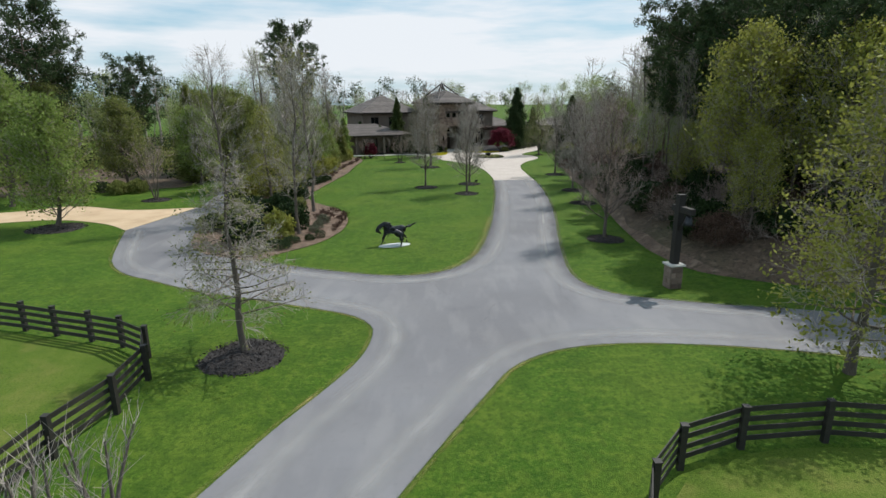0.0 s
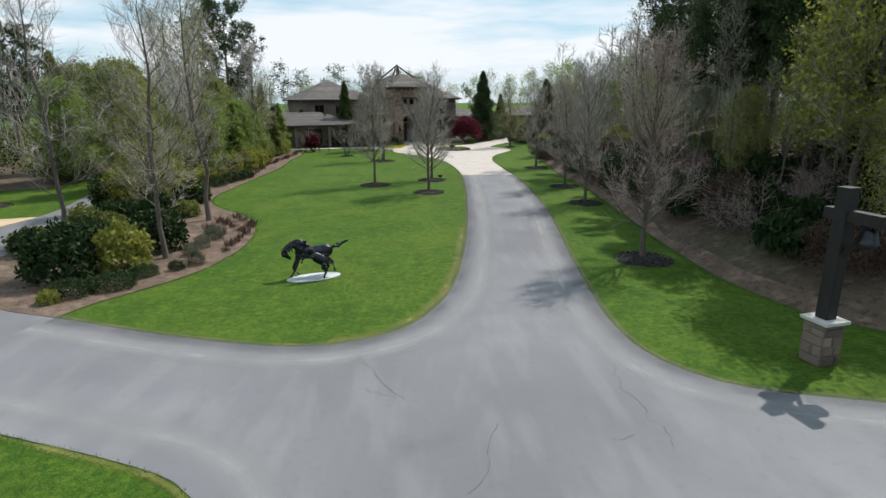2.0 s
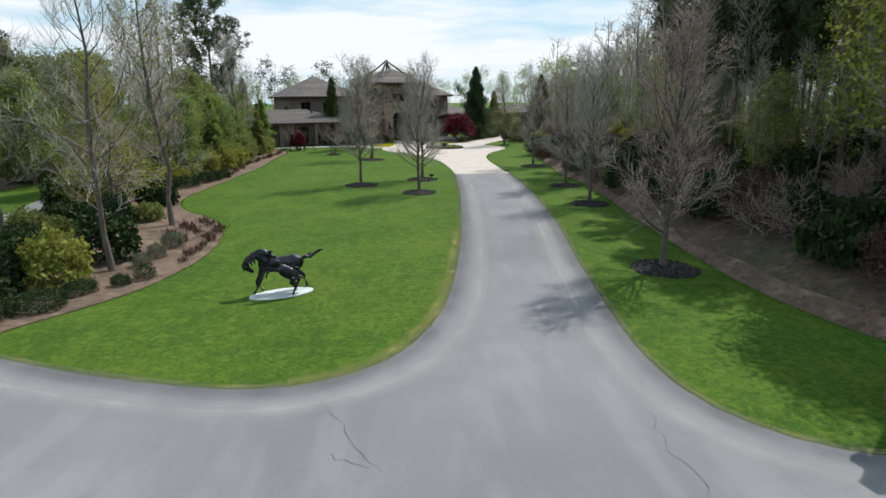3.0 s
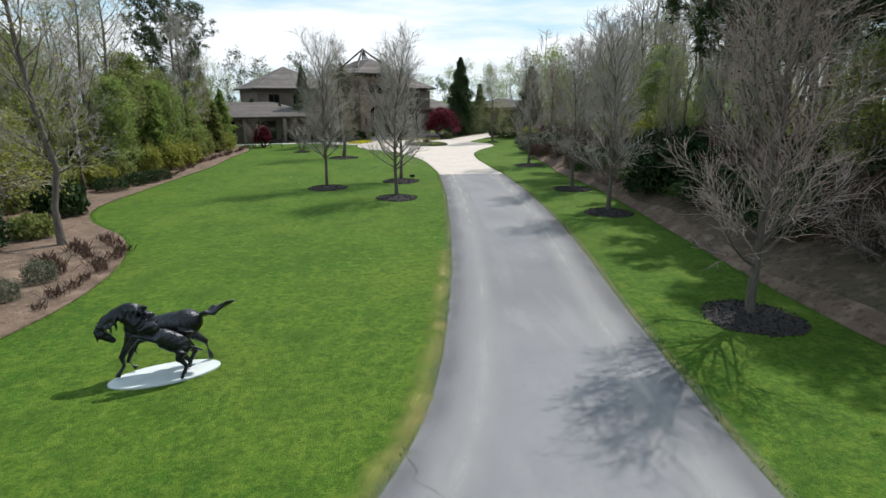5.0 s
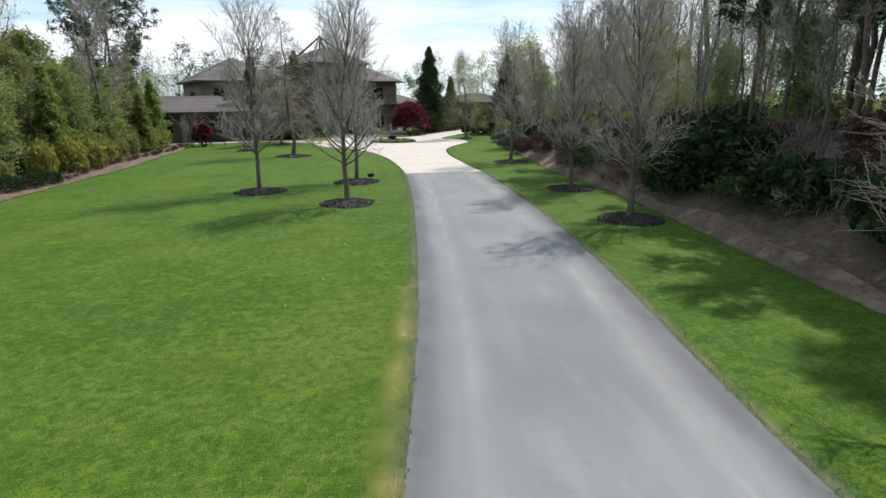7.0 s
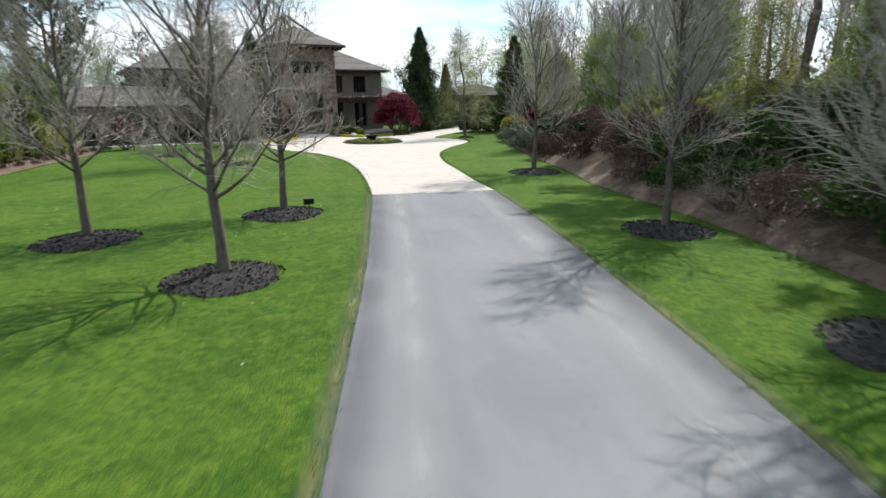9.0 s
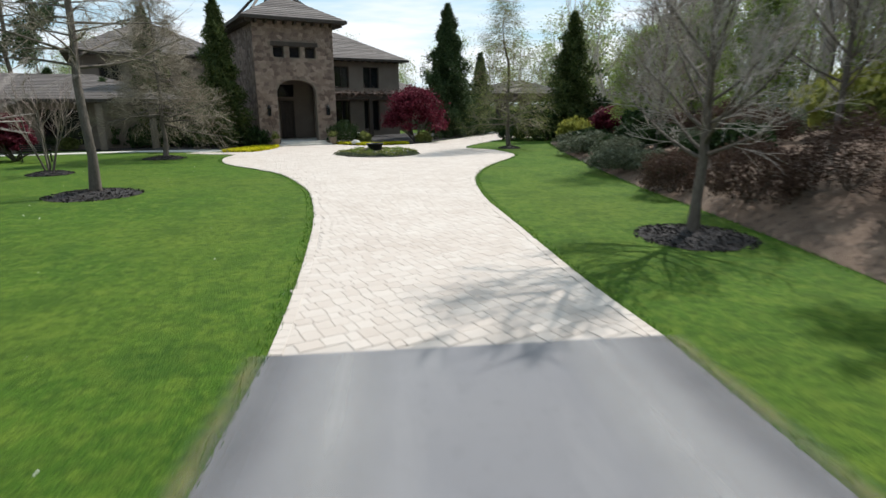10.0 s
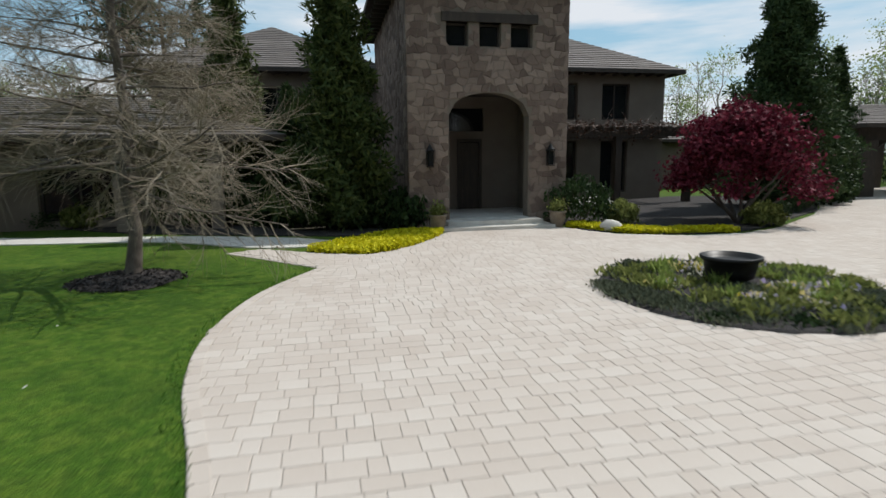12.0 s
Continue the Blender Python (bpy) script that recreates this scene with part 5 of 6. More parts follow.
# crimson maples
def crimson(x, y, r, h, seed):
    g = np.random.default_rng(seed)
    t = thing("maple_bush", at(x, y), "spreading crimson-leaved maple beside the house", "shrub", "crimson maples")
    b = Build()
    q = random.Random(seed)
    for k in range(9):
        a = k * 0.7
        branch(b, q, (0, 0, -0.05), (math.cos(a) * 0.9, math.sin(a) * 0.9, 1.1), h * 0.7, 0.07, 5, 0.02, 0.2, 6, 0.2)
    part("stem", b, BARK, t, smooth=True)
    lumps = []
    for k in range(72):
        d = g.normal(size=3)
        d /= np.linalg.norm(d)
        d[2] = abs(d[2]) * 1.25 - 0.45
        c = d * np.array([r * 0.8, r * 0.8, h * 0.5]) * g.uniform(0.75, 1.05) + np.array([0, 0, h * 0.5])
        lumps.append(c + g.normal(size=(260, 3)) * np.array([0.3, 0.3, 0.15]) * r / 2.3)
    c = np.concatenate(lumps)
    c[:, 2] = np.maximum(c[:, 2], 0.1)
    part("foliage", quads_mesh("foliage", leaf_quads(c, 0.10, g, 1.0), LEAF_RED), None, t)


crimson(9.35, 100.2, 2.45, 4.3, 1)
crimson(-12.3, 88.2, 1.0, 2.5, 2)
crimson(23.0, 95.2, 1.7, 2.2, 3)


def carpet(name, outline, z, size, n, mat, label, seed):
    """Low creeping plants within an outline."""
    g = np.random.default_rng(seed)
    p = np.array(outline)
    x = g.uniform(p[:, 0].min(), p[:, 0].max(), n * 3)
    y = g.uniform(p[:, 1].min(), p[:, 1].max(), n * 3)
    k = inside(x, y, outline)
    c = np.stack([x[k][:n], y[k][:n], g.uniform(0.02, z, k.sum())[:n]], 1)
    return solid(name, quads_mesh(name, leaf_quads(c, size, g, 1.5), mat), mat, label, "groundcover", kind="stuff")


carpet("groundcover", spline([(-3.0, 92.25), (-1.3, 92.1), (-0.6, 93.3), (-0.3, 96.3), (-1.7, 95.9), (-2.4, 94.2)], 0.3, True), 0.16, 0.09, 9000, LEAF_LIME, "bright lime-yellow groundcover along the paving", 31)
carpet("groundcover", spline([(3.5, 98.25), (5.2, 96.9), (6.8, 96.85), (8.7, 97.6), (8.4, 98.1), (6.6, 97.7), (5.2, 97.9), (4.2, 98.8)], 0.3, True), 0.16, 0.09, 8000, LEAF_LIME, "bright lime-yellow groundcover beside the porch", 32)
sheet("walkway", spline([(-4.4, 92.5), (-8.0, 93.1), (-12.5, 91.9), (-18.0, 91.0), (-18.2, 92.4), (-12.6, 93.3), (-7.8, 94.3), (-4.2, 94.4), (-2.6, 93.6)], 0.6, True), 0.03, PALE_STONE, "pale stone walkway towards the low wing", "path")

# ---- flower island with its urn ----
ISLE = [(6.5 + 2.4 * math.cos(a), 89.55 + 2.55 * math.sin(a)) for a in [2 * math.pi * i / 40 for i in range(40)]]
b = Build()
rings = [(1.0, 0.02), (0.98, 0.05), (0.75, 0.1), (0.45, 0.15), (0.15, 0.17)]
pts = [(6.5 + 2.4 * s * math.cos(2 * math.pi * i / 40), 89.55 + 2.55 * s * math.sin(2 * math.pi * i / 40), z) for s, z in rings for i in range(40)]
b.add(pts, [(j * 40 + i, j * 40 + (i + 1) % 40, (j + 1) * 40 + (i + 1) % 40, (j + 1) * 40 + i) for j in range(4) for i in range(40)] + [tuple(160 + i for i in range(40))])
solid("flower_bed", b, MULCH, "round mounded flower bed in the forecourt paving", "flower bed")
rng = random.Random(13)


def clump(name, mat, label, blades, height, width, wide, seed, category="plant"):
    g = np.random.default_rng(seed)
    b = np.zeros((blades, 3))
    b[:, :2] = g.normal(scale=wide, size=(blades, 2))
    d = g.normal(size=(blades, 3)) * 0.45
    d[:, 2] = 1
    d /= np.linalg.norm(d, axis=1)[:, None]
    s = np.cross(d, g.normal(size=(blades, 3)))
    s /= np.linalg.norm(s, axis=1)[:, None]
    L = height * g.uniform(0.5, 1.1, blades)[:, None]
    s *= width / 2
    q = np.stack([b - s * 0.5, b + d * L * 0.55 - s, b + d * L + np.array([0, 0, -0.02]), b + d * L * 0.55 + s], 1)
    return solid(name, quads_mesh(name, q, mat), mat, label, category, "plants of the flower island")


protos = [clump("flower_clump", LEAF_FRESH, "tuft of fresh green iris leaves", 50, 0.32, 0.03, 0.06, 1), clump("flower_clump", LEAF_SAGE, "grey-green low edging plant of the bed", 150, 0.16, 0.04, 0.15, 2), clump("flower_clump", FLOWERS, "low clump of yellow, white and violet flowers", 90, 0.2, 0.07, 0.14, 3), clump("flower_clump", LEAF_DARK, "dark green low leafy clump", 120, 0.13, 0.05, 0.14, 4), clump("flower_clump", LEAF_OLIVE, "olive-green leafy clump among the flowers", 90, 0.2, 0.05, 0.13, 5)]
for i in range(170):
    s = math.sqrt(rng.random()) * 0.97
    a = rng.uniform(0, 2 * math.pi)
    z = 0.02 + 0.13 * (1 - s ** 2)
    k = rng.choices([1, 3, 4], [7, 1, 3])[0] if s > 0.68 else rng.choices([0, 2, 1, 4], [5, 2, 3, 4])[0]
    ob = protos[k]
    m = at(6.5 + 2.4 * s * math.cos(a), 89.55 + 2.55 * s * math.sin(a), rng.uniform(0, 6.28), 1, z)
    if i < 5:
        ob = protos[i]
        ob.matrix_world = m
    else:
        ob = copy_thing(ob, m)
    f = rng.uniform(0.7, 1.2)
    ob.scale = (f, f, f)
urn = thing("urn", Matrix.Translation((6.3, 89.5, 0.0)), "dark iron bowl urn standing in the flower bed", "urn")
b = Build()
b.lathe([(0.26, 0.0), (0.26, 0.12), (0.2, 0.16), (0.2, 0.24)], 24)
part("pedestal", b, IRON, urn, smooth=True)
b = Build()
b.lathe([(0.24, 0.2), (0.37, 0.24), (0.41, 0.36), (0.43, 0.52), (0.5, 0.57), (0.5, 0.62), (0.45, 0.62), (0.42, 0.55), (0.3, 0.53), (0.0, 0.53)], 28)
part("bowl", b, IRON, urn, smooth=True)

# ---- small things about the porch ----
for x in (0.75, 4.85):
    pot = thing("planter", HOUSE @ Matrix.Translation((x, -1.0, 0.015)), "weathered clay pot with a small plant beside the steps", "planter", "porch planters")
    b = Build()
    b.lathe([(0.16, 0.0), (0.2, 0.1), (0.27, 0.35), (0.25, 0.45), (0.3, 0.5), (0.3, 0.55), (0.24, 0.55), (0.22, 0.48)], 18)
    part("pot", b, TERRA, pot, smooth=True)
    g = np.random.default_rng(int(x * 10))
    part("plant", quads_mesh("plant", leaf_quads(g.normal(scale=0.13, size=(350, 3)) + np.array([0, 0, 0.68]), 0.07, g), LEAF_OLIVE), None, pot)
for x in (0.68, 4.9):
    lamp = thing("wall_lantern", HOUSE @ Matrix.Translation((x, -0.2, 2.35)), "black iron wall lantern on the stone", "lantern", "wall lanterns")
    b = Build()
    b.box((-0.11, -0.11, -0.3), (0.11, 0.11, -0.27))
    b.box((-0.13, -0.13, 0.22), (0.13, 0.13, 0.26))
    b.lathe([(0.13, 0.26), (0.07, 0.36), (0.02, 0.45)], 8)
    for sx in (-1, 1):
        for sy in (-1, 1):
            b.tube([(sx * 0.1, sy * 0.1, -0.28), (sx * 0.1, sy * 0.1, 0.23)], [0.012, 0.012], 4)
    part("cage", b, IRON, lamp)
    b = Build()
    b.tube([(0, 0.2, 0.05), (0, 0.12, 0.3), (0, 0, 0.42)], [0.02, 0.02, 0.02], 6)
    b.box((-0.07, 0.1, -0.15), (0.07, 0.13, 0.3))
    part("bracket", b, IRON, lamp)
    b = Build()
    b.box((-0.08, -0.08, -0.26), (0.08, 0.08, 0.2))
    part("glass", b, GLASS, lamp)

# pergola along the wing, with a leafless vine
perg = thing("pergola", HOUSE, "dark timber pergola hung with bare vines along the wing", "pergola")
for u in (7.4, 11.3, 15.2):
    b = Build()
    b.box((u - 0.16, 6.6, -0.1), (u + 0.16, 6.92, 3.3))
    part("post", b, TIMBER, perg)
for v in (6.65, 9.4):
    b = Build()
    b.box((TW + 0.1, v, 3.3), (15.8, v + 0.2, 3.6))
    part("beam", b, TIMBER, perg)
for i in range(17):
    b = Build()
    u = 5.9 + i * 0.6
    b.box((u, 6.1, 3.6), (u + 0.1, 9.75, 3.76))
    part("rafter", b, TIMBER, perg)
rng = random.Random(77)
b = Build()
for i in range(70):
    branch(b, rng, (rng.uniform(5.8, 15.6), rng.uniform(6.3, 7.2), 3.75), (rng.gauss(0, 1), rng.gauss(0, 0.4), 0.1), rng.uniform(0.7, 2.0), 0.02, 3, -0.06, 0.3, 5)
part("vine", b, TWIG_RED, perg)
g = np.random.default_rng(8)
c = np.stack([g.uniform(5.8, 15.6, 1600), g.uniform(6.2, 7.4, 1600), g.normal(3.65, 0.22, 1600)], 1)
part("foliage", quads_mesh("foliage", leaf_quads(c, 0.09, g), LEAF_RUST), None, perg)

# garage court: a covered passage beyond the evergreens
PC = Matrix.Translation((19.2, 114.2, 0)) @ Matrix.Rotation(radians(24.5), 4, "Z")
porte = thing("covered_passage", PC, "covered carriage passage with dark timber posts and shingle roof", "building")
for u, v in ((0, 0), (8.2, 0), (0, 6.5), (8.2, 6.5)):
    b = Build()
    b.box((u - 0.5, v - 0.5, -0.1), (u + 0.5, v + 0.5, 3.05))
    part("pier", b, TIMBER, porte)
b = Build()
b.box((-0.6, -0.25, 3.05), (8.8, 0.25, 3.7))
b.box((-0.6, 6.25, 3.05), (8.8, 6.75, 3.7))
b.box((-0.25, 0.25, 3.05), (0.25, 6.25, 3.7))
b.box((7.95, 0.25, 3.05), (8.45, 6.25, 3.7))
part("beam_frame", b, TIMBER, porte)
for u in (0.45, 7.75):
    b = Build()
    s = 1 if u < 4 else -1
    b.tube([(u, 0, 1.95), (u + s * 0.35, 0, 2.6), (u + s * 1.1, 0, 3.05)], [0.14, 0.14, 0.14], 4)
    part("brace", b, TIMBER, porte)
hip_roof(porte, 0, 8.2, 0, 6.5, 3.88, 5.3, 1.2)
far_house = thing("outbuilding", Matrix.Translation((31.0, 108.0, 0)) @ Matrix.Rotation(radians(20), 4, "Z"), "low outbuilding with a pale pinkish shingle roof", "building")
b = Build()
wall_with_holes(b, 0, 12, -0.1, 3.0, 0, 0.3, [(1.5, 3.0, 0.9, 2.3), (5, 6.5, 0.9, 2.3), (9, 10.5, 0.9, 2.3)])
b.box((0, 0.3, -0.1), (0.3, 8, 3.0))
b.box((11.7, 0.3, -0.1), (12, 8, 3.0))
b.box((0.3, 7.7, -0.1), (11.7, 8, 3.0))
part("wall", b, STUCCO, far_house)
for a in (1.5, 5, 9):
    b = Build()
    b.box((a, 0.18, 0.9), (a + 1.5, 0.21, 2.3))
    part("window", b, GLASS, far_house)
hip_roof(far_house, 0, 12, 0, 8, 3.1, 5.6, 0.7)

# ---- horse sculpture on its slab ----
AXIS = math.atan2(-0.25, -0.968)
b = Build()
n = 36
ol = [(0.99 * math.cos(2 * math.pi * k / n) * (1 + 0.04 * math.sin(4 * math.pi * k / n + 1)), 0.47 * math.sin(2 * math.pi * k / n)) for k in range(n)]
b.add([(x, y, -0.05) for x, y in ol] + [(x, y, 0.03) for x, y in ol] + [(x * 0.985, y * 0.97, 0.042) for x, y in ol], [tuple(range(n - 1, -1, -1)), tuple(range(2 * n, 3 * n))] + [(k, (k + 1) % n, n + (k + 1) % n, n + k) for k in range(n)] + [(n + k, n + (k + 1) % n, 2 * n + (k + 1) % n, 2 * n + k) for k in range(n)])
solid("statue_slab", b, SLAB, "pale oval concrete slab set in the lawn", "plinth", m=Matrix.Translation((-3.12, 33.37, 0)) @ Matrix.Rotation(math.atan2(-0.34, -0.94), 4, "Z"))
b = Build()


def limb(points, radii):
    pts = [tuple(p) for p in points]
    b.tube(pts, radii, 8)
    for p, r in zip(pts[1:-1], radii[1:-1]):
        b.blob(p, (r, r, r), 6, 8)


def mass(c, r):
    b.blob(c, r, 10, 14)


# larger animal form: barrel, shoulder, croup
mass((0.0, 0, 0.97), (0.6, 0.23, 0.25))
mass((-0.22, 0, 1.0), (0.4, 0.225, 0.245))
mass((0.4, 0, 1.02), (0.27, 0.21, 0.3))
mass((-0.46, 0, 1.0), (0.31, 0.24, 0.275))
mass((0.28, 0, 1.24), (0.2, 0.08, 0.1))
# arched neck, head tucked in with the muzzle towards the chest
limb([(0.42, 0, 1.12), (0.58, 0.0, 1.28), (0.76, 0.0, 1.34), (0.94, 0.01, 1.24), (1.04, 0.02, 1.1)], [0.23, 0.165, 0.125, 0.105, 0.09])
limb([(1.06, 0.02, 1.08), (1.04, 0.03, 0.98), (0.95, 0.03, 0.9), (0.87, 0.03, 0.83), (0.83, 0.03, 0.8)], [0.095, 0.105, 0.085, 0.06, 0.05])
for sy in (-0.05, 0.09):
    limb([(1.07, sy, 1.13), (1.12, sy, 1.22)], [0.03, 0.008])
# mane in thick locks down the crest and over the brow
for k in range(22):
    f = k / 21
    p = Vector((0.3 + 0.78 * f, 0, 1.34 + 0.17 * math.sin(math.pi * min(1, f * 1.12)) - 0.2 * f * f))
    w = 0.02 * ((k * 7) % 5)
    limb([p, p + Vector((-0.05, 0.05, 0.035)), p + Vector((-0.1 - w, 0.12, -0.04 - w)), p + Vector((-0.09 - w, 0.17, -0.14 - w))], [0.04, 0.034, 0.026, 0.008])
    limb([p, p + Vector((-0.05, -0.05, 0.03)), p + Vector((-0.07, -0.13, -0.1 - w))], [0.04, 0.03, 0.01])
for k in range(4):
    limb([(0.36, 0.02 * k, 1.42), (0.26, 0.03 * k, 1.45), (0.18 - 0.02 * k, 0.05 * k, 1.4 + 0.02 * k)], [0.035, 0.028, 0.008])
for k in range(5):
    limb([(1.06, 0.02, 1.16), (1.14, 0.03 * k - 0.03, 1.06), (1.15 - 0.012 * k, 0.04 * k - 0.05, 0.92 - 0.02 * k)], [0.035, 0.03, 0.01])
# legs
limb([(0.5, 0.11, 0.92), (0.62, 0.12, 0.7), (0.75, 0.12, 0.48), (0.73, 0.12, 0.3), (0.83, 0.12, 0.16), (0.87, 0.12, 0.09)], [0.15, 0.085, 0.058, 0.038, 0.042, 0.058])
limb([(0.48, -0.11, 0.92), (0.56, -0.11, 0.68), (0.62, -0.11, 0.46), (0.7, -0.11, 0.28), (0.6, -0.11, 0.16), (0.56, -0.11, 0.12)], [0.15, 0.085, 0.055, 0.038, 0.04, 0.055])
limb([(-0.46, 0.13, 0.92), (-0.38, 0.14, 0.66), (-0.56, 0.14, 0.42), (-0.46, 0.14, 0.22), (-0.41, 0.14, 0.09)], [0.2, 0.12, 0.062, 0.04, 0.055])
limb([(-0.5, -0.13, 0.92), (-0.54, -0.14, 0.66), (-0.75, -0.14, 0.48), (-0.8, -0.14, 0.24), (-0.83, -0.14, 0.09)], [0.2, 0.11, 0.06, 0.04, 0.055])
# raised tail of twisted locks
for k in range(9):
    o = (k - 4) * 0.012
    limb([(-0.68, o * 0.4, 1.12), (-0.82, o * 1.5, 1.14 + o), (-0.98, o * 2.0 + 0.02 * math.sin(k * 2.0), 1.19 - o), (-1.14, o * 1.8, 1.25 + o + 0.02 * math.sin(k * 3.0)), (-1.3 - 0.05 * math.sin(k * 3.0), o * 1.4, 1.32 + o), (-1.42 - 0.04 * math.cos(k), o, 1.36)], [0.035, 0.05, 0.042, 0.038, 0.026, 0.008])
# smaller form rearing beside it
y0 = 0.46
mass((-0.2, y0, 0.82), (0.27, 0.135, 0.17))
mass((-0.28, y0, 0.75), (0.25, 0.135, 0.165))
mass((-0.13, y0, 0.89), (0.22, 0.135, 0.165))
mass((-0.06, y0, 0.95), (0.19, 0.13, 0.15))
mass((-0.36, y0, 0.67), (0.19, 0.135, 0.15))
limb([(-0.02, y0, 1.0), (0.06, y0, 1.12), (0.06, y0, 1.2)], [0.13, 0.1, 0.075])
limb([(0.04, y0, 1.2), (0.14, y0 + 0.02, 1.2), (0.25, y0 + 0.03, 1.14), (0.3, y0 + 0.03, 1.1)], [0.075, 0.075, 0.05, 0.042])
limb([(0.0, y0 + 0.05, 1.25), (-0.03, y0 + 0.05, 1.33)], [0.024, 0.008])
limb([(0.02, y0 + 0.07, 0.92), (0.24, y0 + 0.08, 1.0), (0.42, y0 + 0.08, 1.05), (0.55, y0 + 0.08, 0.86), (0.57, y0 + 0.08, 0.8)], [0.09, 0.05, 0.036, 0.028, 0.034])
limb([(0.02, y0 - 0.07, 0.92), (0.2, y0 - 0.08, 0.9), (0.38, y0 - 0.08, 0.86), (0.46, y0 - 0.08, 0.7), (0.43, y0 - 0.08, 0.64)], [0.09, 0.05, 0.036, 0.028, 0.034])
limb([(-0.38, y0 + 0.07, 0.62), (-0.3, y0 + 0.1, 0.48), (-0.42, y0 + 0.12, 0.32), (-0.34, y0 + 0.13, 0.16), (-0.31, y0 + 0.14, 0.07)], [0.12, 0.075, 0.042, 0.03, 0.04])
limb([(-0.38, y0 - 0.07, 0.62), (-0.36, y0 - 0.07, 0.46), (-0.48, y0 - 0.07, 0.32), (-0.38, y0 - 0.07, 0.16), (-0.34, y0 - 0.07, 0.07)], [0.12, 0.075, 0.042, 0.03, 0.04])
for k in range(4):
    limb([(-0.5, y0, 0.66), (-0.6, y0 + 0.02 * k - 0.03, 0.6 + 0.012 * k), (-0.74, y0 + 0.025 * k - 0.04, 0.5 + 0.02 * k)], [0.03, 0.034, 0.01])
statue = solid("statue", b, BRONZE, "dark bronze sculpture of a mare and foal", "statue", smooth=True, m=Matrix.Translation((-3.15, 33.55, -0.01)) @ Matrix.Rotation(AXIS, 4, "Z"))
rm = statue.modifiers.new("remesh", "REMESH")
rm.mode, rm.voxel_size, rm.use_smooth_shade = "VOXEL", 0.016, True
sm = statue.modifiers.new("smooth", "SMOOTH")
sm.factor, sm.iterations = 0.5, 5

# small garden spotlight on the lawn
spot = thing("garden_light", Matrix.Translation((3.15, 60.2, 0.1)) @ Matrix.Rotation(0.4, 4, "Z"), "small black floodlight box at a tree", "garden light")
b = Build()
b.box((-0.15, -0.06, 0.1), (0.15, 0.08, 0.28))
part("housing", b, IRON, spot)
b = Build()
b.tube([(0, 0, -0.1), (0, 0, 0.12)], [0.02, 0.02], 6)
part("stake", b, IRON, spot)

# bare saplings in the rough verge by the road
sapling = tree("sapling", many_stems(19, 3.0, 0.7, 4, 3), BARK, TWIG, at(-6.9, 9.7, 0.0), "thin bare sapling on the rough verge", "tree", "bare saplings on the verge")
place_all(sapling, [(-7.8, 9.0, 1.0, 0.95), (-8.7, 8.6, 2.2, 0.85), (-6.3, 8.2, 4.0, 0.9)])

# dry tufts along the planting bed
tuft = clump("dry_tuft", LEAF_RUST, "dry rust-brown ornamental grass tuft in the bed", 70, 0.45, 0.03, 0.12, 51)
tuft["group"] = "dry tufts of the bed"
rng = random.Random(52)
spots = [(-8.0 + rng.uniform(-0.3, 0.3), 37.5 + 0.8 * k + rng.uniform(-0.2, 0.2)) for k in range(8)] + [(-8.9 - 0.5 * (k % 3), 40.5 + 0.6 * k) for k in range(8)] + [(-13.6 - rng.uniform(0, 0.8), 63.0 + 1.1 * k) for k in range(24)]
for i, (x, y) in enumerate(spots):
    m = at(x, y, rng.uniform(0, 6.28), 1, 0.03)
    ob = tuft if i == 0 else copy_thing(tuft, m)
    ob.matrix_world = m @ Matrix.Scale(rng.uniform(0.7, 1.25), 4)

# boulder, side steps and a garden bench by the house
b = Build()
b.blob((0, 0, 0.12), (0.34, 0.26, 0.2), 9, 14, 0.35, 4)
solid("boulder", b, PALE_STONE, "pale rounded boulder among the groundcover", "rock", m=Matrix.Translation((4.9, 97.35, 0.05)), smooth=True)
steps = thing("garden_steps", HOUSE @ Matrix.Translation((9.2, 4.6, 0.0)), "pale stone garden steps to the side terrace", "steps")
for k in range(3):
    b = Build()
    b.box((-1.0, 0.35 * k, -0.05), (1.0, 0.35 * k + 0.6, 0.16 * (k + 1)))
    part("tread", b, PALE_STONE, steps)
bench = thing("garden_bench", Matrix.Translation((-10.7, 87.2, 0.0)) @ Matrix.Rotation(0.4, 4, "Z"), "dark iron garden bench near the bare tree", "bench")
for k in range(5):
    b = Build()
    b.box((-0.65, -0.22 + k * 0.1, 0.42), (0.65, -0.15 + k * 0.1, 0.45))
    part("seat_slat", b, IRON, bench)
for k in range(4):
    b = Build()
    b.box((-0.65, 0.27, 0.52 + k * 0.1), (0.65, 0.3, 0.58 + k * 0.1))
    part("back_slat", b, IRON, bench)
for sx in (-0.62, 0.62):
    for y0, h in ((-0.2, 0.62), (0.27, 0.92)):
        b = Build()
        b.tube([(sx, y0, -0.02), (sx, y0, h)], [0.025, 0.02], 6)
        part("leg", b, IRON, bench)
    b = Build()
    b.tube([(sx, -0.22, 0.62), (sx, 0.28, 0.66)], [0.022, 0.022], 6)
    part("armrest", b, IRON, bench)

# ---- far woods ----
def template(seed, limbs, sub, twigs, reach, rise, shape):
    """Corners of the faces of a small bare tree one unit high, and its twig ends."""
    wood, fine, ends = skeleton_tree(seed, 12.0, 0.28, limbs, reach, rise, 0.16, sub, twigs, shape=shape, twig_len=1.1, twig_r=0.022)
    quads = []
    for b in (wood, fine):
        v = np.array([tuple(p) for p in b.v])
        quads.append(v[np.array([f for f in b.f if len(f) == 4])])
    return np.concatenate(quads) / 12.0, ends / 12.0


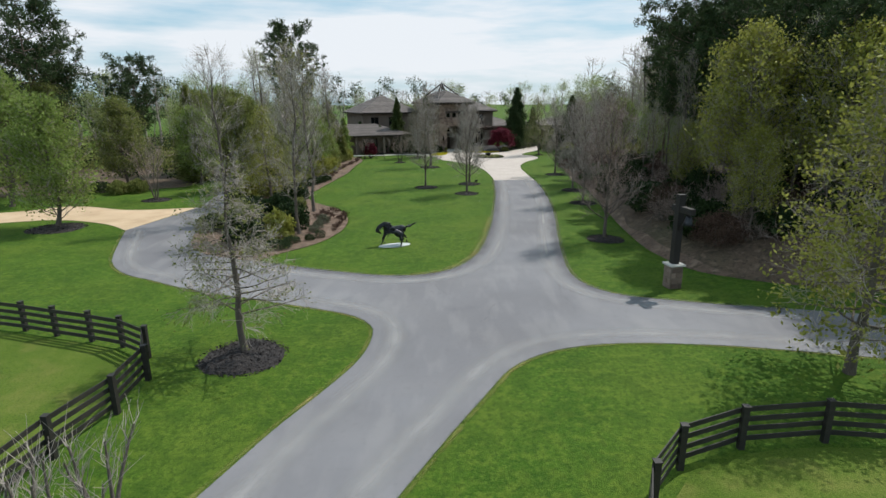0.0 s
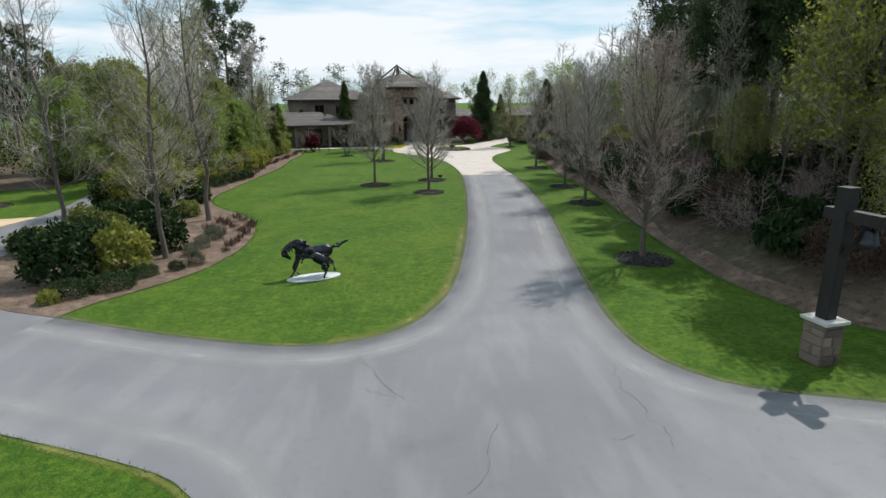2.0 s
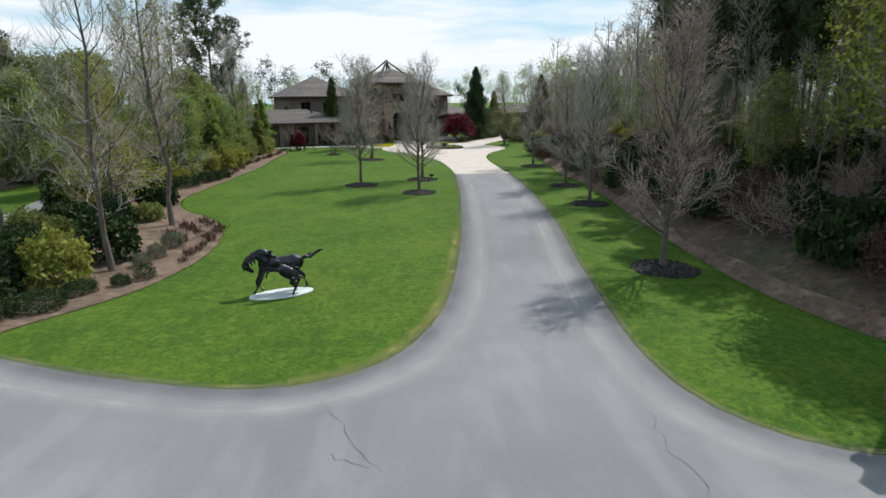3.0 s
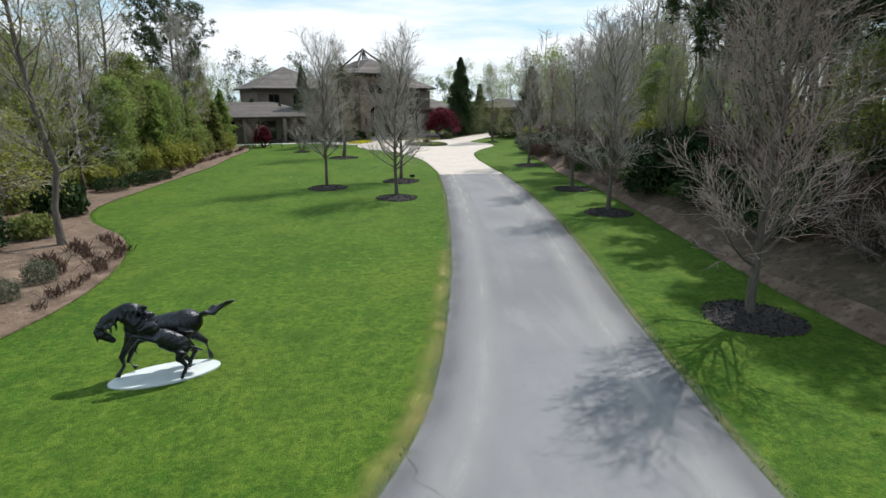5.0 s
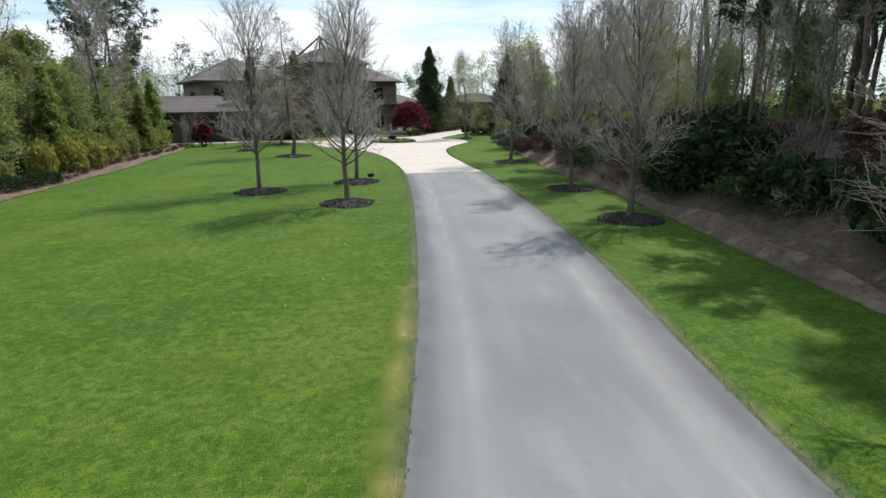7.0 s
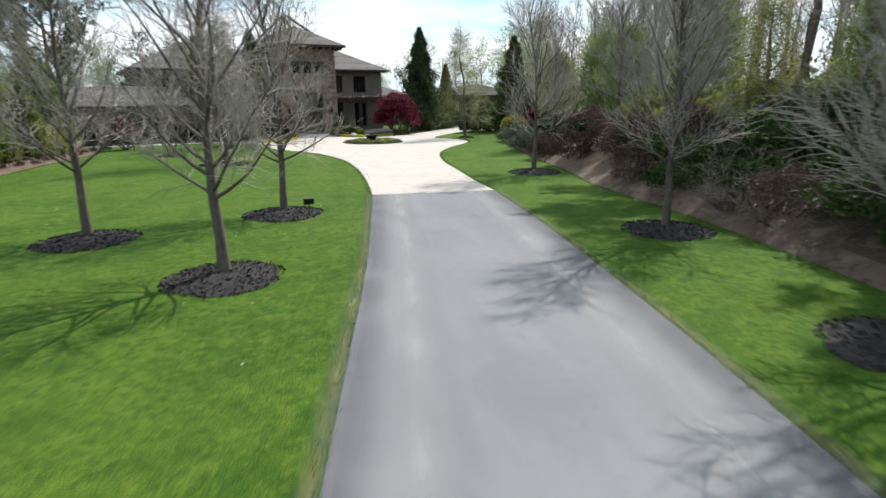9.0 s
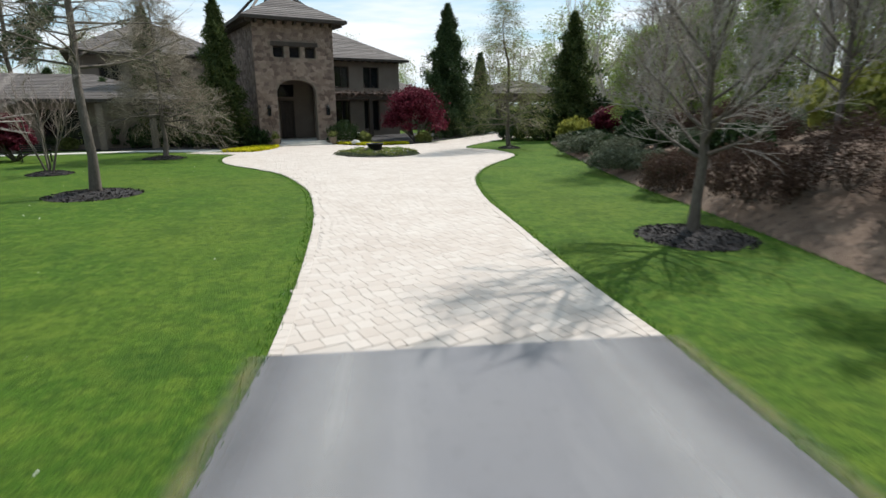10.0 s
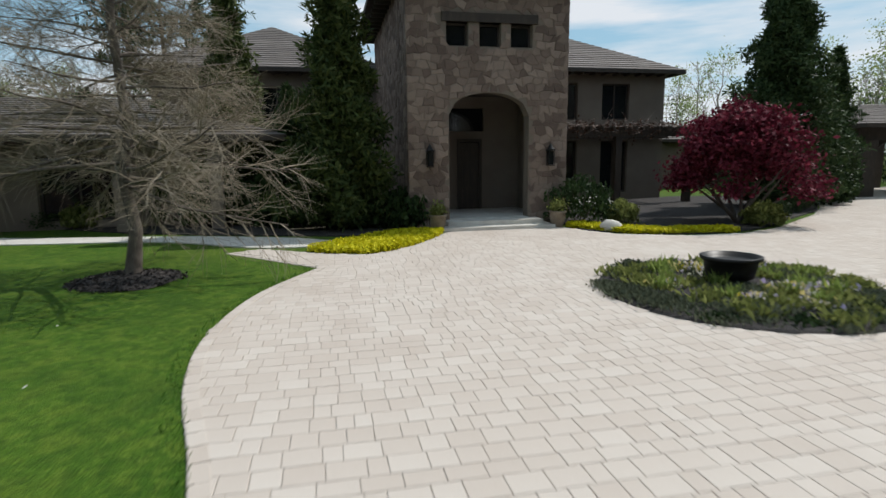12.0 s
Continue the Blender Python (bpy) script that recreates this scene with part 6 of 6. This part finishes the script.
def planted(points, spots, g):
    """The unit tree's points set down at each spot, turned and stretched."""
    out = []
    for x, y, h in spots:
        a, w = g.uniform(0, 6.283), h * g.uniform(0.85, 1.25)
        ca_, sa_ = math.cos(a), math.sin(a)
        p = points @ np.array([[ca_, sa_, 0], [-sa_, ca_, 0], [0, 0, 1]])
        out.append(p * np.array([w, w, h]) + np.array([x, y, bank_z(x, y)]))
    return np.concatenate(out)


def far_woods(name, spots, mat, label, seed, each, size, shape):
    """Many far trees in one mesh: leaves or needles about the twig ends of bare skeletons."""
    g = np.random.default_rng(seed)
    frame_, ends = TEMPLATES[shape]
    solid("far_branches", quads_mesh("far_branches", planted(frame_, spots, g), TWIG), TWIG, "bare boughs of " + label, "woods", kind="stuff")
    if each:
        g = np.random.default_rng(seed)
        c = planted(ends, spots, g)
        k = np.repeat(c, each, 0)
        k = k + g.normal(scale=0.45, size=k.shape)
        q = leaf_quads(k, size, g) if shape != "high" else needle_quads(k, 1, size * 3, size * 0.8, g)
        solid(name, quads_mesh(name, q, mat), mat, label, "woods", kind="stuff")


def undergrowth(spots, mat, label, seed, quads, size):
    """Low lumpy thickets."""
    g = np.random.default_rng(seed)
    out = []
    for x, y, h in spots:
        d = g.normal(size=(quads, 3)) * np.array([0.42, 0.42, 0.3]) * h
        d[:, 2] = np.abs(d[:, 2] + 0.3 * h)
        out.append(d + np.array([x, y, bank_z(x, y)]))
    solid("undergrowth", quads_mesh("undergrowth", leaf_quads(np.concatenate(out), size, g), mat), mat, label, "undergrowth", kind="stuff")


TEMPLATES = {"round": template(301, 13, 3, 2, 3.2, 0.5, "oval"), "twig": template(302, 13, 4, 3, 2.9, 0.9, "oval"), "high": template(303, 12, 3, 2, 3.2, 0.2, "pine")}
rng = random.Random(21)


def belt(n, x0, x1, y0, y1, h0, h1):
    return [(rng.uniform(x0, x1), rng.uniform(y0, y1), rng.uniform(h0, h1)) for _ in range(n)]


fresh_spots = belt(75, -70, 130, 138, 185, 7, 13) + belt(60, -140, -48, 60, 150, 9, 15) + belt(10, -60, -34, 100, 136, 6, 9) + belt(22, 24, 60, 110, 140, 9, 14) + belt(18, 55, 140, 20, 120, 9, 15)
bare_spots = belt(60, -60, 130, 135, 180, 9, 15) + belt(50, 30, 60, 70, 135, 12, 19) + belt(25, -120, -40, 80, 150, 10, 16) + belt(40, 45, 120, 20, 120, 11, 17)
dark_spots = belt(20, -90, 120, 140, 190, 9, 15) + belt(40, -150, -60, 60, 150, 10, 17) + belt(24, 50, 110, 10, 70, 16, 22)
# the far haze is put into the pale leaf colour
far_woods("far_woods", fresh_spots, LEAF_HAZED, "distant trees in spring green, paled for haze", 1, 9, 0.14, "round")
far_woods("far_woods", bare_spots, TWIG, "distant bare grey trees", 2, 0, 0.2, "twig")
far_woods("far_woods", dark_spots, NEEDLE, "distant dark pines", 3, 11, 0.22, "high")
# undergrowth that closes the woods' floor
undergrowth(belt(110, 26, 60, 24, 125, 1.5, 3.5) + belt(120, -110, -24, 64, 130, 1.5, 4.0) + belt(150, -60, 130, 132, 150, 2.0, 4.5) + belt(60, 60, 130, 10, 130, 2, 5), LEAF_OLIVE, "tangled undergrowth below the woods", 4, 420, 0.2)
undergrowth(belt(90, 23, 60, 24, 60, 1.2, 3.0) + belt(90, -110, -26, 60, 130, 1.5, 4.0) + belt(60, -40, 90, 128, 145, 2.0, 4.5), LEAF_DARK, "dark evergreen undergrowth below the woods", 5, 420, 0.2)


# ---- worn edges on the asphalt and dry grass beside it ----
def worn(mat, scale, low, high, spread):
    """Lets a material break up raggedly, fading to both sides of its strip."""
    n, l = mat.node_tree.nodes, mat.node_tree.links
    uv = n.new("ShaderNodeUVMap")
    sep = n.new("ShaderNodeSeparateXYZ")
    l.new(uv.outputs["UV"], sep.inputs["Vector"])
    prof = n.new("ShaderNodeValToRGB")
    e = prof.color_ramp.elements
    e[0].position, e[0].color = 0.0, (0, 0, 0, 1)
    e[1].position, e[1].color = 1.0, (0, 0, 0, 1)
    m = e.new(0.5)
    m.color = (1, 1, 1, 1)
    l.new(sep.outputs["Y"], prof.inputs["Fac"])
    tc = n.new("ShaderNodeTexCoord")
    no = n.new("ShaderNodeTexNoise")
    no.inputs["Scale"].default_value, no.inputs["Detail"].default_value = scale, 8.0
    l.new(tc.outputs["Object"], no.inputs["Vector"])
    add = n.new("ShaderNodeMath")
    add.operation = "MULTIPLY"
    l.new(prof.outputs["Color"], add.inputs[0])
    half = n.new("ShaderNodeMath")
    half.operation = "MULTIPLY_ADD"
    half.inputs[1].default_value, half.inputs[2].default_value = spread, 0.5 - spread / 2
    l.new(no.outputs["Fac"], half.inputs[0])
    l.new(half.outputs["Value"], add.inputs[1])
    rp = n.new("ShaderNodeMapRange")
    rp.inputs["From Min"].default_value, rp.inputs["From Max"].default_value = low, high
    l.new(add.outputs["Value"], rp.inputs["Value"])
    out = n["Material Output"]
    was = out.inputs["Surface"].links[0].from_socket
    tr = n.new("ShaderNodeBsdfTransparent")
    mx = n.new("ShaderNodeMixShader")
    l.new(rp.outputs["Result"], mx.inputs["Fac"])
    l.new(tr.outputs["BSDF"], mx.inputs[1])
    l.new(was, mx.inputs[2])
    l.new(mx.outputs["Shader"], out.inputs["Surface"])


def strip(name, line, inner, outer, z, mat, label, category):
    b = Build()
    n = len(line)
    pts, uvs = [], []
    for i, (x, y) in enumerate(line):
        a, c = line[max(i - 1, 0)], line[min(i + 1, n - 1)]
        d = Vector((c[0] - a[0], c[1] - a[1])).normalized()
        for e, v in ((inner, 0.0), (outer, 1.0)):
            pts.append((x - d.y * e, y + d.x * e, z))
            uvs.append((i / n, v))
    b.add(pts, [(2 * i, 2 * i + 2, 2 * i + 3, 2 * i + 1) for i in range(n - 1)])
    ob = solid(name, b, mat, label, category, kind="structure")
    lay = ob.data.uv_layers.new(name="UVMap")
    for lp in ob.data.loops:
        lay.data[lp.index].uv = uvs[lp.vertex_index]
    if sum(p.normal.z for p in ob.data.polygons) < 0:
        ob.data.flip_normals()


worn(PALE, 0.35, 0.02, 0.95, 0.5)
worn(DRY, 1.2, 0.2, 0.8, 1.3)
for line, side in ((s_lawn, -1), (s_rr, 1), (s_ss, -1), (s_nr, 1)):
    strip("worn_edge", line, side * 0.3, side * 1.5, 0.024, PALE, "pale worn strip along the asphalt edge", "asphalt wear")
DARK = material("dark_asphalt_edge", [(0.09, 0.089, 0.092), (0.12, 0.119, 0.123), (0.15, 0.148, 0.15)], 0.6, 0.9, 0.4, 140.0, 0.004, 0.3)
worn(DARK, 0.8, 0.05, 1.15, 0.9)
for line, side in ((s_lawn, -1), (s_rr, 1)):
    strip("dark_edge", line, side * -0.35, side * 0.62, 0.0232, DARK, "darker ragged strip along the asphalt edge", "asphalt wear")
for line, side in ((s_lawn, 1), (s_rr, -1), (s_ss, 1), (s_nr, -1)):
    strip("dry_edge", line, side * -0.1, side * 0.3, 0.0225, DRY, "dry yellowed grass along the asphalt", "dry grass")
strip("dry_edge", [p for p in s_lawn if p[0] > -2 and p[1] < 42], -0.25, 0.75, 0.0235, DRY, "dry yellowed grass along the asphalt", "dry grass")

CRACK = material("crack_shadow", [(0.03, 0.03, 0.03), (0.06, 0.06, 0.06)], 3.0, 0.95, 0, 10)
rng = random.Random(31)
b = Build()
for x, y, a, L in ((-0.9, 26.5, -1.2, 3.0), (-0.62, 24.6, -0.35, 1.2), (5.7, 25.6, -1.65, 4.2), (4.6, 22.3, 0.1, 0.7), (2.4, 23.0, -1.9, 2.5), (1.5, 30.5, -1.2, 2.0)):
    p = Vector((x, y, 0.027))
    for k in range(int(L / 0.18)):
        a2 = a + rng.gauss(0, 0.35)
        q = p + Vector((math.cos(a2), math.sin(a2), 0)) * 0.18
        s = Vector((-math.sin(a2), math.cos(a2), 0)) * rng.uniform(0.0015, 0.005)
        b.add([tuple(p - s), tuple(q - s), tuple(q + s), tuple(p + s)], [(0, 1, 2, 3)])
        p = q
solid("asphalt_cracks", b, CRACK, "fine dark cracks in the asphalt", "crack", kind="stuff")

# ---- grass fringe along the edges of road, paving and beds ----
def fringe(line, side, seed, each=60, reach=0.22, height=0.07, z=0.0):
    g = np.random.default_rng(seed)
    p = np.array(line)
    d = np.diff(p, axis=0)
    L = np.linalg.norm(d, axis=1)
    k = np.repeat(np.arange(len(d)), np.maximum(1, (L * each).astype(int)))
    t = g.random(len(k))[:, None]
    nrm = np.stack([-d[:, 1], d[:, 0]], 1)[k] / L[k][:, None]
    off = (g.random(len(k)) ** 1.5 * reach - 0.03)[:, None] * side
    q = p[:-1][k] + d[k] * t + nrm * off
    n = len(q)
    base = np.column_stack([q, np.full(n, z)])
    up = g.normal(size=(n, 3)) * 0.5
    up[:, 2] = 1
    up /= np.linalg.norm(up, axis=1)[:, None]
    s = g.normal(size=(n, 3))
    s[:, 2] = 0
    s /= np.linalg.norm(s, axis=1)[:, None]
    s *= 0.008
    h = (height * g.uniform(0.5, 1.3, n))[:, None]
    return np.stack([base - s, base + s, base + up * h + s * 0.2, base + up * h - s * 0.2], 1)


turf = np.concatenate([fringe(s_lawn, 1, 1), fringe(s_drl, 1, 2), fringe(s_rr, -1, 3), fringe(s_drr, -1, 4), fringe(s_ss, 1, 5), fringe(s_nr, -1, 6), fringe(BED_L, -1, 7), fringe(s_bank, 1, 8)])
solid("grass", quads_mesh("grass", turf, BLADE), BLADE, "short grass fringe along the edges", "grass", kind="stuff")

g = np.random.default_rng(77)
q = np.stack([g.uniform(-8, 6, 420), g.uniform(40, 92, 420), np.full(420, 0.03)], 1)
q = q[~(inside(q[:, 0], q[:, 1], road_outline) | inside(q[:, 0], q[:, 1], pave_outline))]
PETAL = material("white_petal", [(0.6, 0.6, 0.55), (0.75, 0.75, 0.7)], 2.0, 0.8, 0, 10)
solid("fallen_petals", quads_mesh("fallen_petals", leaf_quads(q[::3], 0.022, g, 3.0), PETAL), PETAL, "small white petals fallen on the lawn", "petals", kind="stuff")

# ---- stones of the tower and the bell pier ----
def stone_mesh(seed):
    """A rough block, one unit across and high, its face proud and chamfered."""
    g = random.Random(seed)
    j = lambda s: g.uniform(-s, s)
    o = [(-0.5 + j(0.03), 0.06, -0.5 + j(0.04)), (0.5 + j(0.03), 0.06, -0.5 + j(0.04)), (0.5 + j(0.03), 0.06, 0.5 + j(0.04)), (-0.5 + j(0.03), 0.06, 0.5 + j(0.04))]
    m = [(x * 0.96, -0.02 + j(0.008), z * 0.94) for x, _, z in o]
    i = [(x * 0.78 + j(0.03), -0.045 + j(0.012), z * 0.74 + j(0.03)) for x, _, z in o]
    b = Build()
    b.add(o + m + i, [(8, 9, 10, 11)] + [(k, (k + 1) % 4, 4 + (k + 1) % 4, 4 + k) for k in range(4)] + [(4 + k, 4 + (k + 1) % 4, 8 + (k + 1) % 4, 8 + k) for k in range(4)])
    return b


def stone_rows(width, z0, z1, holes, rng, hmin=0.16, hmax=0.4):
    """Rectangles (u, z, w, h) of irregular coursed stones that keep clear of the holes."""
    out, z = [], z0
    while z < z1 - 0.05:
        h = min(rng.uniform(hmin, hmax), z1 - z)
        cuts = sorted((a, c) for a, c, lo, hi in holes if lo < z + h - 0.02 and hi > z + 0.02)
        u = 0.0
        for a, c in cuts + [(width, width)]:
            while u < a - 0.04:
                w = min(rng.uniform(0.22, 0.62), a - u)
                if a - u - w < 0.14:
                    w = a - u
                if h > 0.3 and rng.random() < 0.35 and w < 0.5:
                    k = rng.uniform(0.4, 0.6)
                    out += [(u, z, w, h * k), (u, z + h * k, w, h * (1 - k))]
                else:
                    out.append((u, z, w, h))
                u += w
            u = max(u, c)
        z += h
    return out


STONES = [stone_mesh(s) for s in range(10)]
stone_data = [s.mesh("stone", STONE) for s in STONES]


def in_opening(u, z):
    """Whether a place on the tower front lies in an opening."""
    if AL < u < AR and z < ATOP:
        c = (u - (AL + AR) / 2) / ((AR - AL) / 2)
        if z < ASPRING + (ATOP - ASPRING) * math.sqrt(max(0, 1 - c * c)):
            return True
    return any(a < u < c and lo < z < hi for a, c, lo, hi in wins) or (1.15 < u < 4.42 and 6.68 < z < 7.0)


def rubble(width, height, opening, seed, cw=0.32, ch=0.235):
    """Irregular six-cornered stones, each as points (outer, inner) on a wall."""
    nx, nz = int(width / cw), int(height / ch)
    cw, ch = width / nx, height / nz

    def corner(i2, j):
        g = random.Random(f"{seed} {i2} {j}")
        u = min(width, max(0.0, i2 * cw / 2))
        z = j * ch
        u += g.uniform(-0.3, 0.3) * cw * (0 < u < width)
        z += g.uniform(-0.36, 0.36) * ch * (0 < j < nz)
        return [u, z]

    g = random.Random(seed)
    out = []
    for j in range(nz):
        o = j % 2
        for i in range(nx + o):
            a = 2 * i - o
            pts = [corner(max(0, min(2 * nx, a + k)), jj) for k, jj in ((0, j), (1, j), (2, j), (2, j + 1), (1, j + 1), (0, j + 1))]
            cu, cz = sum(p[0] for p in pts) / 6, sum(p[1] for p in pts) / 6
            if opening(cu, cz):
                continue
            for p in pts:
                for _ in range(12):
                    if opening(*p):
                        p[0] += (cu - p[0]) * 0.2
                        p[1] += (cz - p[1]) * 0.2
            proud = g.uniform(0.012, 0.032)
            ring = lambda s, y: [(cu + (p[0] - cu) * s, y, cz + (p[1] - cz) * s) for p in pts]
            b = Build()
            b.add(ring(0.965, 0.01) + ring(0.945, -proud * 0.6) + ring(0.72, -proud), [tuple(range(12, 18))] + [(k, (k + 1) % 6, 6 + (k + 1) % 6, 6 + k) for k in range(6)] + [(6 + k, 6 + (k + 1) % 6, 12 + (k + 1) % 6, 12 + k) for k in range(6)])
            out.append(b)
    return out


rng = random.Random(17)
rest = Build()
for i, b in enumerate(rubble(TW, TH - 0.05, in_opening, 3)):
    if i < 300:
        ob = new("stone", b.mesh("stone", STONE))
        ob.parent = tower_wall
    else:
        rest.add(b.v, b.f)
for side, sd in ((Matrix.Translation((0, TD, 0)) @ Matrix.Rotation(radians(-90), 4, "Z"), 5), (Matrix.Translation((TW, 0, 0)) @ Matrix.Rotation(radians(90), 4, "Z"), 6)):
    for b in rubble(TD, TH - 0.05, lambda u, z: False, sd):
        rest.add([tuple(side @ Vector(p)) for p in b.v], b.f)
r = part("stonework", rest, STONE_ISLE, tower_wall)
r["kind"] = "stuff"
for q in range(4):
    side = Matrix.Rotation(q * math.pi / 2, 4, "Z") @ Matrix.Translation((-0.3, -0.3, 0))
    for u, z, w, h in stone_rows(0.6, 0.0, 1.1, [], rng, 0.16, 0.3):
        ob = new("stone", stone_data[rng.randrange(10)])
        ob.parent = pier
        ob.matrix_local = side @ Matrix.Translation((u + w / 2, -0.004, z + h / 2)) @ Matrix.Diagonal((w - 0.02, 0.8, h - 0.02, 1))

# ---- pavers of the forecourt ----
def paver_mesh(w, d):
    b = Build()
    a, c, k = w / 2, d / 2, 0.005
    lo = [(-a, -c, -0.012), (a, -c, -0.012), (a, c, -0.012), (-a, c, -0.012)]
    mid = [(x, y, 0.008) for x, y, _ in lo]
    hi = [(x - k * (1 if x > 0 else -1), y - k * (1 if y > 0 else -1), 0.011) for x, y, _ in lo]
    b.add(lo + mid + hi, [(8, 9, 10, 11)] + [(i, (i + 1) % 4, 4 + (i + 1) % 4, 4 + i) for i in range(4)] + [(4 + i, 4 + (i + 1) % 4, 8 + (i + 1) % 4, 8 + i) for i in range(4)])
    return b


SIZES = [0.16, 0.23, 0.31]
P_BUILD = {(w, d): paver_mesh(w - 0.006, d - 0.006) for w in SIZES for d in (0.2, 0.26)}
P_DATA = {k: v.mesh("paver", PAVER_ONE) for k, v in P_BUILD.items()}
rng = random.Random(41)
ca, sa = math.cos(radians(24.5)), math.sin(radians(24.5))
cand = []
v = -45.0
while v < 22.0:
    d = rng.choice((0.2, 0.26, 0.26))
    u = -20.0 + rng.random() * 0.2
    while u < 34.0:
        w = rng.choice(SIZES)
        cand.append((u + w / 2, v + d / 2, w, d))
        u += w
    v += d
arr = np.array(cand)
px_, py_ = -1.6 + arr[:, 0] * ca - arr[:, 1] * sa, 97.08 + arr[:, 0] * sa + arr[:, 1] * ca
ok = inside(px_, py_, pave_outline) & (py_ < 108) & (px_ < 24) & ~inside(px_, py_, ISLE)
for dx, dy in ((0.13, 0), (-0.13, 0), (0, 0.13), (0, -0.13)):
    ok &= inside(px_ + dx, py_ + dy, pave_outline)
near = ok & (px_ > 0.0) & (px_ < 5.2) & (py_ > 81.6) & (py_ < 87.6)
rest = Build()
made = 0
for i in np.nonzero(ok)[0]:
    x, y, w, d = px_[i], py_[i], cand[i][2], cand[i][3]
    m = Matrix.Translation((x, y, 0.012 + rng.uniform(-0.001, 0.0015))) @ Matrix.Rotation(radians(24.5) + rng.gauss(0, 0.006), 4, "Z")
    if near[i] and made < 300:
        ob = new("paver", P_DATA[(w, d)])
        ob.parent = paving
        ob.matrix_local = m
        made += 1
    else:
        q = P_BUILD[(w, d)]
        rest.add([tuple(m @ Vector(p)) for p in q.v], q.f)
r = part("paver_field", rest, PAVER, paving)
r["kind"] = "stuff"
# border course along both edges of the paved drive
edge = Build()
for line, side in ((spline(DRIVE_L, 0.24), -1), (spline(DRIVE_R, 0.24), 1)):
    for (x0, y0), (x1, y1) in zip(line, line[1:]):
        L = math.hypot(x1 - x0, y1 - y0)
        if L < 0.05:
            continue
        q = paver_mesh(L - 0.012, 0.16)
        m = Matrix.Translation(((x0 + x1) / 2, (y0 + y1) / 2, 0.016)) @ Matrix.Rotation(math.atan2(y1 - y0, x1 - x0), 4, "Z") @ Matrix.Translation((0, side * 0.085, 0))
        edge.add([tuple(m @ Vector(p)) for p in q.v], q.f)
r = part("border_pavers", edge, PAVER, paving)
r["kind"] = "stuff"
